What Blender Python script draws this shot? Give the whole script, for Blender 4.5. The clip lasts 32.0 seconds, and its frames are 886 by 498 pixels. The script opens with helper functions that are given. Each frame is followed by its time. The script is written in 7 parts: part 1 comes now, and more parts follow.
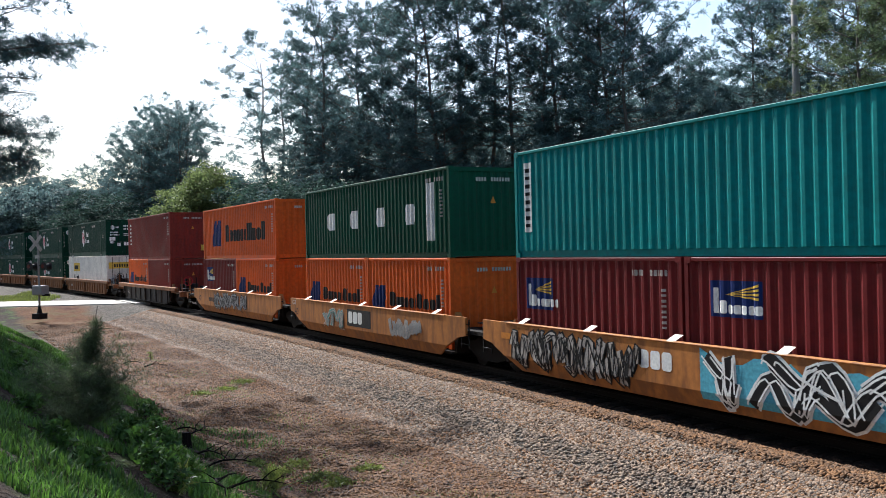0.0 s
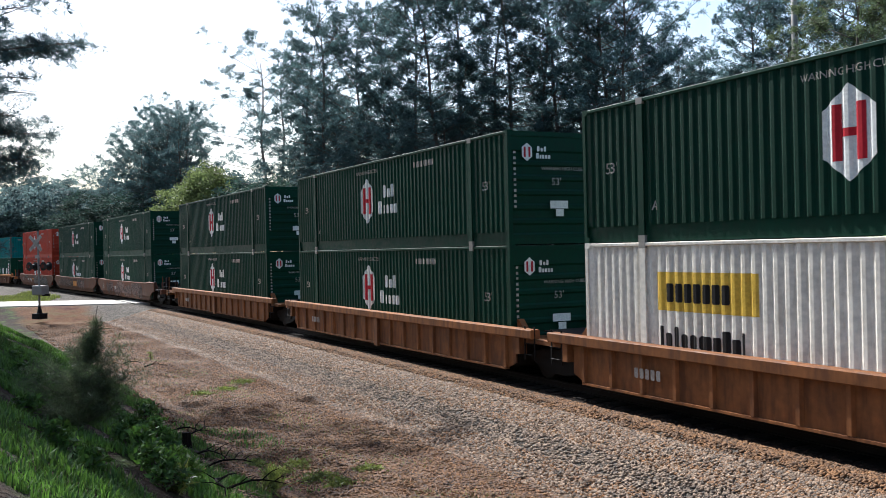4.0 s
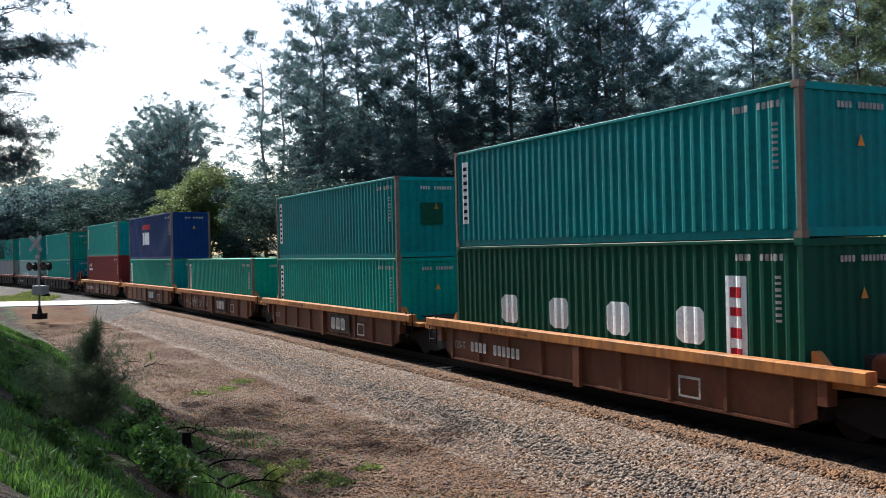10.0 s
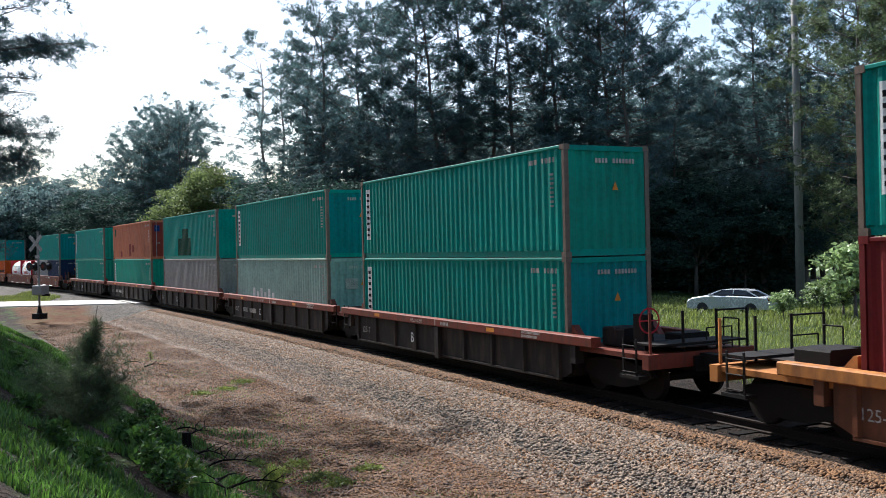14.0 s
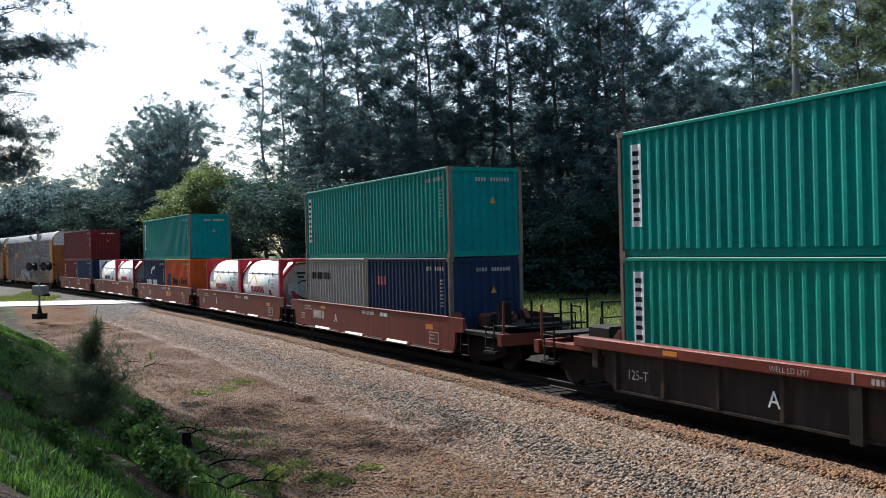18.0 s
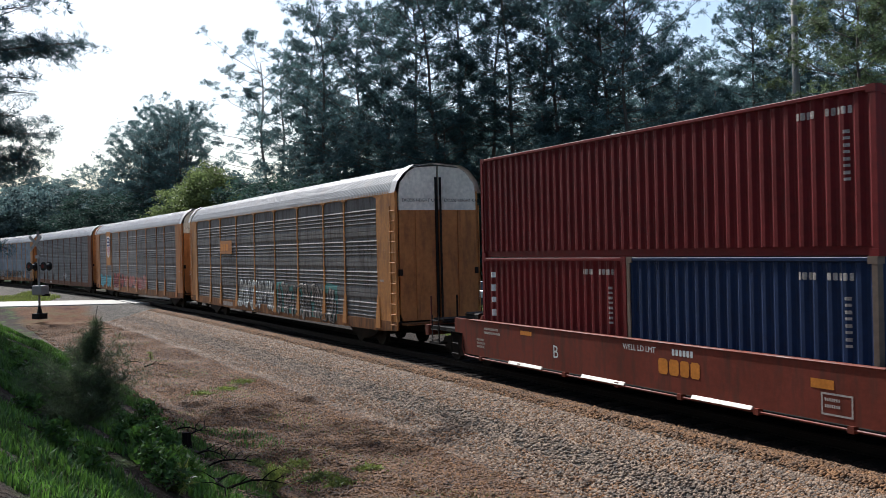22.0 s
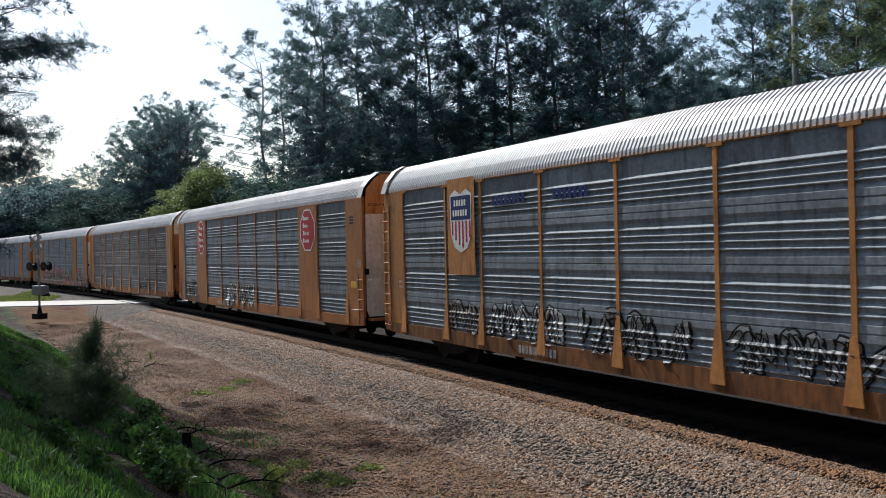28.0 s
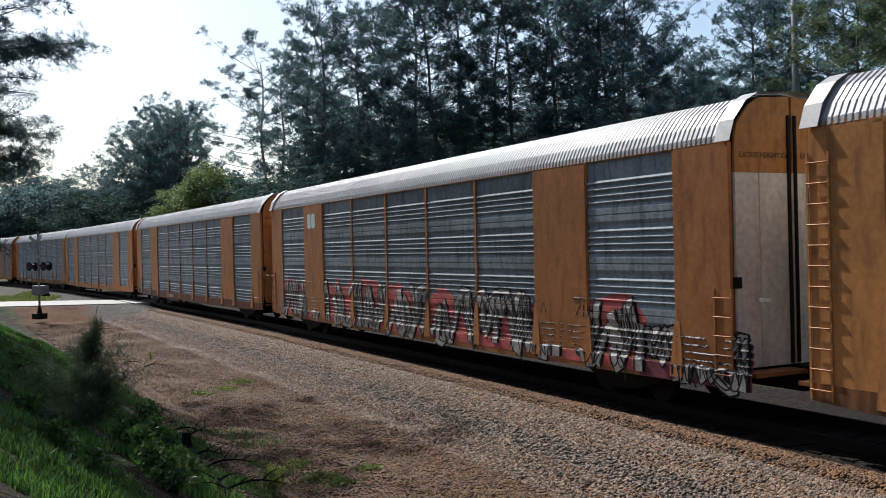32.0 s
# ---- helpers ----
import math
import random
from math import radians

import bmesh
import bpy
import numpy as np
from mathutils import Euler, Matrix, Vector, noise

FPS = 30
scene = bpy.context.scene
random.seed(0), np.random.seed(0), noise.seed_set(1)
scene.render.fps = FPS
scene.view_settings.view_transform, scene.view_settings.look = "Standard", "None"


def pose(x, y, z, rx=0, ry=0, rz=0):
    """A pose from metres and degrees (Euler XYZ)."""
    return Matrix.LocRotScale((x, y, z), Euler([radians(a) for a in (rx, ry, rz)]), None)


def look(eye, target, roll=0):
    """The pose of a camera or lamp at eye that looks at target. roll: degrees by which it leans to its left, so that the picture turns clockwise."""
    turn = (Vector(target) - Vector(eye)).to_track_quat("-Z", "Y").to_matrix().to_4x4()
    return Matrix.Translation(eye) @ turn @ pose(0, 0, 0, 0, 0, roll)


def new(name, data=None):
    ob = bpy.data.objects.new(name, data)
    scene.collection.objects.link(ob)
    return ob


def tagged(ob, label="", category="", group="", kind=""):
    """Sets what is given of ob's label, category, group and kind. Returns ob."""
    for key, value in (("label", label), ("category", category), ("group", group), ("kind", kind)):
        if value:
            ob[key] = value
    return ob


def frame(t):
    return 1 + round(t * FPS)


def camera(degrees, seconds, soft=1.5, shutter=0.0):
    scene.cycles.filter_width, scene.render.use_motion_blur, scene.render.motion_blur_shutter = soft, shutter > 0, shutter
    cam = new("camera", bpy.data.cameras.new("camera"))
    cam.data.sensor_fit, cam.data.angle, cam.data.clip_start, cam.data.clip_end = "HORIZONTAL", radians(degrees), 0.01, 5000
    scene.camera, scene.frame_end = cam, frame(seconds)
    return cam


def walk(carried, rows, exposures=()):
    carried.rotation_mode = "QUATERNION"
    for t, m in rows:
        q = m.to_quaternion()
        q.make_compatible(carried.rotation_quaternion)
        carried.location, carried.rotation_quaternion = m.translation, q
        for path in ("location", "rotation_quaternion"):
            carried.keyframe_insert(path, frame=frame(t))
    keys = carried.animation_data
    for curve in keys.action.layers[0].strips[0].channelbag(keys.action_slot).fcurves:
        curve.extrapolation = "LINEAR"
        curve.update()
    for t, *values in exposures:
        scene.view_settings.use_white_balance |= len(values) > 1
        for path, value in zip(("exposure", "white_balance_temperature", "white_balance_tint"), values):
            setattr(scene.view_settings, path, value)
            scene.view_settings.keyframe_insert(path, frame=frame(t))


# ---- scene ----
cam = camera(50.17, 32.0, soft=0.75, shutter=0.03)
EYE = (0.0, 0.0, 3.224)
VIEW = look(EYE, (0.0, 100.0, 3.17), -1.308)
walk(cam, [(0.0, VIEW), (32.0, VIEW)], exposures=[(0.0, 1.14, 5950, 9), (6.0, 1.18, 5950, 9), (14.0, 1.14, 5950, 9), (19.3, 0.95, 5950, 9), (20.0, 0.64, 5950, 9), (20.4, 0.96, 5950, 9), (21.2, 0.92, 5950, 9), (22.0, 0.74, 5950, 9), (25.0, 0.68, 5950, 9), (32.0, 0.5, 5950, 9)])

# ---- world, sun ----
SUN_AZ, SUN_EL = -33.2, 46.0   # degrees from +y towards +x, and above the horizon
world = bpy.data.worlds.new("sky")
scene.world = world
world.use_nodes = True
wn = world.node_tree
sky = wn.nodes.new("ShaderNodeTexSky")
sky.sky_type = "NISHITA"
sky.sun_disc = False
sky.sun_elevation = radians(SUN_EL)
sky.sun_rotation = radians(SUN_AZ)
sky.air_density, sky.dust_density, sky.ozone_density = 1.15, 2.2, 1.4
wn.links.new(sky.outputs[0], wn.nodes["Background"].inputs[0])
wn.nodes["Background"].inputs[1].default_value = 0.098
sun_dir = Vector((math.sin(radians(SUN_AZ)) * math.cos(radians(SUN_EL)), math.cos(radians(SUN_AZ)) * math.cos(radians(SUN_EL)), math.sin(radians(SUN_EL))))
sun = new("sun", bpy.data.lights.new("sun", "SUN"))
sun.data.energy, sun.data.angle, sun.data.color = 5.0, radians(0.55), (1.0, 0.96, 0.89)
sun.matrix_world = look(sun_dir * 60, (0, 0, 0))

# ---- materials ----
MATS = {}


def mat(name, color, rough=0.6, metal=0.0, vary=0.25, scale=3.0, dirt=None, dirt_amount=0.0, bump=0.0, bump_scale=60.0, streak=0.0, spec=0.5, objvary=0.1, trans=0.0):
    """A painted, stained or plain surface: colour varied at two scales, with patches of dirt and vertical streaks."""
    if name in MATS:
        return MATS[name]
    m = bpy.data.materials.new(name)
    m.use_nodes = True
    nt = m.node_tree
    N, L = nt.nodes.new, nt.links.new
    b = nt.nodes["Principled BSDF"]
    tc = N("ShaderNodeTexCoord")
    n1, n2 = N("ShaderNodeTexNoise"), N("ShaderNodeTexNoise")
    n1.inputs["Scale"].default_value, n1.inputs["Detail"].default_value = scale, 4
    n2.inputs["Scale"].default_value, n2.inputs["Detail"].default_value = scale * 9, 3
    info = N("ShaderNodeObjectInfo")
    off = N("ShaderNodeVectorMath")
    off.operation = "ADD"
    com = N("ShaderNodeCombineXYZ")
    mul = N("ShaderNodeMath")
    mul.operation = "MULTIPLY"
    mul.inputs[1].default_value = 40.0
    L(info.outputs["Random"], mul.inputs[0])
    L(mul.outputs[0], com.inputs[0])
    L(tc.outputs["Object"], off.inputs[0])
    L(com.outputs[0], off.inputs[1])
    L(off.outputs[0], n1.inputs["Vector"])
    L(off.outputs[0], n2.inputs["Vector"])
    add = N("ShaderNodeMath")
    add.operation = "ADD"
    L(n1.outputs[0], add.inputs[0])
    L(n2.outputs[0], add.inputs[1])
    rng = N("ShaderNodeMapRange")
    rng.inputs[1].default_value, rng.inputs[2].default_value = 0.7, 1.3
    rng.inputs[3].default_value, rng.inputs[4].default_value = 1.0 - vary, 1.0 + vary
    L(add.outputs[0], rng.inputs[0])
    ov = N("ShaderNodeMapRange")
    ov.inputs[3].default_value, ov.inputs[4].default_value = 1.0 - objvary, 1.0 + objvary
    L(info.outputs["Random"], ov.inputs[0])
    k = N("ShaderNodeMath")
    k.operation = "MULTIPLY"
    L(rng.outputs[0], k.inputs[0])
    L(ov.outputs[0], k.inputs[1])
    sc = N("ShaderNodeVectorMath")
    sc.operation = "SCALE"
    sc.inputs[0].default_value = color[:3]
    L(k.outputs[0], sc.inputs["Scale"])
    out = sc.outputs[0]
    if dirt is not None:
        n3 = N("ShaderNodeTexNoise")
        n3.inputs["Scale"].default_value, n3.inputs["Detail"].default_value = 1.3, 7
        mp = N("ShaderNodeMapping")
        mp.inputs["Scale"].default_value = (4.0, 4.0, 0.9) if streak else (1, 1, 1)
        L(off.outputs[0], mp.inputs[0])
        L(mp.outputs[0], n3.inputs["Vector"])
        r3 = N("ShaderNodeMapRange")
        r3.inputs[1].default_value, r3.inputs[2].default_value = 0.62 - 0.25 * dirt_amount, 0.82 - 0.25 * dirt_amount
        L(n3.outputs[0], r3.inputs[0])
        mx = N("ShaderNodeMix")
        mx.data_type = "RGBA"
        mx.inputs[7].default_value = (*dirt, 1)
        L(out, mx.inputs[6])
        r3.inputs[4].default_value = 0.4 if streak and dirt_amount < 0.4 else 0.62
        L(r3.outputs[0], mx.inputs[0])
        out = mx.outputs[2]
    L(out, b.inputs["Base Color"])
    b.inputs["Metallic"].default_value = metal
    b.inputs["Specular IOR Level"].default_value = spec
    rr = N("ShaderNodeMapRange")
    rr.inputs[1].default_value, rr.inputs[2].default_value = 0.7, 1.3
    rr.inputs[3].default_value, rr.inputs[4].default_value = max(0.05, rough - 0.12), min(1.0, rough + 0.12)
    L(add.outputs[0], rr.inputs[0])
    L(rr.outputs[0], b.inputs["Roughness"])
    if bump:
        n4 = N("ShaderNodeTexNoise")
        n4.inputs["Scale"].default_value, n4.inputs["Detail"].default_value = bump_scale, 4
        L(off.outputs[0], n4.inputs["Vector"])
        bp = N("ShaderNodeBump")
        bp.inputs["Strength"].default_value, bp.inputs["Distance"].default_value = bump, 0.03
        L(n4.outputs[0], bp.inputs["Height"])
        L(bp.outputs[0], b.inputs["Normal"])
    if trans:
        tl = N("ShaderNodeBsdfTranslucent")
        L(out, tl.inputs["Color"])
        ms = N("ShaderNodeMixShader")
        ms.inputs[0].default_value = trans
        L(b.outputs[0], ms.inputs[1])
        L(tl.outputs[0], ms.inputs[2])
        L(ms.outputs[0], nt.nodes["Material Output"].inputs[0])
    MATS[name] = m
    return m


def paint(name, color, dirt=0.15, rough=0.6, dc=None):
    dc = dc or tuple(0.35 * c + k for c, k in zip(color, (0.012, 0.008, 0.005)))   # grime over the paint
    return mat(name, tuple(0.9 * c for c in color), rough, 0.0, 0.22, 0.9, dc, dirt, 0.06, 25.0, streak=1.0, objvary=0.12, spec=0.14)


TEAL = paint("paint_teal", (0.006, 0.235, 0.18))
TEALB = paint("paint_teal_blue", (0.005, 0.2, 0.19))
SEA = paint("paint_sea_green", (0.01, 0.22, 0.15))
GREENDK = paint("paint_dark_green", (0.002, 0.055, 0.028), 0.1)
HUBGREEN = paint("paint_forest_green", (0.001, 0.034, 0.018), 0.1)
ORANGE = paint("paint_orange", (0.62, 0.1, 0.012), 0.25)
RUST = paint("paint_oxide_red", (0.19, 0.026, 0.018), 0.3)
MAROON = paint("paint_maroon", (0.14, 0.014, 0.014), 0.3)
BRICK = paint("paint_brick_red", (0.42, 0.045, 0.022), 0.2)
BROWNRED = paint("paint_faded_brown", (0.42, 0.13, 0.065), 0.45)
BLUE = paint("paint_navy_blue", (0.003, 0.028, 0.125), 0.2)
DKBLUE = paint("paint_dark_blue", (0.01, 0.022, 0.06), 0.3)
WHITE = paint("paint_white", (0.74, 0.69, 0.6), 0.3, dc=(0.3, 0.24, 0.16))
GREY = paint("paint_light_grey", (0.27, 0.255, 0.23), 0.3, dc=(0.15, 0.1, 0.07))
GREYGREEN = paint("paint_grey_green", (0.3, 0.42, 0.36), 0.3)
TTXYEL = paint("paint_wagon_yellow", (0.4, 0.155, 0.04), 0.8, 0.65, (0.15, 0.065, 0.03))
OLDYEL = paint("paint_old_yellow", (0.23, 0.09, 0.032), 0.75, 0.7, (0.07, 0.03, 0.018))
WAGBROWN = paint("paint_wagon_brown", (0.125, 0.044, 0.021), 0.55, 0.65, (0.06, 0.03, 0.02))
WAGRED = paint("paint_mineral_red", (0.155, 0.034, 0.02), 0.55, 0.6, (0.06, 0.03, 0.02))
WAGDARK = paint("paint_grimy_black", (0.026, 0.02, 0.017), 0.5, 0.75, (0.07, 0.045, 0.03))
RACKYEL = paint("paint_rack_yellow", (0.46, 0.2, 0.06), 0.55, 0.6, (0.17, 0.07, 0.03))
RACKTAN = paint("paint_rack_tan", (0.39, 0.157, 0.051), 0.45, 0.6, (0.16, 0.065, 0.03))
RACKSILL = paint("paint_rack_sill", (0.22, 0.092, 0.032), 0.8, 0.7, (0.04, 0.022, 0.014))
RACKCREAM = paint("paint_rack_cream", (0.7, 0.64, 0.53), 0.2, 0.6, (0.3, 0.2, 0.1))
TANKWHITE = paint("tank_white", (0.8, 0.79, 0.75), 0.1, 0.35, (0.45, 0.4, 0.33))
FRAMERED = paint("frame_red", (0.4, 0.02, 0.03), 0.15)
GALV = mat("galvanised_steel", (0.215, 0.235, 0.245), 0.7, 0.0, 0.3, 1.2, (0.07, 0.06, 0.05), 0.45, 0.05, 30, streak=1.0, spec=0.12)
GALVBROWN = mat("grimy_galvanised_steel", (0.155, 0.145, 0.138), 0.7, 0.0, 0.3, 1.2, (0.05, 0.035, 0.026), 0.6, 0.05, 30, streak=1.0, spec=0.12)
ROOFZINC = mat("zinc_roof", (0.29, 0.275, 0.265), 0.5, 0.15, 0.2, 1.0, (0.27, 0.23, 0.2), 0.35, 0.04, 30)
STEELDK = mat("grimy_steel", (0.011, 0.009, 0.008), 0.8, 0.05, 0.4, 4, (0.026, 0.015, 0.009), 0.4, spec=0.15)
WHEELM = mat("wheel_steel", (0.014, 0.01, 0.008), 0.75, 0.1, 0.3, 5, spec=0.15)
RAILM = mat("rail_steel", (0.018, 0.011, 0.008), 0.8, 0.1, 0.3, 4, spec=0.15)
TREAD = mat("rail_head", (0.5, 0.49, 0.47), 0.25, 1.0, 0.15, 4)
TIEM = mat("creosoted_wood", (0.008, 0.006, 0.005), 0.95, 0, 0.4, 6, bump=0.3, spec=0.1)
GALVPOLE = mat("weathered_pole", (0.22, 0.205, 0.185), 0.7, 0.0, 0.15, 2, bump=0.1)
DECWHITE = mat("decal_white", (0.68, 0.68, 0.64), 0.6, 0, 0.2, 2, spec=0.15)
DECBLACK = mat("decal_black", (0.015, 0.014, 0.014), 0.6, 0, 0.3, 2, spec=0.15)
DECGREY = mat("decal_grey", (0.3, 0.3, 0.29), 0.6, 0, 0.4, 3, spec=0.15)
DECBLUE = mat("decal_blue", (0.007, 0.02, 0.1), 0.55, 0, 0.2, 2, spec=0.15)
DECRED = mat("decal_red", (0.4, 0.015, 0.025), 0.55, 0, 0.2, 2, spec=0.15)
DECYEL = mat("decal_yellow", (0.62, 0.4, 0.06), 0.55, 0, 0.2, 2, spec=0.15)
DECCYAN = mat("decal_cyan", (0.09, 0.32, 0.4), 0.6, 0, 0.3, 2, spec=0.15)
DECORANGE = mat("decal_orange", (0.55, 0.2, 0.03), 0.6, 0, 0.2, 2, spec=0.15)
DECPINK = mat("decal_faded_red", (0.45, 0.1, 0.09), 0.6, 0, 0.35, 3, spec=0.15)
DECGREEN = mat("decal_green", (0.02, 0.22, 0.14), 0.6, 0, 0.2, 2, spec=0.15)
DECTEAL = mat("decal_faded_teal", (0.1, 0.25, 0.22), 0.65, 0, 0.35, 3, spec=0.15)
DECMAUVE = mat("spray_dull_mauve", (0.16, 0.045, 0.06), 0.7, 0, 0.4, 3, spec=0.15)
DECDUST = mat("spray_dusty_pink", (0.23, 0.15, 0.13), 0.75, 0, 0.4, 3, spec=0.1)
DECSPRAY = mat("spray_dull_grey", (0.2, 0.17, 0.155), 0.7, 0, 0.4, 3, spec=0.15)
DECFADE = mat("decal_faded_white", (0.36, 0.32, 0.28), 0.7, 0, 0.4, 3, spec=0.15)
BARK = mat("pine_bark", (0.085, 0.068, 0.058), 0.9, 0, 0.4, 3, bump=0.5, bump_scale=14)
# blue cast in the needle colour stands for haze over the pines
NEEDLE = mat("pine_needles", (0.068, 0.116, 0.118), 0.5, 0, 0.4, 0.6, trans=0.55, spec=0.3, objvary=0.25)
NEEDLELT = mat("pine_needles_light", (0.095, 0.125, 0.06), 0.5, 0, 0.4, 0.6, trans=0.5, spec=0.3, objvary=0.2)
# broad leaves in a sunlit tone, then a copy darkened for the wood's shade
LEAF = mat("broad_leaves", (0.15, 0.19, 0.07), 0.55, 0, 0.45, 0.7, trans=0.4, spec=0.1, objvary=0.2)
LEAFDK = mat("shaded_broad_leaves", (0.04, 0.072, 0.056), 0.7, 0, 0.45, 0.7, trans=0.32, spec=0.1, objvary=0.2)
LEAFPALE = mat("pale_shrub_leaves", (0.2, 0.27, 0.11), 0.5, 0, 0.35, 1.5, trans=0.35)
GRASS = mat("grass_blades", (0.062, 0.128, 0.02), 0.6, 0, 0.5, 0.9, trans=0.4)
GRASSYEL = mat("dry_grass_blades", (0.15, 0.18, 0.04), 0.6, 0, 0.5, 0.9, trans=0.4)
RUSTSTONE = mat("rusty_ballast_stone", (0.132, 0.064, 0.025), 0.9, 0, 0.35, 3, bump=0.2)
DIRTSTONE = mat("brown_gravel", (0.108, 0.051, 0.019), 0.9, 0, 0.35, 3, bump=0.2)
STONE = mat("ballast_stone", (0.147, 0.101, 0.069), 0.85, 0, 0.35, 3, bump=0.2)
# leaf colour lightened and blued to hold the distant haze
HAZELEAF = mat("haze_tinted_leaves", (0.085, 0.125, 0.12), 0.6, 0, 0.45, 0.7, trans=0.45, spec=0.1, objvary=0.2)
STRAWM = mat("fallen_pine_straw", (0.1, 0.046, 0.019), 0.8, 0, 0.4, 2)
CONCRETE = mat("pale_asphalt", (0.36, 0.33, 0.29), 0.85, 0, 0.2, 0.6, (0.2, 0.17, 0.14), 0.3, bump=0.15, bump_scale=80)
ASPHALT = mat("grey_asphalt", (0.07, 0.068, 0.065), 0.85, 0, 0.25, 0.6, bump=0.15, bump_scale=80)
CARPAINT = mat("car_paint_silver", (0.5, 0.52, 0.54), 0.25, 0.3, 0.03, 1)
CARGLASS = mat("car_glass", (0.01, 0.012, 0.014), 0.08, 0, 0.05, 1)
RUBBER = mat("tyre_rubber", (0.02, 0.02, 0.02), 0.8, 0, 0.2, 3)
CHROME = mat("bright_metal", (0.6, 0.6, 0.6), 0.25, 0.9, 0.05, 1)
LAMPRED = mat("lamp_glass_red", (0.09, 0.006, 0.006), 0.2, 0, 0.05, 1)


def island_tint(m, lo, hi):
    """Lets each separate piece of a joined mesh differ a little in brightness."""
    nt = m.node_tree
    b = nt.nodes["Principled BSDF"]
    src = b.inputs["Base Color"].links[0].from_socket
    g = nt.nodes.new("ShaderNodeNewGeometry")
    r = nt.nodes.new("ShaderNodeMapRange")
    r.inputs[3].default_value, r.inputs[4].default_value = lo, hi
    s = nt.nodes.new("ShaderNodeVectorMath")
    s.operation = "SCALE"
    nt.links.new(g.outputs["Random Per Island"], r.inputs[0])
    nt.links.new(src, s.inputs[0])
    nt.links.new(r.outputs[0], s.inputs["Scale"])
    for l in list(src.links):
        if l.to_node != s:
            nt.links.new(s.outputs[0], l.to_socket)


for m_ in (NEEDLE, NEEDLELT, LEAF, LEAFDK, LEAFPALE, GRASS, GRASSYEL, HAZELEAF):
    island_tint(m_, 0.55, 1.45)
island_tint(STONE, 0.3, 1.7)
island_tint(DIRTSTONE, 0.3, 1.9)
island_tint(STRAWM, 0.3, 1.8)
island_tint(RUSTSTONE, 0.4, 1.6)

# ---- mesh building ----


class MB:
    """Collects vertices and faces of one mesh."""

    def __init__(self):
        self.v, self.f = [], []

    def add(self, vs, fs):
        o = len(self.v)
        self.v += [tuple(p) for p in vs]
        self.f += [tuple(i + o for i in q) for q in fs]
        return self

    def box(self, x0, x1, y0, y1, z0, z1, c=0.0):
        """A box; c chamfers its four long edges along x."""
        if c <= 0:
            return self.add([(x0, y0, z0), (x1, y0, z0), (x1, y1, z0), (x0, y1, z0), (x0, y0, z1), (x1, y0, z1), (x1, y1, z1), (x0, y1, z1)],
                            [(3, 2, 1, 0), (4, 5, 6, 7), (0, 1, 5, 4), (1, 2, 6, 5), (2, 3, 7, 6), (3, 0, 4, 7)])
        prof = [(y0 + c, z0), (y1 - c, z0), (y1, z0 + c), (y1, z1 - c), (y1 - c, z1), (y0 + c, z1), (y0, z1 - c), (y0, z0 + c)]
        return self.prism([(x0, *p) for p in prof], (x1 - x0, 0, 0))

    def prism(self, poly, d):
        """Extrudes a closed polygon by the vector d."""
        n = len(poly)
        top = [(p[0] + d[0], p[1] + d[1], p[2] + d[2]) for p in poly]
        return self.add(list(poly) + top, [tuple(range(n))[::-1], tuple(range(n, 2 * n))] + [(i, (i + 1) % n, n + (i + 1) % n, n + i) for i in range(n)])

    def cyl(self, p, q, r, n=10, r2=None):
        p, q = Vector(p), Vector(q)
        a = (q - p).normalized()
        u = a.orthogonal().normalized()
        w = a.cross(u)
        r2 = r if r2 is None else r2
        vs = []
        for c, rr in ((p, r), (q, r2)):
            vs += [c + (u * math.cos(2 * math.pi * i / n) + w * math.sin(2 * math.pi * i / n)) * rr for i in range(n)]
        return self.add(vs, [tuple(range(n))[::-1], tuple(range(n, 2 * n))] + [(i, (i + 1) % n, n + (i + 1) % n, n + i) for i in range(n)])

    def tube(self, pts, r, n=6):
        for a, b in zip(pts, pts[1:]):
            self.cyl(a, b, r, n)
        return self

    def rings(self, rings, cap=True):
        """Skins a list of rings that have as many points each."""
        n = len(rings[0])
        vs = [p for r in rings for p in r]
        fs = [(k * n + i, k * n + (i + 1) % n, (k + 1) * n + (i + 1) % n, (k + 1) * n + i) for k in range(len(rings) - 1) for i in range(n)]
        if cap:
            fs += [tuple(range(n))[::-1], tuple(range((len(rings) - 1) * n, len(rings) * n))]
        return self.add(vs, fs)

    def mesh(self, name, material=None, smooth=False):
        me = bpy.data.meshes.new(name)
        me.from_pydata(self.v, [], self.f)
        if material:
            me.materials.append(material)
        if smooth:
            me.shade_smooth()
        me.update()
        return me


CACHE = {}


def part(name, mb, material, parent, label="", key=None, at=None, smooth=False):
    """Links a mesh as one object under a thing or a part. With a key, alike pieces share one mesh."""
    if key is not None:
        key = (name, key)
        if key not in CACHE:
            b = mb() if callable(mb) else mb
            CACHE[key] = b.mesh(name, material, smooth)
        me = CACHE[key]
    else:
        b = mb() if callable(mb) else mb
        me = b.mesh(name, material, smooth) if isinstance(b, MB) else b
    ob = new(name, me)
    if key is not None:
        ob.material_slots[0].link = "OBJECT"
        ob.material_slots[0].material = material
    ob.parent = parent
    if at is not None:
        ob.matrix_basis = at
    if label:
        ob["label"] = label
    return ob


def thing(name, m, label, category, group="", kind=""):
    ob = new(name)
    ob.matrix_basis = m
    ob.empty_display_size = 0.3
    return tagged(ob, label, category, group, kind)


# ---- the track's line ----
TH0, K1, K2, D0 = -1.094528, -0.0010366, 5.0517e-06, 29.6589


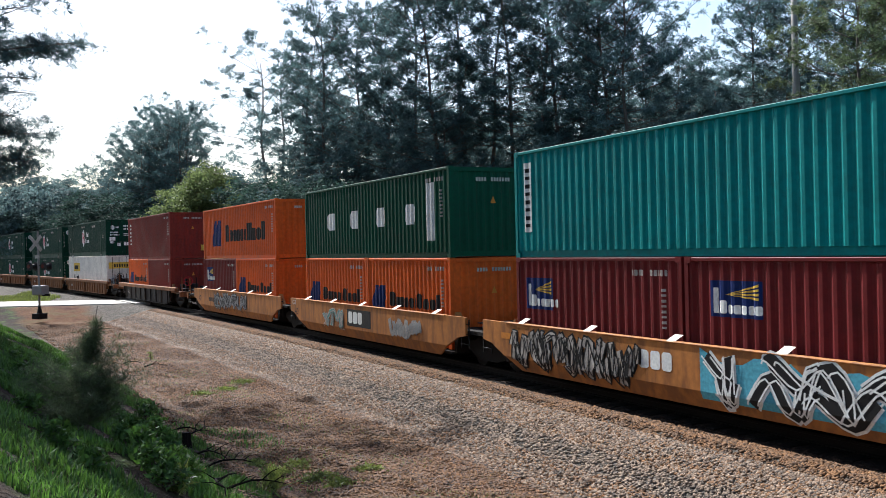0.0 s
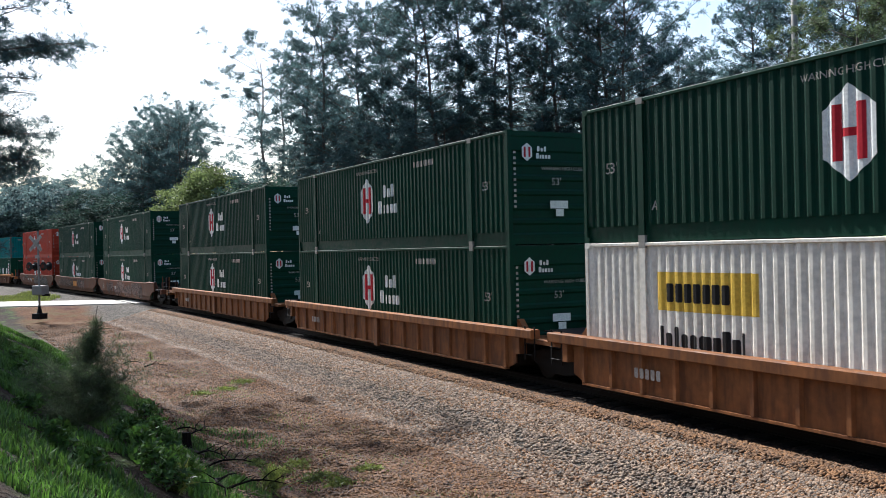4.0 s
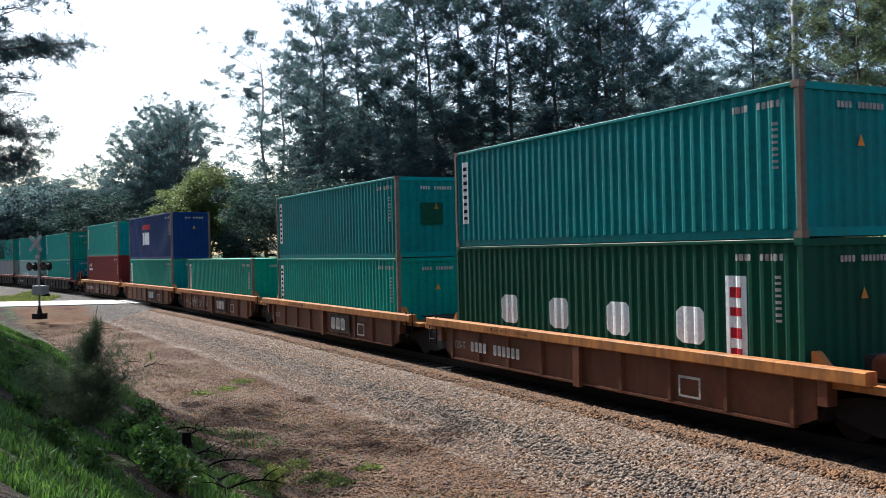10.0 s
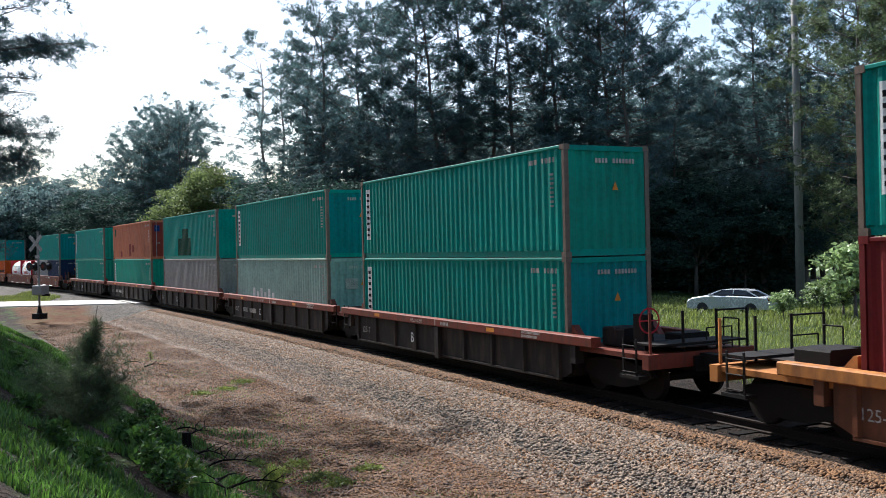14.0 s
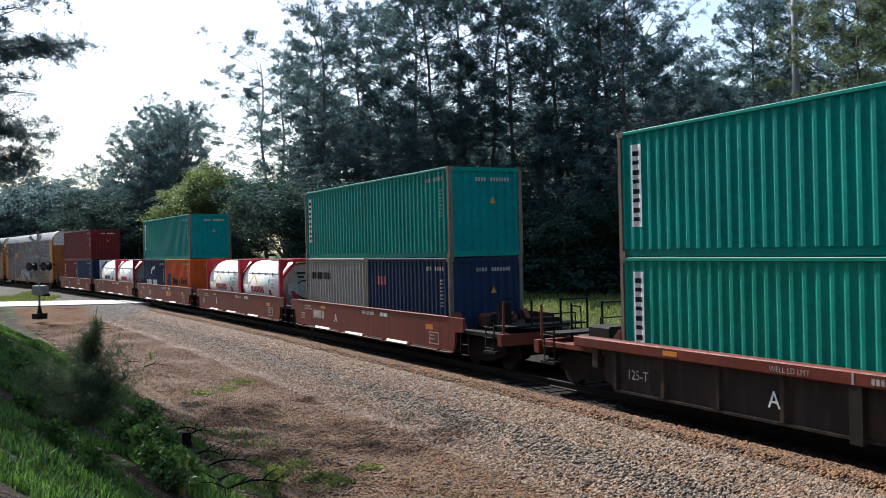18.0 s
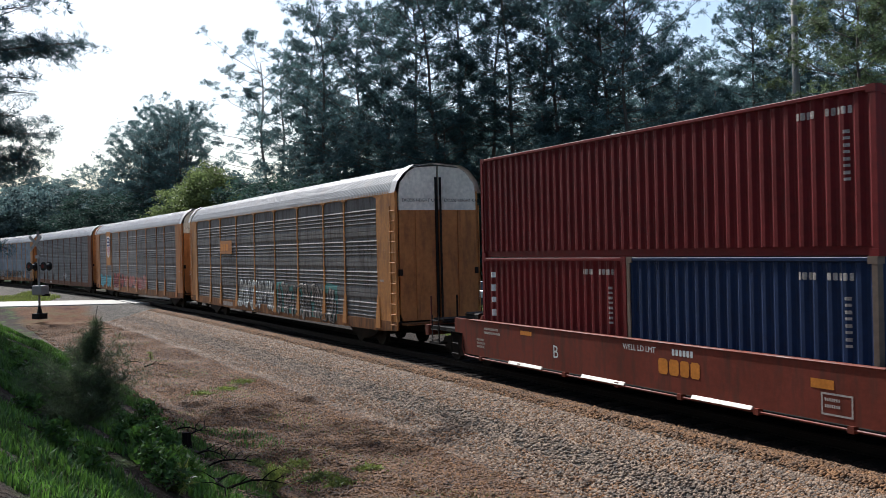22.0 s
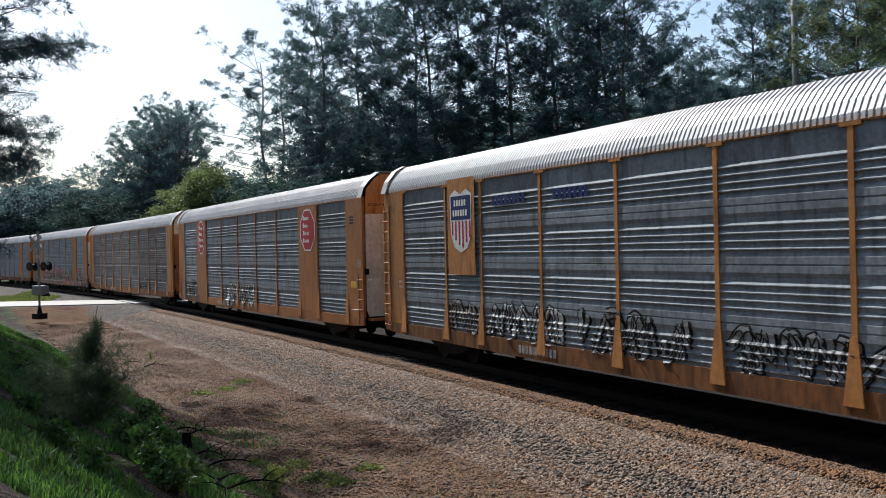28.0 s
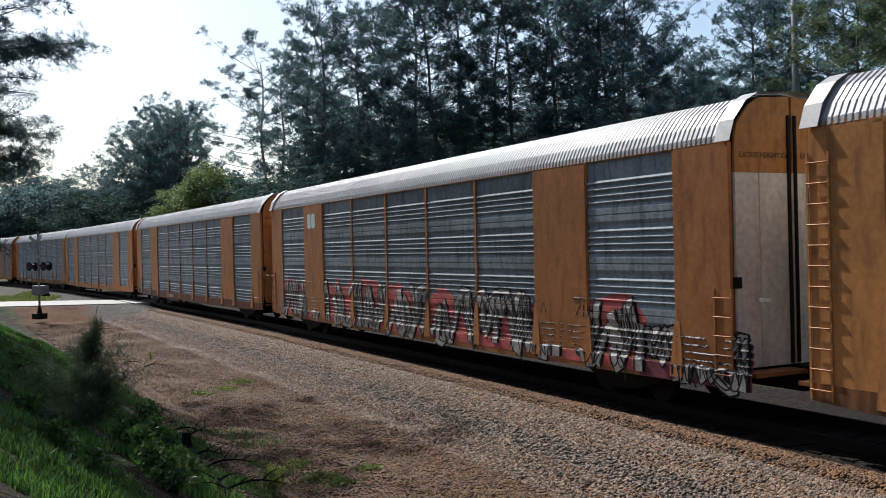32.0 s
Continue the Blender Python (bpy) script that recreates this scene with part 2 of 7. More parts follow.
def heading(s):
    q = np.clip(s, -160.0, 60.0)
    return TH0 + K1 * q + K2 * q * q / 2


_S = np.arange(-900.0, 720.0, 0.25)
_H = heading((_S[1:] + _S[:-1]) / 2)
_X = np.concatenate([[0.0], np.cumsum(np.cos(_H) * 0.25)])
_Y = np.concatenate([[0.0], np.cumsum(np.sin(_H) * 0.25)])
_I = int(np.argmin(abs(_S)))
_X, _Y = _X - _X[_I], _Y - _Y[_I] + D0


def line(s, lat=0.0):
    """The place at s metres along the track and lat metres towards the camera's side, and the track's heading there."""
    h = heading(s)
    return np.interp(s, _S, _X) + lat * np.sin(h), np.interp(s, _S, _Y) - lat * np.cos(h), h


def on_track(s, z=0.0, lat=0.0):
    x, y, h = line(s, lat)
    return pose(float(x), float(y), z, 0, 0, math.degrees(float(h)))


def travelled(t):
    q = t - 16.0
    return 19.311953 * q - 0.03726318 * q * q / 2 - 0.00123029 * q ** 3 / 6


TRAIN = []   # (thing, place along the train, height)


def rolls(ob, u, z=0.0):
    TRAIN.append((ob, u, z))
    ob.matrix_basis = on_track(u + travelled(0.0), z)
    return ob

# ---- painted marks: flat shapes laid on a panel and bent to its ribs ----


def lay(shapes, surf, cuts_x=(), cuts_z=(), stack=False):
    """shapes: polygons in (x, z). surf(x, z) gives the panel's y. The shapes are cut where the panel bends and lie 4 mm proud of it."""
    bm = bmesh.new()
    for k, poly in enumerate(shapes):
        vs = [bm.verts.new((p[0], -0.0003 * (k % 40) if stack else 0.0, p[1])) for p in poly]
        try:
            bm.faces.new(vs)
        except ValueError:
            pass
    bmesh.ops.triangulate(bm, faces=bm.faces[:])
    xs = [v.co.x for v in bm.verts]
    zs = [v.co.z for v in bm.verts]
    for c, no, lo, hi in [(c, (1, 0, 0), min(xs), max(xs)) for c in cuts_x] + [(c, (0, 0, 1), min(zs), max(zs)) for c in cuts_z]:
        if lo < c < hi:
            bmesh.ops.bisect_plane(bm, geom=bm.verts[:] + bm.edges[:] + bm.faces[:], plane_co=(c, 0, 0) if no[0] else (0, 0, c), plane_no=no, dist=1e-5)
    for f in bm.faces:
        f.normal_update()
        if f.normal.y > 0:
            f.normal_flip()
    for v in bm.verts:
        v.co.y += surf(v.co.x, v.co.z) - 0.004
    me = bpy.data.meshes.new("mark")
    bm.to_mesh(me)
    bm.free()
    return me


SINGLE = {"wordmark", "reflector", "badge_stripe", "repair_patch", "badge_bar"}


def mark(name, shapes, material, parent, surf, cx=(), cz=(), label="", lift=0.0, stack=False):
    ob = None
    if name in SINGLE and len(shapes) > 1:   # large pieces stand apart, one part each
        for s_ in shapes:
            ob = mark(name + "_piece" if name in ("wordmark",) else name, [s_], material, parent, surf, cx, cz, label, lift)
        return ob
    me = lay(shapes, (lambda x, z: surf(x, z) - lift), cx, cz, stack)
    me.materials.append(material)
    ob = new(name, me)
    ob.parent = parent
    if len(shapes) > 1:
        ob["kind"] = "stuff"
    if label:
        ob["label"] = label
    return ob


def rect(x0, x1, z0, z1):
    return [(x0, z0), (x1, z0), (x1, z1), (x0, z1)]


def bars(x, z, h, widths, gap=0.25):
    """A row of plain bars in the place of letters."""
    out = []
    for w in widths:
        k = h if w > 0 else h * 0.68
        w = abs(w) * h
        c = min(w, k) * 0.16
        out.append([(x + c, z), (x + w - c, z), (x + w, z + c), (x + w, z + k - c), (x + w - c, z + k), (x + c, z + k), (x, z + k - c), (x, z + c)])
        x += w + gap * h
    return out


def column(x, z, w, h, n):
    """Short bars one under another, in the place of upright lettering."""
    p = h / n
    return [rect(x, x + w, z + i * p + p * 0.3 - p * 0.1 * (i % 2), z + i * p + p * 0.72) for i in range(n)]


def letters(text, x, z, h):
    """Flat outlines of readable words in the built-in font, as polygons."""
    cu = bpy.data.curves.new("t", "FONT")
    cu.body, cu.size, cu.resolution_u = text, h * 1.38, 2
    ob = bpy.data.objects.new("t", cu)
    scene.collection.objects.link(ob)
    me = bpy.data.meshes.new_from_object(ob)
    out = [[(x + me.vertices[i].co.x, z + me.vertices[i].co.y) for i in p.vertices] for p in me.polygons]
    bpy.data.objects.remove(ob)
    bpy.data.curves.remove(cu)
    bpy.data.meshes.remove(me)
    return out


def ribbon(pts, w):
    """A brush stroke of width w along a smooth line through pts."""
    P = [Vector((p[0], p[1])) for p in pts]
    q = []
    for i in range(len(P) - 1):
        a, b, c, d = P[max(i - 1, 0)], P[i], P[i + 1], P[min(i + 2, len(P) - 1)]
        for k in range(4):
            t = k / 4
            q.append(0.5 * ((2 * b) + (c - a) * t + (2 * a - 5 * b + 4 * c - d) * t * t + (3 * b - a - 3 * c + d) * t ** 3))
    q.append(P[-1])
    out = []
    for i in range(len(q) - 1):
        n0 = (q[min(i + 1, len(q) - 1)] - q[max(i - 1, 0)]).orthogonal().normalized() * w / 2
        n1 = (q[min(i + 2, len(q) - 1)] - q[i]).orthogonal().normalized() * w / 2
        out.append([tuple(q[i] + n0), tuple(q[i + 1] + n1), tuple(q[i + 1] - n1), tuple(q[i] - n0)])
    return out


def graffiti(parent, x0, x1, z0, z1, n, seed, fill, edge, surf, cx=(), cz=(), accent=None, label=""):
    """Sprayed shapes: thick crossing strokes with dark rims, a few curls and a coloured ground; no readable writing."""
    rnd = random.Random(seed)
    w, h = (x1 - x0) / n, z1 - z0
    rim, body, curls, lines = [], [], [], []
    for i in range(n):
        for j in range(3):               # broad swinging strokes that run over into the neighbours
            a, zz = x0 + w * (i + (0.05, 0.35, 0.6)[j] + rnd.uniform(-0.12, 0.12)), z0 + h * rnd.uniform(0.12, 0.88)
            pts, up = [(a, zz)], rnd.choice((-1, 1))
            for _ in range(rnd.choice((3, 4))):
                a += w * rnd.uniform(-0.1, 0.5)
                zz = min(max(zz + up * h * rnd.uniform(0.3, 0.75), z0 + 0.12 * h), z1 - 0.12 * h)
                up = -up
                pts.append((min(max(a, x0), x1), zz))
            wd = min(w, h) * rnd.uniform(0.15, 0.26)
            rim += ribbon(pts, wd + min(0.1, 0.08 * h + 0.02))
            body += ribbon(pts, wd)
            lines += ribbon([(p + wd * 0.5, q) for p, q in pts], 0.035) + ribbon([(p - wd * 0.5, q) for p, q in pts], 0.035)
        sx, sz = x0 + w * (i + rnd.random()), z0 + h * rnd.uniform(0.2, 0.9)
        curls += ribbon([(sx, sz), (sx + rnd.uniform(-0.3, 0.3) * w, sz - 0.2 * h), (sx + rnd.uniform(-0.2, 0.5) * w, max(z0, sz - 0.45 * h))], min(0.05, h * 0.045))
    base = 0.0
    if accent:
        edge_pts = [(x0 - 0.2 + (x1 - x0 + 0.4) * k / 24, z1 - h * rnd.uniform(0.0, 0.3)) for k in range(25)]
        strips = [[(a[0], z0 + h * 0.12), (b[0], z0 + h * 0.12), b, a] for a, b in zip(edge_pts, edge_pts[1:])]
        mark("graffiti_ground", strips, accent, parent, surf, cx, cz, "sprayed colour ground")
        base = 0.002
    g = mark("graffiti", rim, edge, parent, surf, cx, cz, label or "sprayed graffiti", base, True)
    mark("graffiti_fill", body, fill, g, surf, cx, cz, lift=base + 0.013, stack=True)
    mark("graffiti_outline", lines, edge, g, surf, cx, cz, lift=base + 0.02, stack=True)
    mark("graffiti_curl", curls, edge, g, surf, cx, cz, lift=base + 0.026, stack=True)
    return g


# ---- freight containers ----
RIB = {"iso": (0.278, 0.036, (0.074, 0.066, 0.070, 0.068)), "dom": (0.25, 0.032, (0.076, 0.056, 0.06, 0.058)), "wide": (0.56, 0.034, (0.255, 0.045, 0.2, 0.06))}


def rib_line(length, kind):
    """Where a ribbed panel bends: x and depth behind its outer face."""
    per, dep, seg = RIB[kind]
    n = int(length / per)
    x = -n * per / 2
    out = [(-length / 2, 0.0)] if x - seg[3] > -length / 2 else []
    for _ in range(n):
        out += [(x, 0.0), (x + seg[0], 0.0), (x + seg[0] + seg[1], dep), (x + seg[0] + seg[1] + seg[2], dep)]
        x += per
    out += [(x, 0.0), (length / 2, 0.0)]
    return [p for i, p in enumerate(out) if i == 0 or p[0] > out[i - 1][0] + 1e-4]


def ribbed(length, height, kind, thick=0.003):
    """An upright panel with vertical ribs along x; its outer face looks towards -y."""
    ln = rib_line(length, kind)
    n = len(ln)
    vs = [(x, d, z) for z in (0.0, height) for x, d in ln]
    return MB().add(vs, [(i, i + 1, n + i + 1, n + i) for i in range(n - 1)])


def end_ribs(width, height):
    """A bulkhead panel with horizontal ribs, in x across and z up; its outer face looks towards -y."""
    zs = [(0, 0)]
    z = 0.1
    while z + 0.36 < height:
        zs += [(z, 0), (z + 0.05, 0.035), (z + 0.24, 0.035), (z + 0.29, 0)]
        z += 0.37
    zs.append((height, 0))
    n = len(zs)
    return MB().add([(x, d, z) for x in (-width / 2, width / 2) for z, d in zs], [(i, n + i, n + i + 1, i + 1) for i in range(n - 1)])


def container(u, z, length, height, paint_, label, ribs="iso", doors=False, rail=None, post=None, width=2.438, group="containers on the train", ends=None):
    """A steel box with ribbed walls, rails, posts and castings; x is forward, -y the camera's side."""
    L2, W2, H = length / 2, width / 2, height
    rail, post, ends = rail or paint_, post or rail or paint_, ends or paint_
    c = rolls(thing("shipping_container", pose(0, 0, 0), label, "container", group), u, z)
    k = (round(length, 2), round(height, 2), ribs, round(width, 2))
    dom = length > 13
    br = 0.34 if dom else 0.16          # the lower rail of the long boxes is deep
    pw = 0.1
    span = length - 2 * pw
    for sgn, rot in ((-1, 0), (1, 180)):
        part("side_panel", lambda: ribbed(span, H - br - 0.08, ribs), paint_, c, key=k, at=pose(0, sgn * (W2 - 0.022), br, 0, 0, rot))
        part("bottom_rail", lambda: MB().box(-L2 + pw, L2 - pw, -0.03, 0.03, 0.01, br), rail, c, key=k, at=pose(0, sgn * (W2 - 0.088), 0))
        part("top_rail", lambda: MB().box(-L2 + pw, L2 - pw, -0.03, 0.03, H - 0.085, H - 0.012, 0.011), rail, c, key=k, at=pose(0, sgn * (W2 - 0.032), 0))
    part("roof", lambda: MB().box(-L2 + 0.05, L2 - 0.05, -W2 + 0.06, W2 - 0.06, H - 0.06, H - 0.025), paint_, c, key=k)
    part("floor", lambda: MB().box(-L2 + 0.05, L2 - 0.05, -W2 + 0.07, W2 - 0.07, 0.1, 0.16), STEELDK, c, key=k)
    for sx in (-1, 1):
        for sy in (-1, 1):
            part("corner_post", lambda: MB().box(-pw / 2, pw / 2, -0.06, 0.06, 0.12, H - 0.12), post, c, key=k, at=pose(sx * (L2 - pw / 2), sy * (W2 - 0.061), 0))
            for zz in (0.0, H - 0.118):
                part("corner_casting", lambda: MB().box(-0.089, 0.089, -0.081, 0.081, 0, 0.118), post, c, key="all", at=pose(sx * (L2 - 0.087), sy * (W2 - 0.079), zz))
        part("end_header", lambda: MB().box(-0.04, 0.04, -W2 + 0.12, W2 - 0.12, H - 0.14, H - 0.02), rail, c, key=k, at=pose(sx * (L2 - 0.045), 0, 0))
        part("end_sill", lambda: MB().box(-0.04, 0.04, -W2 + 0.12, W2 - 0.12, 0.02, 0.17), rail, c, key=k, at=pose(sx * (L2 - 0.045), 0, 0))
    front = 90
    if doors:
        for sy in (-1, 1):
            d = part("door", lambda: MB().box(-0.02, 0.02, 0.012, W2 - 0.125, 0.17, H - 0.145), ends, c, key=k, at=pose(L2 - 0.05, 0, 0) if sy > 0 else pose(L2 - 0.05, 0, 0) @ Matrix.Diagonal((1, -1, 1, 1)))
            for yy in (0.3, 0.82):
                part("lock_rod", lambda: MB().cyl((0.05, 0, 0.1), (0.05, 0, H - 0.1), 0.018, 6), DECGREY if not dom else STEELDK, d, key=k, at=pose(0, yy, 0))
                part("rod_handle", lambda: MB().box(0.04, 0.07, -0.22, 0.03, 1.05, 1.09), DECGREY, d, key="all", at=pose(0, yy, 0))
            for zz in (0.5, 1.2, 1.9, H - 0.5):
                part("hinge", lambda: MB().box(0.0, 0.05, W2 - 0.2, W2 - 0.1, -0.05, 0.05), ends, d, key=k, at=pose(0, 0, zz))
    else:
        mk = (lambda: end_ribs(width - 0.24, H - 0.29)) if dom else (lambda: ribbed(width - 0.24, H - 0.29, "iso"))
        part("front_panel", mk, ends, c, key=k, at=pose(L2 - 0.03, 0, 0.16, 0, 0, front))
    mk = (lambda: end_ribs(width - 0.24, H - 0.29)) if dom else (lambda: ribbed(width - 0.24, H - 0.29, "iso"))
    part("rear_panel", mk, ends, c, key=k, at=pose(-L2 + 0.03, 0, 0.16, 0, 0, -90))
    if dom:                              # the lifting posts of the long boxes stand at the 40-foot marks
        for sx in (-1, 1):
            for sy in (-1, 1):
                part("lifting_post", lambda: MB().box(-0.09, 0.09, -0.016, 0.016, 0.1, H - 0.1), post, c, key=k, at=pose(sx * 6.096, sy * (W2 - 0.012), 0))
                for zz in (0.0, H - 0.13):
                    part("lifting_casting", lambda: MB().box(-0.1, 0.1, -0.03, 0.03, 0, 0.13), GREY, c, key="lift", at=pose(sx * 6.096, sy * (W2 - 0.025), zz))
    ln = rib_line(span, ribs)
    xs, ds = [p[0] for p in ln], [p[1] for p in ln]

    def surf(x, zz):
        return -(W2 - 0.022) + float(np.interp(x, xs, ds))

    def put(name, shapes, material, label="", lift=0.0):
        return mark(name, shapes, material, c, surf, xs, (), label, lift)

    def put_end(name, shapes, material, label="", depth=0.0):
        ob = None
        for grp in ([[s_] for s_ in shapes] if name in SINGLE or name == "placard" else [shapes]):
            ob = mark(name, grp, material, c, lambda x, zz: 0.0, label=label)
            ob.matrix_basis = pose(L2 + 0.004 - depth, 0, 0, 0, 0, 90)
        return ob
    return c, put, put_end


def hexagon(x, z, r):
    """A tall six-sided badge."""
    return [(x + r * 0.8 * math.cos(math.radians(a)), z + r * 1.05 * math.sin(math.radians(a))) for a in (90, 150, 210, 270, 330, 30)]


def hub_box(u, z, paint_, label, old=False, doors=False, red=True):
    """The long boxes with a six-sided badge and a two-line word beside it."""
    c, put, end = container(u, z, 16.154, 2.896, paint_, label, "wide" if old else "dom", doors, width=2.591)
    put("badge", [hexagon(-1.05, 1.6, 0.72)], DECWHITE, "white six-sided badge")
    put("badge_bar", [rect(-1.36, -1.19, 1.17, 2.05), rect(-0.91, -0.74, 1.17, 2.05), rect(-1.19, -0.91, 1.54, 1.67)], DECRED if red else DECGREY, lift=0.005)
    put("wordmark", bars(0.25, 1.64, 0.4, (0.62, -0.55, 0.55)) + bars(-0.1, 1.12, 0.42, (0.7, -0.4, -0.55, -0.55, -0.55) + ((-0.1, 0.2, -0.5, -0.4) if old or not red else ()), 0.16), DECWHITE, "white two-line wordmark drawn as bars")
    put("height_warning", letters("WARNING HIGH CUBE", -2.0, 2.5, 0.13), DECFADE, "small white warning lettering")
    put("size_mark", letters("53'", -7.3, 1.45, 0.24), DECFADE)
    put("size_mark", letters("53'", 6.7, 1.45, 0.24), DECFADE)
    put("size_mark", letters("A", -5.8, 0.62, 0.2), DECFADE)
    put("number_stencil", bars(2.6, 2.4, 0.17, (0.6, 0.6, 0.6, 0.2, 0.6, 0.6, 0.6, 0.6, 0.6, 0.6)), DECFADE)
    if doors:
        end("badge", [hexagon(-0.75, 2.25, 0.2)], DECWHITE)
        end("label_stencil", bars(-0.5, 2.2, 0.12, (0.5, 0.5, 0.5)) + bars(-0.95, 1.8, 0.11, (0.6,) * 7) + bars(-0.95, 1.6, 0.11, (0.6,) * 8) + bars(0.1, 2.3, 0.15, (0.6,) * 4) + bars(0.1, 2.05, 0.15, (0.6,) * 6) + bars(0.1, 1.7, 0.09, (0.5,) * 8) + bars(0.1, 1.58, 0.09, (0.5,) * 8), DECWHITE)
        end("placard", [rect(-1.0, -0.55, 1.2, 1.48), rect(-0.95, -0.72, 0.98, 1.15), rect(-0.4, -0.15, 0.75, 1.0), rect(0.12, 0.5, 0.8, 1.05)], DECWHITE)
        end("placard", [rect(0.58, 0.95, 0.78, 1.06)], DECORANGE, "orange placard")
        end("size_mark", letters("53'", 0.55, 1.2, 0.17), DECWHITE)
    else:
        end("badge", [hexagon(-0.72, 2.35, 0.22)], DECWHITE)
        end("badge_bar", [rect(-0.82, -0.76, 2.22, 2.48), rect(-0.68, -0.62, 2.22, 2.48)], DECRED, depth=-0.004)
        end("wordmark", bars(-0.42, 2.37, 0.13, (0.6, -0.5, 0.5)) + bars(-0.45, 2.19, 0.14, (0.6, -0.4, -0.5, -0.5, -0.5), 0.15), DECWHITE)
        end("height_warning", letters("WARNING HIGH CUBE", -0.3, 1.9, 0.09), DECFADE)
        end("size_mark", letters("53'", 0.0, 1.52, 0.19), DECFADE)
        end("weight_placard", [rect(-0.05, 0.5, 0.92, 1.12), rect(0.12, 0.36, 0.72, 0.9)], DECWHITE)
        end("number_stencil", column(-1.13, 0.9, 0.07, 1.5, 11) + column(1.05, 0.9, 0.07, 1.5, 11), DECFADE)
    return c


def sea_box(u, z, paint_, label, height=2.591, strip=True, word=None, rail=None, post=None, ends=None, length=12.192, doors=False):
    c, put, end = container(u, z, length, height, paint_, label, "iso", doors, rail, post, ends=ends)
    r, f = -length / 2, length / 2
    if strip:                            # a white upright strip with dark bars near the rear end
        put("name_strip", [rect(r + 0.42, r + 0.74, height - 1.98, height - 0.3)], DECWHITE, "white upright name strip")
        put("strip_lettering", column(r + 0.47, height - 1.92, 0.21, 1.54, 8), DECBLACK, "dark bars in place of upright lettering", 0.004)
    put("number_stencil", bars(f - 1.55, height - 0.38, 0.12, (0.6,) * 4) + bars(f - 0.95, height - 0.38, 0.12, (0.6,) * 5) + column(f - 0.62, height - 1.45, 0.1, 0.85, 8), DECFADE)
    if not doors:
        end("number_stencil", bars(-0.35, height - 0.42, 0.11, (0.6,) * 4) + bars(0.15, height - 0.42, 0.11, (0.6,) * 7), DECFADE)
        end("hazard_triangle", [[(0.12, height - 1.05), (0.3, height - 1.05), (0.21, height - 0.85)]], DECORANGE)
    if doors:
        end("placard", [rect(-0.95, -0.6, height - 0.75, height - 0.35)], DECBLUE)
        end("number_stencil", bars(0.2, height - 0.5, 0.11, (0.6,) * 9) + bars(0.2, height - 0.72, 0.11, (0.6,) * 6) + bars(0.2, 1.3, 0.08, (0.5,) * 9) + bars(0.2, 1.15, 0.08, (0.5,) * 9), DECWHITE)
    return c, put, end


def beacon_plate(put, x, z, w, h):
    put("name_plate", [rect(x, x + w, z, z + h)], DECBLUE, "dark blue name plate with pale rays")
    put("plate_ray", [[(x + w * 0.3, z + h * 0.62), (x + w * 0.95, z + h * 0.92 - i * h * 0.12), (x + w * 0.95, z + h * 0.85 - i * h * 0.12)] for i in range(4)], DECYEL, lift=0.004)
    put("plate_lettering", bars(x + w * 0.18, z + h * 0.1, h * 0.36, (0.7, -0.6, -0.6, -0.6, -0.6, -0.6), 0.12) + [rect(x + w * 0.06, x + w * 0.14, z + h * 0.1, z + h * 0.8)], DECWHITE, lift=0.004)


def orange_word(put, x, z, h, bx, bz, bw, bh):
    """The blue badge of two slanted bands, and the word of dark bars, on the orange boxes."""
    back = [(0.0, 0.23), (0.28, 1.0), (0.56, 1.0), (0.3, 0.3), (0.42, 0.0), (0.08, 0.0)]
    fore = [(0.63, 1.0), (1.0, 1.0), (0.86, 0.6), (1.02, 0.55), (0.92, 0.28), (0.7, 0.28), (0.92, 0.0), (0.5, 0.0), (0.37, 0.3)]
    put("badge", [[(bx + p * bw, bz + q * bh) for p, q in back]], DECBLUE, "dark blue slanted badge")
    put("badge", [[(bx + p * bw, bz + q * bh) for p, q in fore]], DECBLUE, "dark blue slanted badge")
    put("wordmark", bars(x, z, h, (0.85, -0.66, -0.66, -0.66, -0.66, -0.36, 0.7, 0.2, -0.74, -0.74, 0.68), 0.08), DECBLACK, "dark wordmark drawn as bars")


def white_word(put, n, x, step, z, h, w=0.42):
    for i in range(n):
        put("wordmark_letter", bars(x + i * step, z, h, (w,)), DECWHITE, "large white bar in place of a letter")


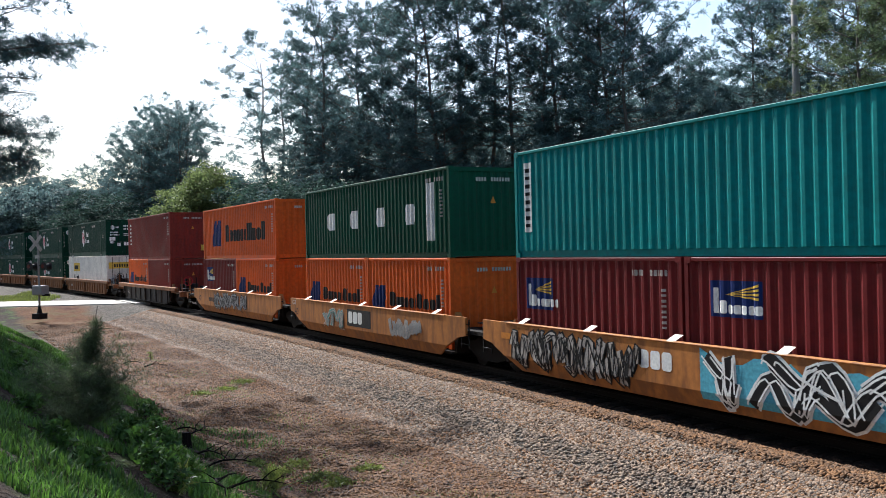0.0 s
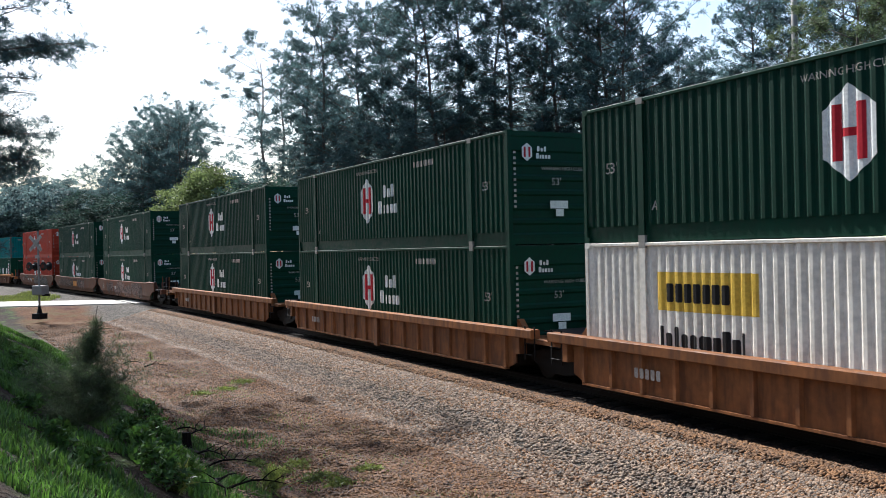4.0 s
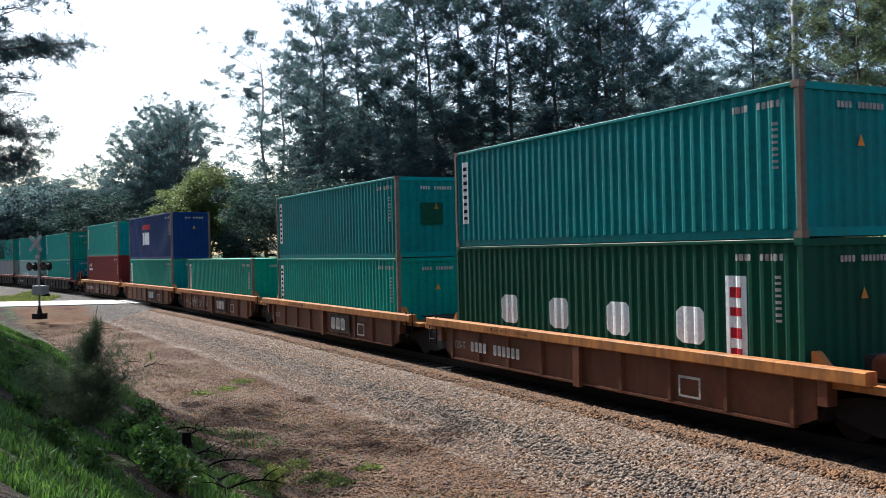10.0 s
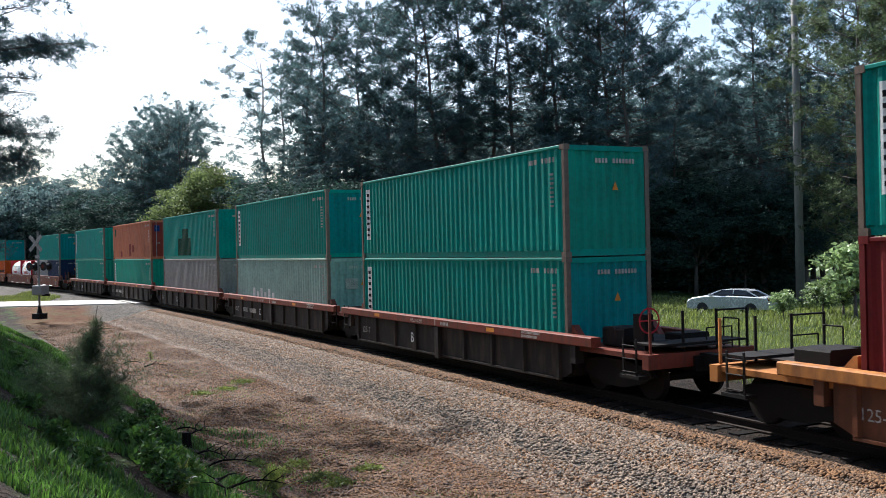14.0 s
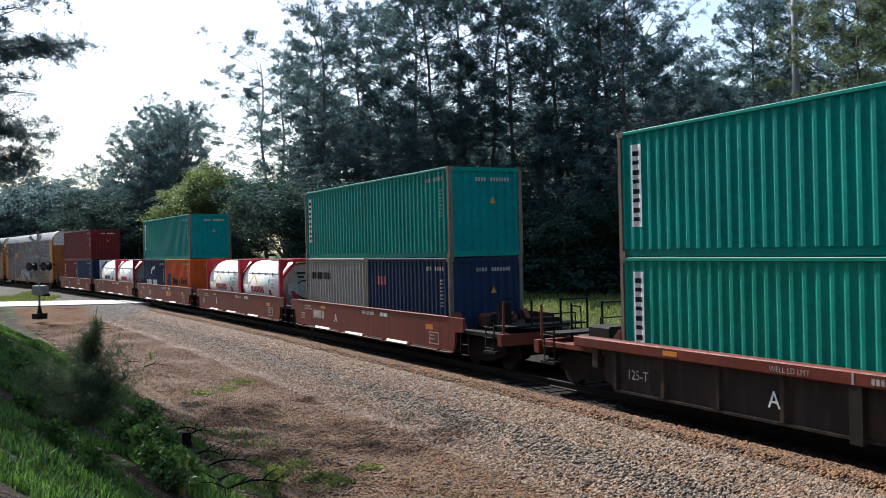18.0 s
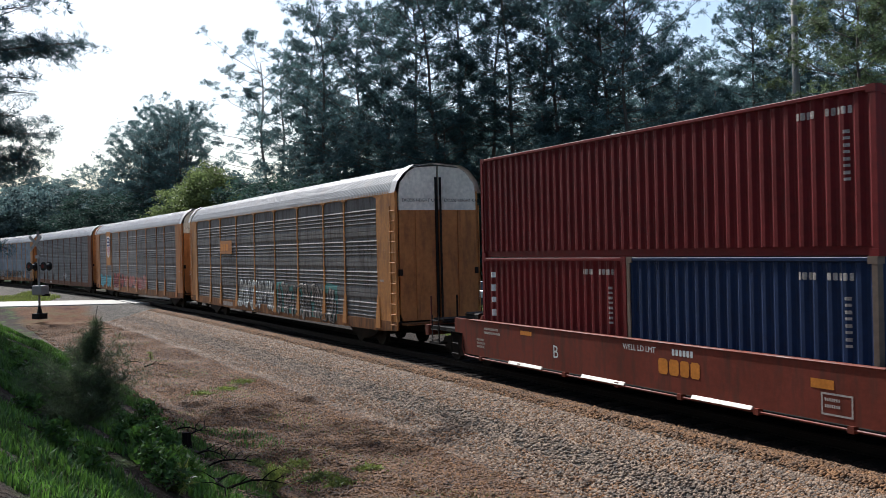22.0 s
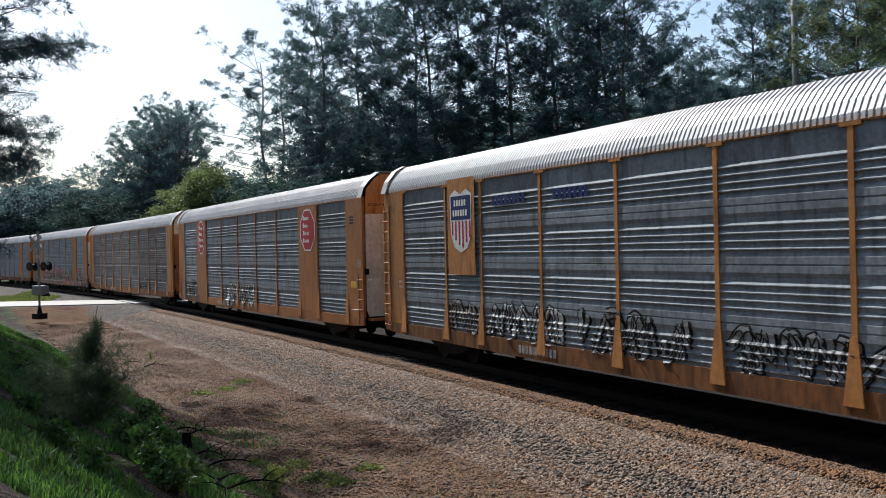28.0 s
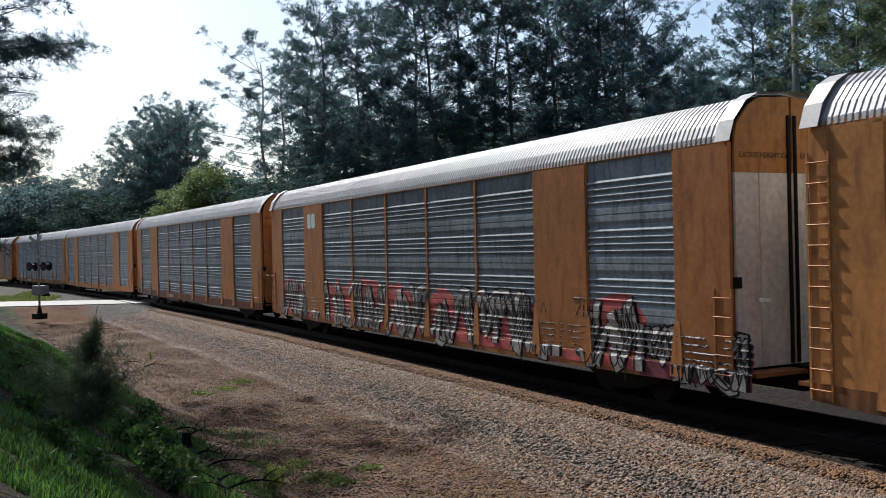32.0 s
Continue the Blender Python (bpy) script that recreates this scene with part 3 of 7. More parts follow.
def tank(u, z, colour_label, word=DECRED, frame_=None, seed=0):
    """A white tank in a red steel frame, 20 feet long."""
    frame_ = frame_ or FRAMERED
    L2, W2, H = 3.029, 1.219, 2.55
    c = rolls(thing("tank_container", pose(0, 0, 0), colour_label, "tank", "tanks on the train"), u, z)
    R, zc = 1.13, 1.36

    def barrel():
        n, rings = 40, []
        for x, f in ((-2.6, 0.9), (-2.78, 0.93), (-2.8, 0.97), (-2.76, 1.0), (2.76, 1.0), (2.8, 0.97), (2.78, 0.93), (2.6, 0.9)):
            rings.append([(x, math.cos(2 * math.pi * i / n) * R * f, zc + math.sin(2 * math.pi * i / n) * R * f) for i in range(n)])
        return MB().rings(rings, False)

    def dish():
        n, rings = 40, []
        for x, f in ((2.58, 0.91), (2.64, 0.8), (2.69, 0.6), (2.72, 0.35), (2.73, 0.05)):
            rings.append([(x, math.cos(2 * math.pi * i / n) * R * f, zc + math.sin(2 * math.pi * i / n) * R * f) for i in range(n)])
        return MB().rings(rings)
    # end dishes take grey paint for the shade on the tank's white ends
    for rot in (0, 180):
        e_ = part("end_dish", dish, GREY, c, "tank end greyed for its shade", key="tank", at=pose(0, 0, 0, 0, 0, rot), smooth=True)
        part("manway_ring", lambda: MB().rings([[(2.735, math.cos(a) * r_, zc - 0.15 + math.sin(a) * r_) for a in [2 * math.pi * i / 28 for i in range(28)]] for r_ in (0.36, 0.42)], False), DECBLACK, e_, key="tank")
        part("end_plate", lambda: MB().box(2.72, 2.76, -0.75, -0.3, zc - 0.35, zc + 0.12), DECGREY, e_, key="tank")
        part("end_diamond", lambda: MB().prism([(2.74, 0.42, zc + 0.5), (2.74, 0.58, zc + 0.34), (2.74, 0.42, zc + 0.18), (2.74, 0.26, zc + 0.34)], (0.01, 0, 0)), DECGREEN, e_, key="tank")
        part("end_stencil", lambda: MB().box(2.73, 2.745, -0.35, 0.05, zc + 0.52, zc + 0.62).box(2.735, 2.745, -0.3, 0.0, zc + 0.36, zc + 0.44), DECBLACK, e_, key="tank")
        for sy in (-1, 1):
            part("corner_gusset", lambda: MB().prism([(2.86, 0.72, 2.44), (2.86, 1.12, 2.44), (2.86, 1.12, 1.9)], (0.04, 0, 0)), frame_, c, key="tank", at=pose(0, 0, 0, 0, 0, rot) @ Matrix.Diagonal((1, sy, 1, 1)))
    part("barrel", barrel, TANKWHITE, c, "white insulated tank shell", key="tank", smooth=True)
    for sx in (-1, 1):
        for sy in (-1, 1):
            part("frame_post", lambda: MB().box(-0.075, 0.075, -0.075, 0.075, 0, H), frame_, c, key="tank", at=pose(sx * (L2 - 0.08), sy * (W2 - 0.08), 0))
            part("frame_brace", lambda: MB().prism([(-0.04, 0, 0.0), (-0.04, 0.14, 0.0), (-0.04, 0.68, H * 0.46), (-0.04, 0.54, H * 0.46)], (0.08, 0, 0)), frame_, c, key="tank", at=pose(sx * (L2 - 0.08), 0, 0) @ Matrix.Diagonal((1, sy, 1, 1)))
        part("frame_beam", lambda: MB().box(-0.06, 0.06, -W2 + 0.1, W2 - 0.1, -0.06, 0.06), frame_, c, key="tank", at=pose(sx * (L2 - 0.08), 0, H - 0.07))
        part("frame_beam", lambda: MB().box(-0.06, 0.06, -W2 + 0.1, W2 - 0.1, -0.06, 0.06), frame_, c, key="tank", at=pose(sx * (L2 - 0.08), 0, 0.1))
        for sy in (-1, 1):
            part("end_strut", lambda: MB().cyl((0, 0.0, 0.0), (0, 0.66, 0.78), 0.06, 6), frame_, c, key="tank", at=pose(sx * (L2 - 0.08), sy * (W2 - 0.12), H - 0.85) @ Matrix.Diagonal((1, -sy, 1, 1)))
            part("end_strut", lambda: MB().cyl((0, 0.0, 0.0), (0, 0.66, -0.78), 0.06, 6), frame_, c, key="tanklow", at=pose(sx * (L2 - 0.08), sy * (W2 - 0.12), 0.85) @ Matrix.Diagonal((1, -sy, 1, 1)))
    for sy in (-1, 1):
        part("top_rail", lambda: MB().box(-L2 + 0.15, L2 - 0.15, -0.04, 0.04, -0.04, 0.04), frame_, c, key="tank", at=pose(0, 0.98, H - 0.05)) if sy > 0 else None
        part("shell_seam", lambda: MB().cyl((-2.2, 0, 0), (2.2, 0, 0), 0.022, 6), GREY, c, key="tank", at=pose(0, sy * (R * 0.885), zc + R * 0.485))
        for xx in (-1.5, -0.5, 0.5, 1.5):
            part("clip", lambda: MB().box(-0.02, 0.02, -0.03, 0.03, -0.06, 0.06), DECGREY, c, key="tank", at=pose(xx, sy * (R * 0.9), zc + R * 0.47))
    part("walkway", lambda: MB().box(-1.6, 1.6, -0.28, 0.28, -0.015, 0.015), GREY, c, key="tank", at=pose(0, 0, H - 0.03))
    part("manlid", lambda: MB().cyl((0, 0, 0), (0, 0, 0.08), 0.25, 16), DECGREY, c, key="tank", at=pose(0.2, 0, zc + R - 0.02))

    def surf(x, zz):
        return -math.sqrt(max(R * R - (zz - zc) ** 2, 0.01))
    cz = [0.5 + 0.1 * i for i in range(18)]
    mark("wordmark", bars(-1.5, 1.02, 0.3, (0.55,) * 9, 0.18), word, c, surf, (), cz, "wordmark drawn as bars")
    mark("hazard_diamond", [[(1.2, 1.45), (1.33, 1.58), (1.2, 1.71), (1.07, 1.58)]], DECGREEN, c, surf, (), cz, "green hazard diamond")
    mark("badge_stroke", ribbon([(-1.9, 1.25), (-1.2, 1.75), (-0.9, 1.72), (-0.5, 1.45)], 0.09), DECYEL, c, surf, (), cz, "yellow bent stroke")
    mark("warning_placard", [rect(1.15, 1.5, 0.95, 1.2)], DECRED, c, surf, (), cz, "red placard")
    mark("data_stencil", bars(1.5, 1.75, 0.1, (0.6,) * 6) + bars(1.5, 1.58, 0.1, (0.6,) * 5) + bars(1.5, 1.4, 0.08, (0.6,) * 8) + bars(1.5, 1.26, 0.08, (0.6,) * 7), DECGREY, c, surf, (), cz)
    return c


# ---- wagon running gear ----


def bogie(parent, x):
    """A two-axle truck: side frames, bolster, wheels on axles."""
    b = part("truck", lambda: MB().box(-0.22, 0.22, -1.0, 1.0, 0.42, 0.72), STEELDK, parent, key="bolster", at=pose(x, 0, 0))
    for sy in (-1, 1):
        part("side_frame", lambda: MB().prism([(-1.25, -0.07, 0.5), (-0.95, -0.07, 0.36), (-0.3, -0.07, 0.2), (0.3, -0.07, 0.2), (0.95, -0.07, 0.36), (1.25, -0.07, 0.5), (1.1, -0.07, 0.68), (0.4, -0.07, 0.78), (-0.4, -0.07, 0.78), (-1.1, -0.07, 0.68)], (0, 0.14, 0)), STEELDK, b, key="sf", at=pose(0, sy * 1.0, 0))
    for ax in (-0.89, 0.89):
        for sy in (-1, 1):
            def wheel():
                mb = MB()
                prof = [(0.07, 0.42), (0.035, 0.42), (-0.03, 0.45), (-0.06, 0.45), (-0.06, 0.36), (0.0, 0.33), (0.0, 0.14), (0.05, 0.1)]
                n = 24
                mb.rings([[(math.cos(2 * math.pi * i / n) * r, y, math.sin(2 * math.pi * i / n) * r) for i in range(n)] for y, r in prof])
                return mb
            part("wheel", wheel, WHEELM, b, key="w", at=pose(ax, sy * 0.75, 0.425) @ Matrix.Diagonal((1, sy, 1, 1)))
        part("axle", lambda: MB().cyl((0, -1.05, 0), (0, 1.05, 0), 0.08, 8), STEELDK, b, key="a", at=pose(ax, 0, 0.425))
    return b


def ladder(parent, x, y, z0, z1, w, material, key, n=None):
    """Grab rungs between two upright bars, on the wagon's side or end."""
    n = n or max(2, int((z1 - z0) / 0.33))
    for sx in (-1, 1):
        part("ladder_rail", lambda: MB().box(-0.02, 0.02, -0.012, 0.012, z0, z1), material, parent, key=("lr", key), at=pose(x + sx * w / 2, y, 0))
    for i in range(n):
        part("rung", lambda: MB().cyl((-w / 2, -0.03, 0), (w / 2, -0.03, 0), 0.014, 6), material, parent, key=("rg", key), at=pose(x, y, z0 + (i + 0.5) * (z1 - z0) / n))


WELL = {}


def well(u, style, label, length, pitch, body, chord=None, front_truck=True, rear_truck=False, front_end=False, rear_end=False, deco=None, group="well wagons of the train"):
    """One well of a container wagon. length: the box that it holds; pitch: from joint to joint."""
    w = rolls(thing("well_wagon", pose(0, 0, 0), label, "freight wagon", group), u)
    chord = chord or body
    h = length / 2 + 0.28
    e = pitch / 2 - 0.12
    ends = {1: length / 2 + 3.1 if front_end else e, -1: length / 2 + 3.1 if rear_end else e}
    k = (style, round(length, 1), round(pitch, 1))
    if style == "smooth":
        ztop = 1.36
        outl = [(-e + 0.5, ztop), (e - 0.5, ztop), (e - 0.5, 0.86), (h + 0.55, 0.8), (h - 0.1, 0.52), (-h + 0.1, 0.52), (-h - 0.55, 0.8), (-e + 0.5, 0.86)]
        for sy in (-1, 1):
            part("side_plate", lambda: MB().prism([(x, -1.485, z) for x, z in outl], (0, 0.07, 0)), body, w, key=k, at=pose(0, 0, 0) if sy < 0 else pose(0, 0, 0, 0, 0, 180))
            part("lower_plate", lambda: MB().prism([(-h + 0.1, -1.482, 0.524), (h - 0.1, -1.482, 0.524), (h - 0.75, -1.36, 0.2), (-h + 0.75, -1.36, 0.2)], (0, 0.05, 0)), body, w, key=k, at=pose(0, 0, 0) if sy < 0 else pose(0, 0, 0, 0, 0, 180))
            part("top_flange", lambda: MB().box(-h + 0.2, h - 0.2, -1.5, -1.37, ztop - 0.03, ztop + 0.012, 0.014), body, w, key=k, at=pose(0, 0, 0) if sy < 0 else pose(0, 0, 0, 0, 0, 180))
            n = 5 if length < 14 else 2
            for i in range(n):
                xx = -h + 0.9 + (2 * h - 1.8) * i / (n - 1)
                part("guide_clip", lambda: MB().prism([(-0.12, -1.5, 0), (0.12, -1.5, 0), (0.12, -1.3, 0.1), (-0.12, -1.3, 0.1)], (0, 0.03, 0.02)), RACKCREAM if n == 5 else body, w, key=k, at=pose(xx, 0, ztop + 0.0) if sy < 0 else pose(xx, 0, ztop) @ pose(0, 0, 0, 0, 0, 180))
            if n == 2:
                for sx in (-1, 1):
                    part("corner_cap", lambda: MB().box(-0.75, 0.75, -1.52, -1.2, ztop + 0.0, ztop + 0.07, 0.02), body, w, key=k, at=pose(sx * (h - 0.2), 0, 0) if sy < 0 else pose(sx * (h - 0.2), 0, 0, 0, 0, 180))
    elif style == "step":                 # smooth side with a pipe and white strips along its lower edge
        ztop = 1.32
        outl = [(-e + 0.45, ztop), (e - 0.45, ztop), (e - 0.45, 0.95), (h + 0.42, 0.92), (h + 0.3, 0.4), (-h - 0.3, 0.4), (-h - 0.42, 0.92), (-e + 0.45, 0.95)]
        for sy in (-1, 1):
            T = pose(0, 0, 0) if sy < 0 else pose(0, 0, 0, 0, 0, 180)
            part("side_plate", lambda: MB().prism([(x, -1.485, z) for x, z in outl], (0, 0.07, 0)), body, w, key=k, at=T)
            part("top_flange", lambda: MB().box(-h, h, -1.5, -1.37, ztop - 0.025, ztop + 0.012, 0.014), body, w, key=k, at=T)
            part("brake_pipe", lambda: MB().cyl((-h, -1.5, 0.34), (h, -1.5, 0.34), 0.022, 6), body, w, key=k, at=T)
            for i in range(7):
                part("pipe_bracket", lambda: MB().box(-0.06, 0.06, -1.53, -1.42, 0.29, 0.4), body, w, key=k, at=T @ pose(-h + 0.6 + i * (2 * h - 1.2) / 6, 0, 0))
            for xx in (-3.6, -0.5, 3.0):
                part("wear_strip", lambda: MB().prism([(-0.75, -1.5, 0.42), (0.75, -1.5, 0.42), (0.75, -1.54, 0.36), (-0.75, -1.54, 0.36)], (0, 0.05, 0.012)), WHITE, w, "white ledge on the lower edge", key=k, at=T @ pose(xx, 0, 0))
            for sx in (-1, 1):            # the air pipe bends up at the ends, and a ladder hangs beside it
                part("pipe_end", lambda: MB().tube([(h, -1.5, 0.34), (h + 0.3, -1.5, 0.36), (h + 0.42, -1.5, 0.55), (h + 0.42, -1.48, 0.9)], 0.022), body, w, key=k, at=T @ Matrix.Diagonal((sx, 1, 1, 1)))
                part("side_step", lambda: MB().tube([(e - 0.62, -1.46, 0.95), (e - 0.62, -1.46, 0.34), (e - 0.2, -1.46, 0.34), (e - 0.2, -1.46, 0.95)], 0.018).tube([(e - 0.62, -1.46, 0.62), (e - 0.2, -1.46, 0.62)], 0.016), STEELDK, w, key=k, at=T @ Matrix.Diagonal((sx, 1, 1, 1)))
                part("air_hose", lambda: MB().tube([(e - 0.1, -0.7, 0.9), (e + 0.05, -0.75, 0.6), (e + 0.12, -0.78, 0.42), (e + 0.2, -0.75, 0.6), (e + 0.3, -0.7, 0.9)], 0.028), DECBLACK, w, key=k, at=T @ Matrix.Diagonal((sx, 1, 1, 1)))
    else:                                 # ribbed side under a box-shaped top chord
        ztop = 1.24
        for sy in (-1, 1):
            T = pose(0, 0, 0) if sy < 0 else pose(0, 0, 0, 0, 0, 180)
            part("side_plate", lambda: MB().prism([(x, -1.4, z) for x, z in [(-h - 0.1, 1.02), (h + 0.1, 1.02), (h + 0.1, 0.38), (h - 0.35, 0.2), (-h + 0.35, 0.2), (-h - 0.1, 0.38)]], (0, 0.03, 0)), body, w, key=k, at=T)
            part("top_chord", lambda: MB().box(-e + 0.4, e - 0.4, -1.53, -1.27, 1.02, ztop, 0.02), chord, w, key=k, at=T)
            part("bottom_flange", lambda: MB().box(-h + 0.3, h - 0.3, -1.46, -1.36, 0.18, 0.23), body, w, key=k, at=T)
            n = 9 if length < 14 else 17
            for i in range(n):
                xx = -h + 0.35 + (2 * h - 0.7) * i / (n - 1)
                part("rib", lambda: MB().prism([(-0.075, -1.405, 0.22), (0.075, -1.405, 0.22), (0.045, -1.47, 0.24), (-0.045, -1.47, 0.24)], (0, 0, 0.78)), body, w, key=k, at=T @ pose(xx, 0, 0))
            part("web_post", lambda: MB().box(-0.12, 0.12, -1.52, -1.42, 0.13, 1.02), body, w, key=k, at=T)
            for sx in (-1, 1):
                part("end_gusset", lambda: MB().box(-0.1, 0.1, -1.5, -1.28, 0.62, 1.018), body, w, key=k, at=T @ pose(sx * (h + 0.3), 0, 0))
    part("well_floor", lambda: MB().box(-h + 0.1, h - 0.1, -1.33, 1.33, 0.26, 0.33), STEELDK, w, key=k)
    for sx in (-1, 1):
        k0, e0 = k, e
        e = ends[sx]
        k = (style, round(length, 1), round(e, 2))
        part("bulkhead", lambda: MB().prism([(0, -1.3, 0.33), (0, -1.3, 0.95), (0.3, -1.3, 0.95), (0.12, -1.3, 0.33)], (0, 2.6, 0)), STEELDK, w, key=k, at=pose(sx * h, 0, 0) @ Matrix.Diagonal((sx, 1, 1, 1)))
        part("end_deck", lambda: MB().box(0.05, e - h - 0.02, -1.38, 1.38, 0.9, 1.0), STEELDK if style != "rib" else chord, w, key=k, at=pose(sx * h, 0, 0) @ Matrix.Diagonal((sx, 1, 1, 1)))
        part("draft_sill", lambda: MB().box(0.0, e - h + 0.1, -0.3, 0.3, 0.62, 0.93), STEELDK, w, key=k, at=pose(sx * h, 0, 0) @ Matrix.Diagonal((sx, 1, 1, 1)))
        for sy in (-1, 1):
            part("corner_bracket", lambda: MB().prism([(0.05, -0.08, 0), (0.55, -0.08, 0), (0.12, -0.08, 0.42), (0.05, -0.08, 0.42)], (0, 0.16, 0)), chord if style == "rib" else body, w, key=k, at=pose(sx * (length / 2 + 0.05), sy * 1.1, 1.0) @ Matrix.Diagonal((sx, 1, 1, 1)))
        part("walkway", lambda: MB().box(0.35, e - h + 0.05, -0.75, 0.75, 1.12, 1.15), WAGDARK, w, key=k, at=pose(sx * h, 0, 0) @ Matrix.Diagonal((sx, 1, 1, 1)))
        ladder(w, sx * (e - 0.62), -1.42, 0.5, 1.3, 0.42, STEELDK, "well", 3)
        part("grab_rail", lambda: MB().tube([(0, 0, 1.0), (0, 0, 1.45), (0, 0.7, 1.45), (0, 0.7, 1.0)], 0.016), STEELDK, w, key="well", at=pose(sx * (e - 0.25), 0.3, 0))
        part("grab_rail", lambda: MB().tube([(0, 0, 1.0), (0, 0, 1.6), (0.45, 0, 1.6), (0.45, 0, 1.0)], 0.018), STEELDK, w, key="well2", at=pose(sx * (e - 0.45) - 0.2, 1.15, 0))
        if e > e0 + 0.3:                  # open end platform of a coupled end
            part("end_beam", lambda: MB().box(e - h - 0.2, e - h, -1.45, 1.45, 0.72, 1.02), chord if style == "rib" else body, w, key=k, at=pose(sx * h, 0, 0) @ Matrix.Diagonal((sx, 1, 1, 1)))
            part("side_step", lambda: MB().box(e - h - 0.9, e - h - 0.3, -1.47, -1.2, 0.5, 0.56), STEELDK, w, key=k, at=pose(sx * h, 0, 0) @ Matrix.Diagonal((sx, 1, 1, 1)))
            part("equipment_box", lambda: MB().box(0.6, 1.35, -0.9, -0.2, 1.0, 1.42, 0.04), STEELDK, w, key=k, at=pose(sx * h, 0, 0) @ Matrix.Diagonal((sx, 1, 1, 1)))
            part("equipment_box", lambda: MB().box(1.5, 2.0, 0.1, 0.9, 1.0, 1.3, 0.03), STEELDK, w, key=("b", k), at=pose(sx * h, 0, 0) @ Matrix.Diagonal((sx, 1, 1, 1)))
            for yy in (-1.3, -0.45, 0.45, 1.3):
                part("handrail_post", lambda: MB().cyl((0, 0, 1.0), (0, 0, 1.85), 0.03, 6), STEELDK if yy > -1 else chord, w, key="hp", at=pose(sx * (e - 0.12), yy, 0))
            part("handrail", lambda: MB().cyl((0, 0.45, 1.82), (0, 1.3, 1.82), 0.02, 6), STEELDK, w, key="hr", at=pose(sx * (e - 0.12), 0, 0))
            part("cross_deck", lambda: MB().box(e - h - 0.75, e - h - 0.05, -1.2, 1.2, 1.16, 1.2), STEELDK, w, key=k, at=pose(sx * h, 0, 0) @ Matrix.Diagonal((sx, 1, 1, 1)))
        k, e = k0, e0
    if front_end:
        part("brake_stand", lambda: MB().box(-0.18, 0.18, -0.12, 0.12, 0.95, 1.75), STEELDK, w, key="bs", at=pose(ends[1] - 1.0, -0.75, 0))
        part("brake_wheel", lambda: MB().rings([[(0.2, math.cos(a) * r, 1.62 + math.sin(a) * r) for a in [2 * math.pi * i / 18 for i in range(18)]] for r in (0.28, 0.24)] + [], False).tube([(0.2, -0.26, 1.62), (0.2, 0.26, 1.62)], 0.015).tube([(0.2, 0, 1.36), (0.2, 0, 1.88)], 0.015), FRAMERED if body in (TTXYEL, WAGDARK) else STEELDK, w, "round brake wheel", key="bw", at=pose(ends[1] - 1.0, -0.75, 0))
        part("air_tank", lambda: MB().cyl((0, -0.5, 0), (0, 0.5, 0), 0.19, 14), body, w, key="at", at=pose(ends[1] - 1.9, -0.4, 1.25))
        part("coupler", lambda: MB().box(0, 0.75, -0.12, 0.12, 0.72, 0.98), STEELDK, w, key="cp", at=pose(ends[1] - 0.1, 0, 0))
    if rear_end:
        part("coupler", lambda: MB().box(-0.75, 0, -0.12, 0.12, 0.72, 0.98), STEELDK, w, key="cpr", at=pose(-ends[-1] + 0.1, 0, 0))
    if front_truck:
        bogie(w, pitch / 2 if not front_end else ends[1] - 1.6)
    if rear_truck:
        bogie(w, -(pitch / 2 if not rear_end else ends[-1] - 1.6))
    face = -1.485 if style != "rib" else -1.401

    def put(name, shapes, material, label="", lift=0.0, chordface=False):
        return mark(name, shapes, material, w, lambda x, z: (-1.531 if chordface else face), label=label, lift=lift)

    def spray(x0, x1, z0, z1, n, seed, fill, edge, accent=None):
        if style == "smooth":
            return graffiti(w, x0, x1, z0, z1, n, seed, fill, edge, lambda x, z: -1.485 if z >= 0.524 else -1.482 + (0.524 - z) / 0.324 * 0.122 - 0.004, (), (0.524,), accent)
        return graffiti(w, x0, x1, z0, z1, n, seed, fill, edge, lambda x, z: face, accent=accent)
    return w, put, spray

# ---- covered car carriers ----
RACK_Z0, RACK_Z1 = 0.92, 5.02


def rack_profile():
    """Heights at which the galvanised side panels bend, and how far they stand out."""
    out = [(0.0, 0.0)]
    z, H = 0.1, RACK_Z1 - RACK_Z0 - 0.1
    while z < H - 0.1:
        for _ in range(4):
            if z > H - 0.16:
                break
            out += [(z, 0.0), (z + 0.02, 0.04), (z + 0.035, 0.04), (z + 0.085, 0.0)]
            z += 0.138
        if z > H - 0.5:
            break
        out += [(z + 0.02, 0.0), (z + 0.1, 0.03), (z + 0.215, 0.03), (z + 0.222, 0.012), (z + 0.24, 0.012), (z + 0.247, 0.03), (z + 0.36, 0.03), (z + 0.44, 0.0)]
        z += 0.47
    out.append((RACK_Z1 - RACK_Z0, 0.0))
    return [p for i, p in enumerate(out) if i == 0 or p[0] > out[i - 1][0] + 1e-4]


RACK_P = rack_profile()
RACK_PZ = [RACK_Z0 + p[0] for p in RACK_P]
RACK_PD = [p[1] for p in RACK_P]


def rack_panel(width):
    n = len(RACK_P)
    return MB().add([(x, -d, z) for x in (-width / 2, width / 2) for z, d in RACK_P], [(i, n + i, n + i + 1, i + 1) for i in range(n - 1)])


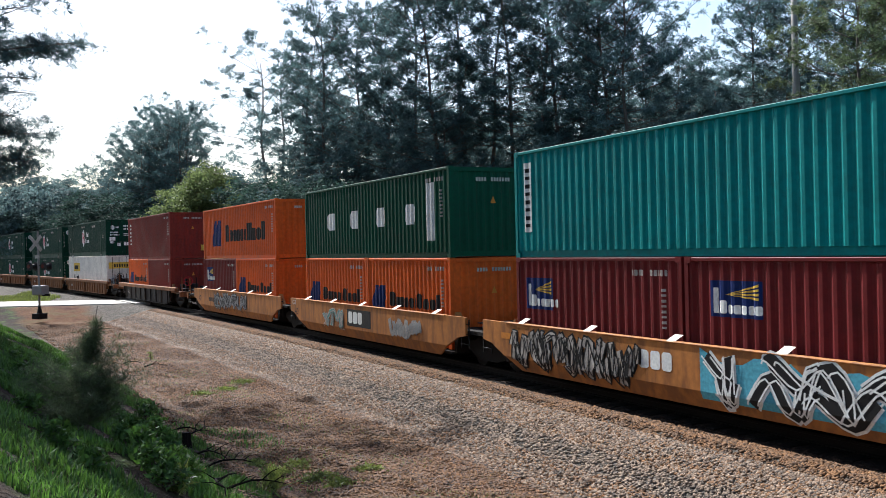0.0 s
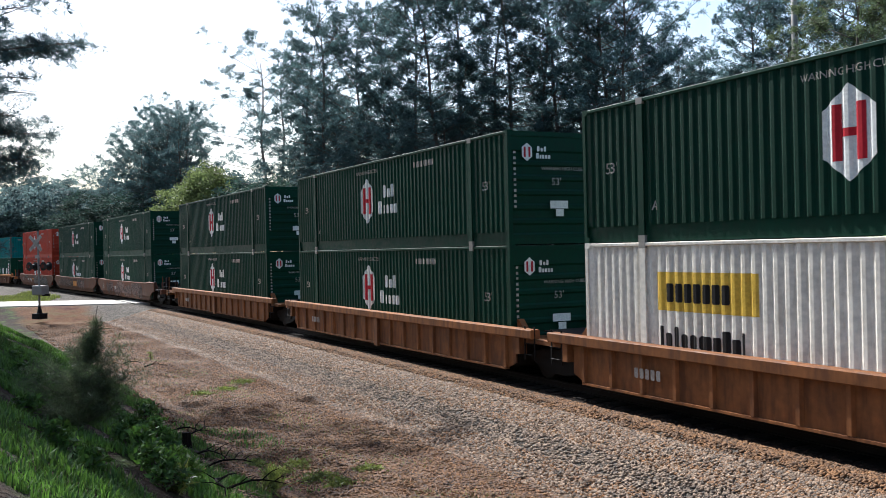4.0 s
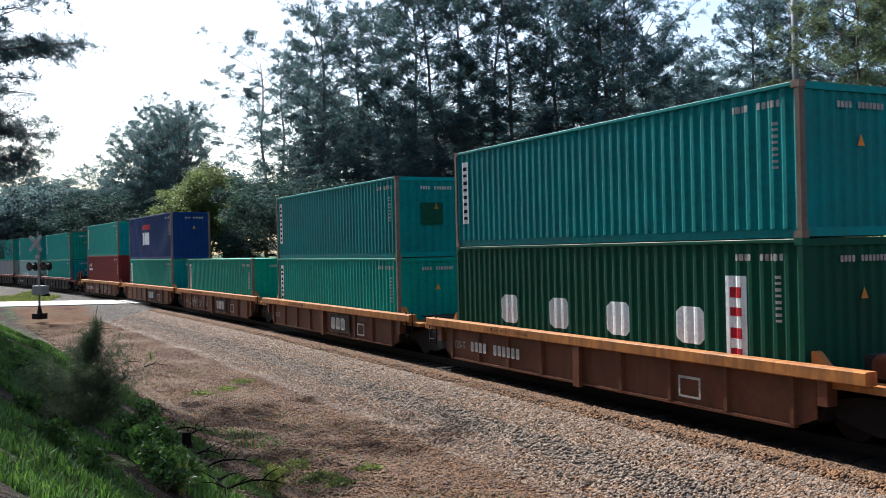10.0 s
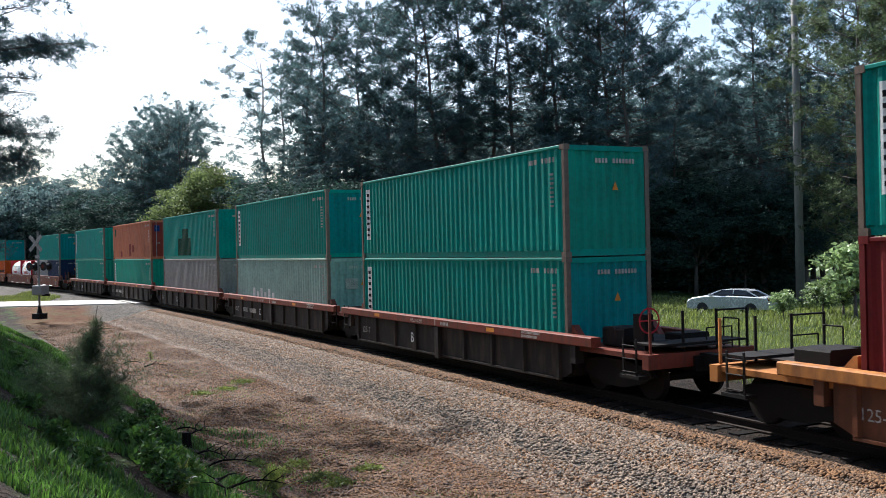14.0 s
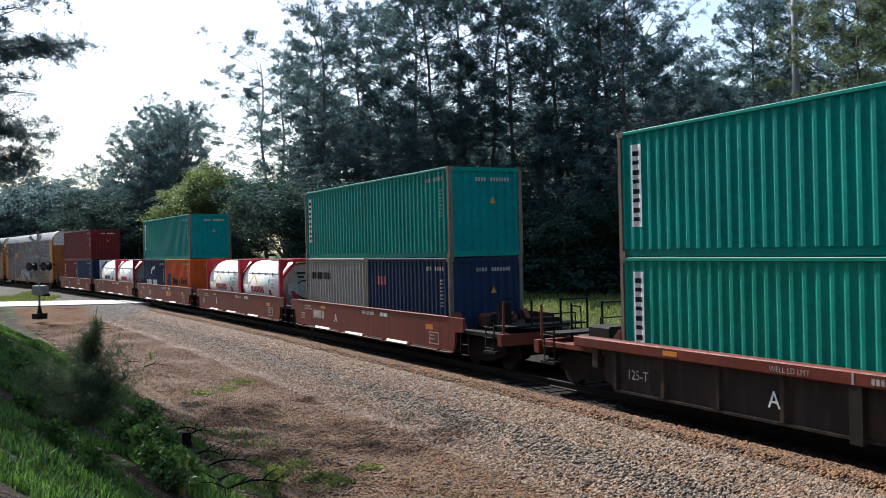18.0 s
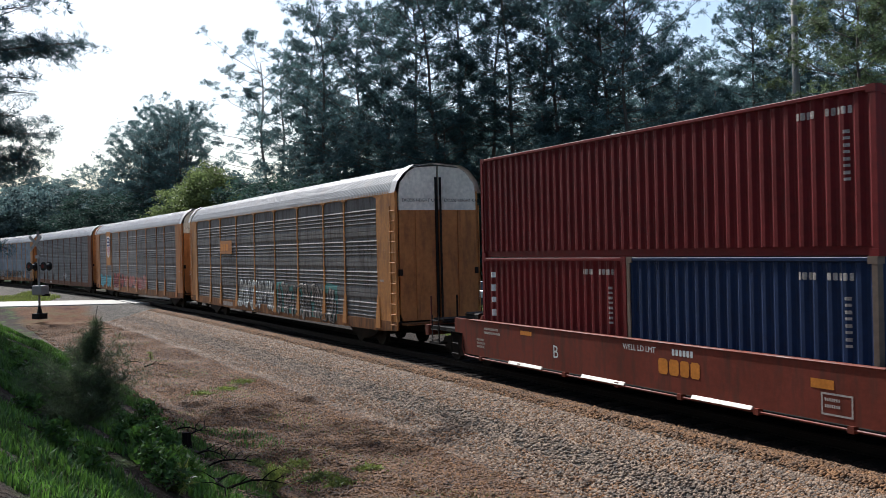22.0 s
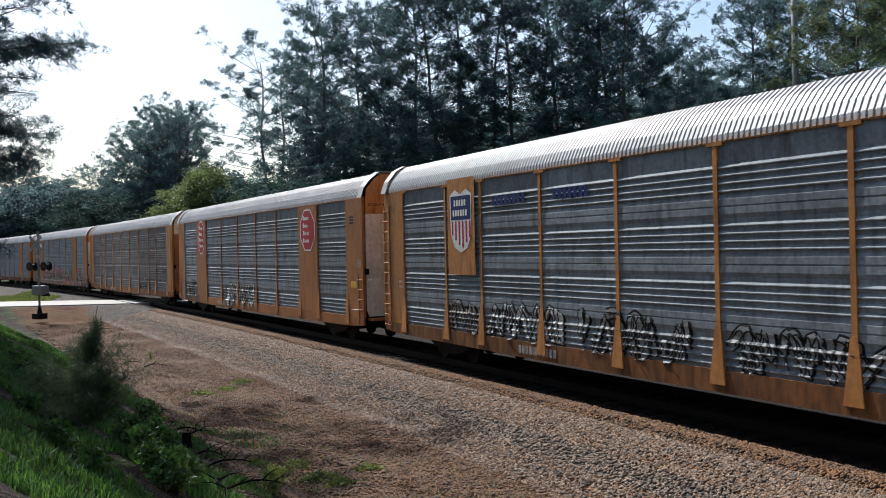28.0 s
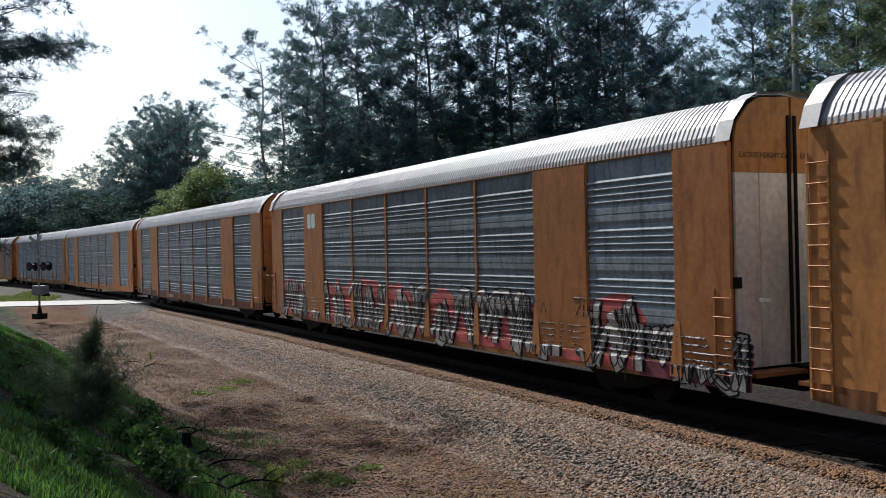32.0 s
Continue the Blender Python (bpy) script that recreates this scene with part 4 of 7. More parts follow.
def rack_roof(half):
    """A roof bent over the car and ribbed across."""
    prof = [(1.475, 5.0), (1.455, 5.12), (1.35, 5.34), (1.12, 5.62), (0.86, 5.81), (0.45, 5.88)]
    prof = prof + [(0.0, 5.88)] + [(-y, z) for y, z in prof[::-1]]
    xs = []
    x = -half
    while x < half - 0.2:
        xs += [(x, 0.0), (x + 0.02, 0.02), (x + 0.085, 0.02), (x + 0.105, 0.0)]
        x += 0.13
    xs.append((half, 0.0))
    n = len(prof)
    vs = [(xx, y * (1 + d / 2.2), z + d * (0.3 + 0.7 * (z - 5.0) / 0.9)) for xx, d in xs for y, z in prof]
    return MB().add(vs, [(k * n + i, (k + 1) * n + i, (k + 1) * n + i + 1, k * n + i + 1) for k in range(len(xs) - 1) for i in range(n - 1)])


def autorack(u, label, style, panel, frame_, sill, upper=None, plates=(), end_low=None, end_high=None, shift=0.0):
    """u: the car's middle. style 'posts': panels between narrow posts; 'plates': with broad tan plates near the ends."""
    a = rolls(thing("car_carrier", pose(0, 0, 0), label, "railway car", "covered car carriers of the train"), u + shift)
    half = 13.5
    end_low, end_high = end_low or frame_, end_high or frame_
    part("floor", lambda: MB().box(-half, half, -1.4, 1.4, 0.86, 0.98), STEELDK, a, key="rack")
    part("centre_sill", lambda: MB().box(-half - 0.5, half + 0.5, -0.3, 0.3, 0.55, 0.86), STEELDK, a, key="rack")
    cuts = [x for x in (-12.1, -9.25, -7.22, -4.35, -1.45, 1.45, 4.35, 7.22, 9.25, 12.1)]
    kinds = ["panel", "plate" if style == "plates" else "panel"] + ["panel"] * 5 + ["plate" if style == "plates" else "panel", "panel"]
    for sy in (-1, 1):
        T = pose(0, 0, 0) if sy < 0 else Matrix.Diagonal((1, -1, 1, 1))
        part("side_sill", lambda: MB().prism([(x, -1.5, z) for x, z in [(-half, 0.96), (half, 0.96), (half, 0.68), (half - 1.2, 0.62), (5.0, 0.56), (-5.0, 0.56), (-half + 1.2, 0.62), (-half, 0.68)]], (0, 0.07, 0)), sill, a, key="rack", at=T)
        part("eave_rail", lambda: MB().box(-half, half, -1.478, -1.42, 4.98, 5.06), frame_, a, key="rack", at=T)
        for i, kd in enumerate(kinds):
            x0, x1 = cuts[i], cuts[i + 1]
            wd = round(x1 - x0, 3)
            if kd == "panel":
                part("side_panel", lambda: rack_panel(wd), panel, a, key=("rp", wd), at=T @ pose((x0 + x1) / 2, -1.435, RACK_Z0))
            else:
                part("side_plate", lambda: MB().box(-wd / 2, wd / 2, -1.5, -1.44, 0.97, 4.97), frame_, a, key=("pl", wd), at=T @ pose((x0 + x1) / 2, 0, 0))
        for i, x in enumerate(cuts):
            part("post", lambda: MB().box(-0.055, 0.055, -1.483, -1.4, 0.96, 4.98), frame_ if style == "posts" or i > 1 else panel, a, key="post", at=T @ pose(x, 0, 0))
            part("post_foot", lambda: MB().prism([(-0.07, -1.495, 1.75), (0.07, -1.495, 1.75), (0.19, -1.535, 0.7), (-0.19, -1.535, 0.7)], (0, 0.06, 0)), frame_ if style == "posts" or i > 1 else GALVBROWN, a, key="foot", at=T @ pose(x, 0, 0))
            if style == "posts":
                part("post_cap", lambda: MB().box(-0.2, 0.2, -1.49, -1.4, 4.93, 5.0), frame_, a, key="cap", at=T @ pose(x, 0, 0))
        for sx in (-1, 1):
            gap = half - abs(cuts[0] if sx < 0 else cuts[-1])
            part("corner_plate", lambda: MB().box(-gap / 2, gap / 2, -1.49, -1.4, 0.96, 4.98), frame_, a, key=("cn", round(gap, 2)), at=T @ pose(sx * (half - gap / 2), 0, 0))
            ladder(a, sx * (half - 0.18) if sy < 0 else sx * (half - 0.18), sy * 1.5, 0.7, 4.6 if style == "posts" else 2.4, 0.42, frame_, "rack" + style, 12 if style == "posts" else 5)
        if style == "plates":
            part("hand_hold", lambda: MB().cyl((-0.25, -1.56, 0), (0.25, -1.56, 0), 0.014, 6), DECGREY, a, key="hh", at=T @ pose(12.9, 0, 1.2))
    part("roof", lambda: rack_roof(half - 0.1), ROOFZINC, a, "ribbed zinc-grey roof", key="rack")
    for sx in (-1, 1):
        # folding end doors, two leaves, with a capped gable above
        M = pose(sx * half, 0, 0) @ Matrix.Diagonal((sx, 1, 1, 1))
        for sy in (-1, 1):
            M2 = M @ Matrix.Diagonal((1, sy, 1, 1))
            d = part("end_door", lambda: MB().prism([(0, 0.03, 0.98), (0, 1.3, 0.98), (0, 1.38, 1.2), (0, 1.38, 4.45), (0, 0.03, 4.45)], (0.06, 0, 0)), end_low, a, key="rack", at=M2)
            part("upper_leaf", lambda: MB().prism([(0, 0.03, 4.455), (0, 1.38, 4.455), (0, 1.38, 4.95), (0, 1.32, 5.3), (0, 1.02, 5.66), (0, 0.78, 5.8), (0, 0.03, 5.85)], (0.06, 0, 0)), end_high, a, key="rack", at=M2)
            part("door_bar", lambda: MB().box(0.06, 0.1, 0.05, 0.11, 1.0, 5.5), STEELDK, a, key="rack", at=M2)
            part("door_rib", lambda: MB().box(0.06, 0.085, 0.7, 0.82, 1.0, 4.44), end_low, a, key="rack", at=M2)
            part("door_hinge", lambda: MB().box(0.0, 0.1, 1.3, 1.42, 2.4, 2.6), STEELDK, a, key="rack", at=M2)
        part("gable_cap", lambda: MB().add([(x, y, z + dz) for x in (-0.25, 0.12) for dz in (0.0,) for y, z in [(1.56, 5.0), (1.43, 5.38), (1.15, 5.72), (0.85, 5.88), (0, 5.94), (-0.85, 5.88), (-1.15, 5.72), (-1.43, 5.38), (-1.56, 5.0)]], [(i, i + 1, 9 + i + 1, 9 + i) for i in range(8)]), ROOFZINC, a, key="rack", at=M)
        part("coupler", lambda: MB().box(0, 0.8, -0.12, 0.12, 0.72, 0.98), STEELDK, a, key="rackcp", at=M)
        part("end_platform", lambda: MB().box(0.02, 0.45, -1.35, 1.35, 0.86, 0.93), sill, a, key="rack", at=M)
        bogie(a, sx * 9.9)

    def surf(x, z):
        return -1.435 - float(np.interp(z, RACK_PZ, RACK_PD))

    def spray(x0, x1, z0, z1, n, seed, fill, edge, accent=None):
        return graffiti(a, x0 - shift, x1 - shift, z0, z1, n, seed, fill, edge, lambda x, z: surf(x, z) if z > 0.96 else -1.5, (), RACK_PZ, accent)

    def put(name, shapes, material, label="", y=-1.505, lift=0.0):
        return mark(name, [[(x - shift, z) for x, z in s_] for s_ in shapes], material, a, lambda x, z: y, label=label, lift=lift)
    put("number_stencil", bars(-6.2, 0.66, 0.2, (0.6, 0.6, 0.6, 0.6, 0.2, 0.6, 0.6, 0.6, 0.6, 0.6, 0.6), 0.2), DECFADE)
    put("data_stencil", bars(-half + 0.25, 2.2, 0.07, (0.6,) * 5) + bars(-half + 0.25, 2.05, 0.07, (0.6,) * 5) + bars(half - 0.7, 2.2, 0.07, (0.6,) * 5), DECFADE, y=-1.492)
    e = mark("height_notice", letters("EXCESS HEIGHT CAR", -1.28, 4.72, 0.1) + letters("EXCESS HEIGHT CAR", 0.22, 4.72, 0.1), DECBLACK, a, lambda x, z: 0.0, label="small black lettering")
    e.matrix_basis = pose(half + 0.064, 0, 0, 0, 0, 90)
    return a, put, spray, surf


def shield(put, x, z, w, h):
    put("badge_plate", [rect(x - w * 0.62, x + w * 0.62, z - h * 0.85, z + h * 0.68)], RACKYEL, "yellow badge plate", y=-1.51)
    s = [(x - w / 2, z + h * 0.42), (x - w * 0.25, z + h * 0.5), (x, z + h * 0.42), (x + w * 0.25, z + h * 0.5), (x + w / 2, z + h * 0.42), (x + w * 0.47, z - h * 0.2), (x + w * 0.3, z - h * 0.42), (x, z - h * 0.5), (x - w * 0.3, z - h * 0.42), (x - w * 0.47, z - h * 0.2)]
    put("badge", [s], DECWHITE, "striped shield badge", y=-1.515)
    put("badge_field", [rect(x - w * 0.45, x + w * 0.45, z + 0.02 * h, z + h * 0.4)], DECBLUE, y=-1.518)
    put("badge_stripe", [rect(x - w * 0.42 + i * w * 0.16, x - w * 0.35 + i * w * 0.16, z - h * (0.22 + 0.22 * (1 - abs(i - 2.75) / 2.75)), z) for i in range(6)], DECRED, y=-1.518)
    put("badge_bar", bars(x - w * 0.3, z + h * 0.24, h * 0.1, (0.6,) * 5) + bars(x - w * 0.36, z + h * 0.08, h * 0.1, (0.6,) * 6), DECWHITE, y=-1.521)


def octagon_badge(put, x, z, w, h):
    c = w * 0.3
    def oc(k):
        return [(x - w / 2 * k + c * k, z - h / 2 * k), (x + w / 2 * k - c * k, z - h / 2 * k), (x + w / 2 * k, z - h / 2 * k + c * k), (x + w / 2 * k, z + h / 2 * k - c * k), (x + w / 2 * k - c * k, z + h / 2 * k), (x - w / 2 * k + c * k, z + h / 2 * k), (x - w / 2 * k, z + h / 2 * k - c * k), (x - w / 2 * k, z - h / 2 * k + c * k)]
    put("badge", [oc(1.0)], DECWHITE, "red eight-sided badge with white rim", y=-1.506)
    put("badge_field", [oc(0.93)], DECRED, y=-1.509)
    put("badge_bar", [b for i in range(4) for b in bars(x - w * 0.3, z + h * (0.24 - 0.18 * i), h * 0.11, (0.8, -0.5, -0.5, -0.5, -0.5)[:5 if i != 1 else 4], 0.2)], DECWHITE, y=-1.512)


# ---- the train, from its head ----
Z0, ZH, ZL = 0.37, 0.37 + 2.896, 0.37 + 2.591


def twenty(u, paint_, label, z=Z0, **kw):
    return sea_box(u, z, paint_, label, length=6.058, strip=False, **kw)


# yellow articulated wagon, smooth sides
YW = "weathered yellow smooth-sided well wagon with graffiti"
w1, p1, s1 = well(325.3, "smooth", YW, 12.19, 15.95, TTXYEL, front_end=False)
s1(-5.9, -1.0, 0.28, 1.3, 7, 3, DECFADE, DECBLACK)
p1("wordmark", bars(-0.95, 0.78, 0.36, (0.8, 0.8, 0.8), 0.15), DECWHITE, "white wordmark drawn as bars")
s1(1.0, 7.0, 0.25, 1.34, 4, 8, DECBLACK, DECWHITE, DECCYAN)
p1("reflector", [rect(-6.4, -5.95, 0.95, 1.1), rect(-4.6, -4.2, 1.1, 1.22), rect(1.5, 2.2, 0.85, 1.02)], DECORANGE)
w2, p2, s2 = well(309.6, "smooth", YW, 12.19, 15.95, TTXYEL)
s2(-3.6, -1.6, 0.45, 1.15, 2, 5, DECTEAL, DECFADE)
p2("wordmark_patch", [rect(-1.2, 0.9, 0.62, 1.2)], DECBLACK)
p2("wordmark", bars(-1.05, 0.72, 0.4, (0.9, 0.9, 0.9), 0.15), DECWHITE, "white wordmark drawn as bars", 0.004)
s2(2.4, 4.6, 0.5, 1.1, 3, 6, DECFADE, DECGREY)
p2("size_mark", letters("125-T", -7.2, 1.12, 0.16), DECWHITE)
p2("size_mark", letters("40", -6.8, 0.72, 0.3), DECBLACK)
w3, p3, s3 = well(293.6, "smooth", YW, 12.19, 15.95, TTXYEL, rear_truck=True, rear_end=True)
s3(-3.2, 2.4, 0.4, 1.28, 5, 9, DECGREY, DECBLACK)
p3("number_stencil", bars(-4.2, 0.75, 0.22, (0.6,) * 4 + (0.6,) * 6), DECBLACK)
p3("size_mark", letters("40", -6.3, 0.7, 0.34), DECBLACK)
sea_box(325.35, ZL, TEALB, "bright teal forty-foot container above two maroon ones", strip=True)
c_, put, end = twenty(322.3, MAROON, "maroon twenty-foot container with a blue plate")
beacon_plate(put, -2.6, 1.35, 1.15, 0.75)
c_, put, end = twenty(328.45, MAROON, "maroon twenty-foot container with a blue plate")
beacon_plate(put, -2.35, 1.5, 1.25, 0.66)
c_, put, end = sea_box(309.6, ZL, GREENDK, "dark green forty-foot container with large pale bars", strip=False)
white_word(put, 4, -3.68, 2.25, 1.02, 0.62, 1.2)
put("name_strip", [rect(4.6, 5.1, 0.5, 2.2)], DECWHITE, "white upright strip")
for uu in (306.55, 312.65):
    c_, put, end = twenty(uu, ORANGE, "orange twenty-foot container with a blue badge")
    orange_word(put, -1.22, 1.05, 0.46, -2.68, 0.96, 1.1, 0.74)
c_, put, end = sea_box(293.6, ZL, ORANGE, "orange forty-foot container with a dark wordmark", strip=False)
orange_word(put, -1.88, 0.85, 0.83, -4.36, 0.64, 1.72, 1.33)
c_, put, end = twenty(290.5, MAROON, "maroon twenty-foot container with a blue plate")
beacon_plate(put, -2.4, 1.4, 1.2, 0.75)
c_, put, end = twenty(296.6, ORANGE, "orange twenty-foot container with a blue badge")
orange_word(put, -1.22, 1.05, 0.46, -2.68, 0.96, 1.1, 0.74)

# single dark ribbed wagon
w4, p4, s4 = well(273.55, "rib", "dark grimy ribbed well wagon with a rusty top chord", 12.19, 17.6, WAGDARK, OLDYEL, rear_truck=True, front_end=True, rear_end=True)
p4("size_mark", letters("40", -5.6, 0.5, 0.3), DECFADE)
c_, put, end = sea_box(273.55, ZL, RUST, "oxide red forty-foot high container with upright white bars", 2.896, strip=False)
put("name_lettering", column(-5.5, 0.95, 0.22, 1.6, 6), DECWHITE, "white bars in place of upright lettering")
put("number_stencil", column(5.0, 1.1, 0.12, 1.6, 12), DECFADE)
end("placard", [rect(0.7, 1.0, 0.5, 0.85)], DECYEL, "yellow placard")
c_, put, end = twenty(270.5, ORANGE, "orange twenty-foot container with a blue badge")
orange_word(put, -1.22, 1.05, 0.46, -2.68, 0.96, 1.1, 0.74)
twenty(276.6, RUST, "oxide red twenty-foot container")

# yellow ribbed wagons with long boxes
LW = "rusty yellow ribbed well wagon for long boxes"
for uu, f, r in ((251.5, True, False), (232.1, False, False), (211.6, False, True)):
    w5, p5, s5 = well(uu, "rib", LW, 16.15, 19.7, OLDYEL, OLDYEL, front_end=f, rear_truck=r, rear_end=r)
    p5("number_stencil", bars(-6.2, 0.55, 0.2, (0.6,) * 5), DECFADE, lift=0.07)
hub_box(251.5, ZH, HUBGREEN, "dark green long container with lock rods, above a white one", doors=True)
c_, put, end = container(251.5, Z0, 16.154, 2.896, WHITE, "white long container with yellow placards", "dom", True, width=2.591)
put("placard", [rect(-5.7, -3.0, 1.55, 2.3)], DECYEL, "yellow nameplate")
put("placard_bars", bars(-5.4, 1.72, 0.36, (0.5, 0.5, 0.5, 0.5, 0.5, 0.5, 0.5), 0.2), DECBLACK, lift=0.004)
put("wordmark", bars(-5.6, 0.85, 0.4, (0.2, -0.5, 0.4, -0.5, -0.5, -0.8, -0.5, 0.5, -0.5, 0.2), 0.12), DECBLACK)
end("placard", [rect(-1.1, 1.1, 1.85, 2.35)], DECYEL, "yellow nameplate")
end("placard_bars", bars(-0.7, 1.97, 0.24, (0.5,) * 7, 0.3), DECBLACK, depth=-0.004)
for uu in (232.1, 211.6):
    hub_box(uu, ZH, HUBGREEN, "dark green long container with a white badge")
    hub_box(uu, Z0, HUBGREEN, "dark green long container with a white badge")

# three brown wagons, smooth sides
BW = "brown smooth-sided well wagon covered with pale graffiti"
w6, p6, s6 = well(187.75, "smooth", BW, 16.15, 20.0, WAGBROWN, front_end=True)
s6(-5.9, -3.6, 0.35, 1.28, 3, 12, DECDUST, WAGDARK)
s6(-3.0, 6.0, 0.25, 1.3, 7, 13, DECDUST, WAGDARK)
w7, p7, s7 = well(167.9, "smooth", BW, 16.15, 19.9, WAGBROWN)
s7(-6.6, -3.8, 0.5, 1.28, 4, 14, DECDUST, WAGDARK)
s7(-3.5, -0.4, 0.4, 1.2, 5, 15, DECDUST, WAGDARK)
p7("wordmark", bars(-0.2, 0.6, 0.42, (0.8, 0.8, 0.8, 0.8), 0.15), DECORANGE, "faded yellow wordmark drawn as bars")
s7(1.6, 4.4, 0.35, 1.25, 2, 16, DECDUST, DECBLACK)
w8, p8, s8 = well(147.95, "smooth", BW, 16.15, 19.9, WAGBROWN, rear_truck=True, rear_end=True)
s8(-5.8, -4.4, 0.9, 1.25, 3, 17, DECFADE, WAGDARK)
s8(-0.7, 6.5, 0.2, 1.32, 7, 18, DECSPRAY, DECBLACK)
for p_ in (p6, p7, p8):
    p_("size_mark", letters("53", -7.4, 0.72, 0.34), DECFADE)
    p_("number_stencil", bars(-4.4, 0.72, 0.24, (0.6,) * 4) + bars(-3.2, 0.72, 0.24, (0.6,) * 6), DECFADE, lift=0.012)
    p_("reflector", [rect(-1.5, -0.9, 0.85, 1.0), rect(3.0, 3.6, 0.85, 1.0)], DECORANGE, lift=0.014)
    p_("size_mark", letters("B", -2.1, 0.65, 0.24), DECWHITE, lift=0.012)
hub_box(187.75, ZH, HUBGREEN, "dark green long container with a white badge")
hub_box(187.75, Z0, HUBGREEN, "dark green long container with a white badge")
hub_box(167.9, ZH, HUBGREEN, "dark green long container with a white badge")
hub_box(167.9, Z0, HUBGREEN, "dark green older long container with broad ribs and a badge", old=True)
hub_box(147.95, ZH, BRICK, "brick red long container with a white badge", red=False)
hub_box(147.95, Z0, BRICK, "brick red long container with a white badge", red=False)

# five joined wagons, ribbed, with yellow top chords
DW = "rusty brown ribbed well wagon with a yellow top chord"
us = (125.75, 109.55, 93.55, 77.45, 61.25)
for i, uu in enumerate(us):
    w9, p9, s9 = well(uu, "rib", DW, 12.19, 16.05, WAGBROWN, TTXYEL, front_end=i == 0, rear_truck=i == 4, rear_end=i == 4)
    p9("size_mark", letters("125-T", -6.0, 0.5, 0.2), DECFADE, lift=0.002)
    if i in (0, 4):
        p9("number_stencil", bars(-4.9, 0.48, 0.26, (0.6,) * 4) + bars(-3.7, 0.48, 0.26, (0.6,) * 6), DECFADE, lift=0.07)
    if i in (1, 2, 3):
        p9("wordmark_patch", [rect(0.75, 2.6, 0.32, 0.95)], WAGDARK, lift=0.07)
        p9("wordmark", bars(0.85, 0.42, 0.42, (0.95, 0.95, 0.95), 0.15), DECFADE, "pale wordmark drawn as bars", 0.075)
    if i == 2:
        s9(-5.0, -1.2, 0.3, 0.95, 3, 41, DECFADE, WAGBROWN)
    if i == 4:
        s9(-1.9, 2.6, 0.2, 0.95, 4, 42, DECFADE, WAGBROWN)
    p9("load_notice", letters("52,800 LBS MAX 20 FT CONTAINER", -3.9, 1.09, 0.09), STEELDK, chordface=True)
    p9("inspection_panel", [rect(3.3, 3.35, 0.35, 0.75), rect(3.85, 3.9, 0.35, 0.75), rect(3.3, 3.9, 0.7, 0.75), rect(3.3, 3.9, 0.35, 0.39)], DECFADE, lift=0.07)
FRAMEGREY = paint("weathered_brown_frame", (0.17, 0.125, 0.095), 0.5)
sea_box(125.75, ZH, TEALB, "teal forty-foot container with a rusty corner post", post=FRAMEGREY)
c_, put, end = sea_box(125.75, Z0, GREENDK, "dark green forty-foot high container with large pale bars", 2.896, strip=False, post=GREENDK)
white_word(put, 4, -3.7, 2.22, 0.95, 0.7, 1.05)
put("name_strip", [rect(4.3, 4.78, 0.6, 2.25)], DECWHITE, "white upright strip")
put("strip_lettering", column(4.4, 0.7, 0.28, 1.45, 4), DECRED, lift=0.004)
c_, put, end = sea_box(109.55, ZL, TEALB, "teal forty-foot container with a dark square patch on its end", post=FRAMEGREY)
end("repair_patch", [rect(-0.35, 0.45, 1.05, 1.75)], GREENDK, "dark square patch")
sea_box(109.55, Z0, TEAL, "teal steel forty-foot container", post=FRAMEGREY)
sea_box(93.55, Z0, SEA, "sea green forty-foot container with nothing stacked on it", post=FRAMEGREY)
c_, put, end = sea_box(77.45, ZL, BLUE, "navy blue forty-foot high container with a red and white badge", 2.896, strip=False, post=FRAMEGREY)
put("badge_crest", [[(-1.95, 2.2), (-1.5, 2.32), (0.45, 2.32), (0.45, 1.98), (-1.95, 1.98)]], DECRED, "red crest")
put("wordmark", bars(-1.9, 0.95, 0.85, (0.75, 0.75, 0.55), 0.1), DECWHITE, "large white wordmark drawn as bars")
sea_box(77.45, Z0, SEA, "sea green forty-foot steel container", post=FRAMEGREY, ends=TEALB)
sea_box(61.25, ZH, TEAL, "teal forty-foot container on a maroon one", post=FRAMEGREY, ends=TEALB)
c_, put, end = sea_box(61.25, Z0, MAROON, "maroon forty-foot high container with a blue plate", 2.896, strip=False)
beacon_plate(put, -5.5, 1.6, 1.1, 0.75)

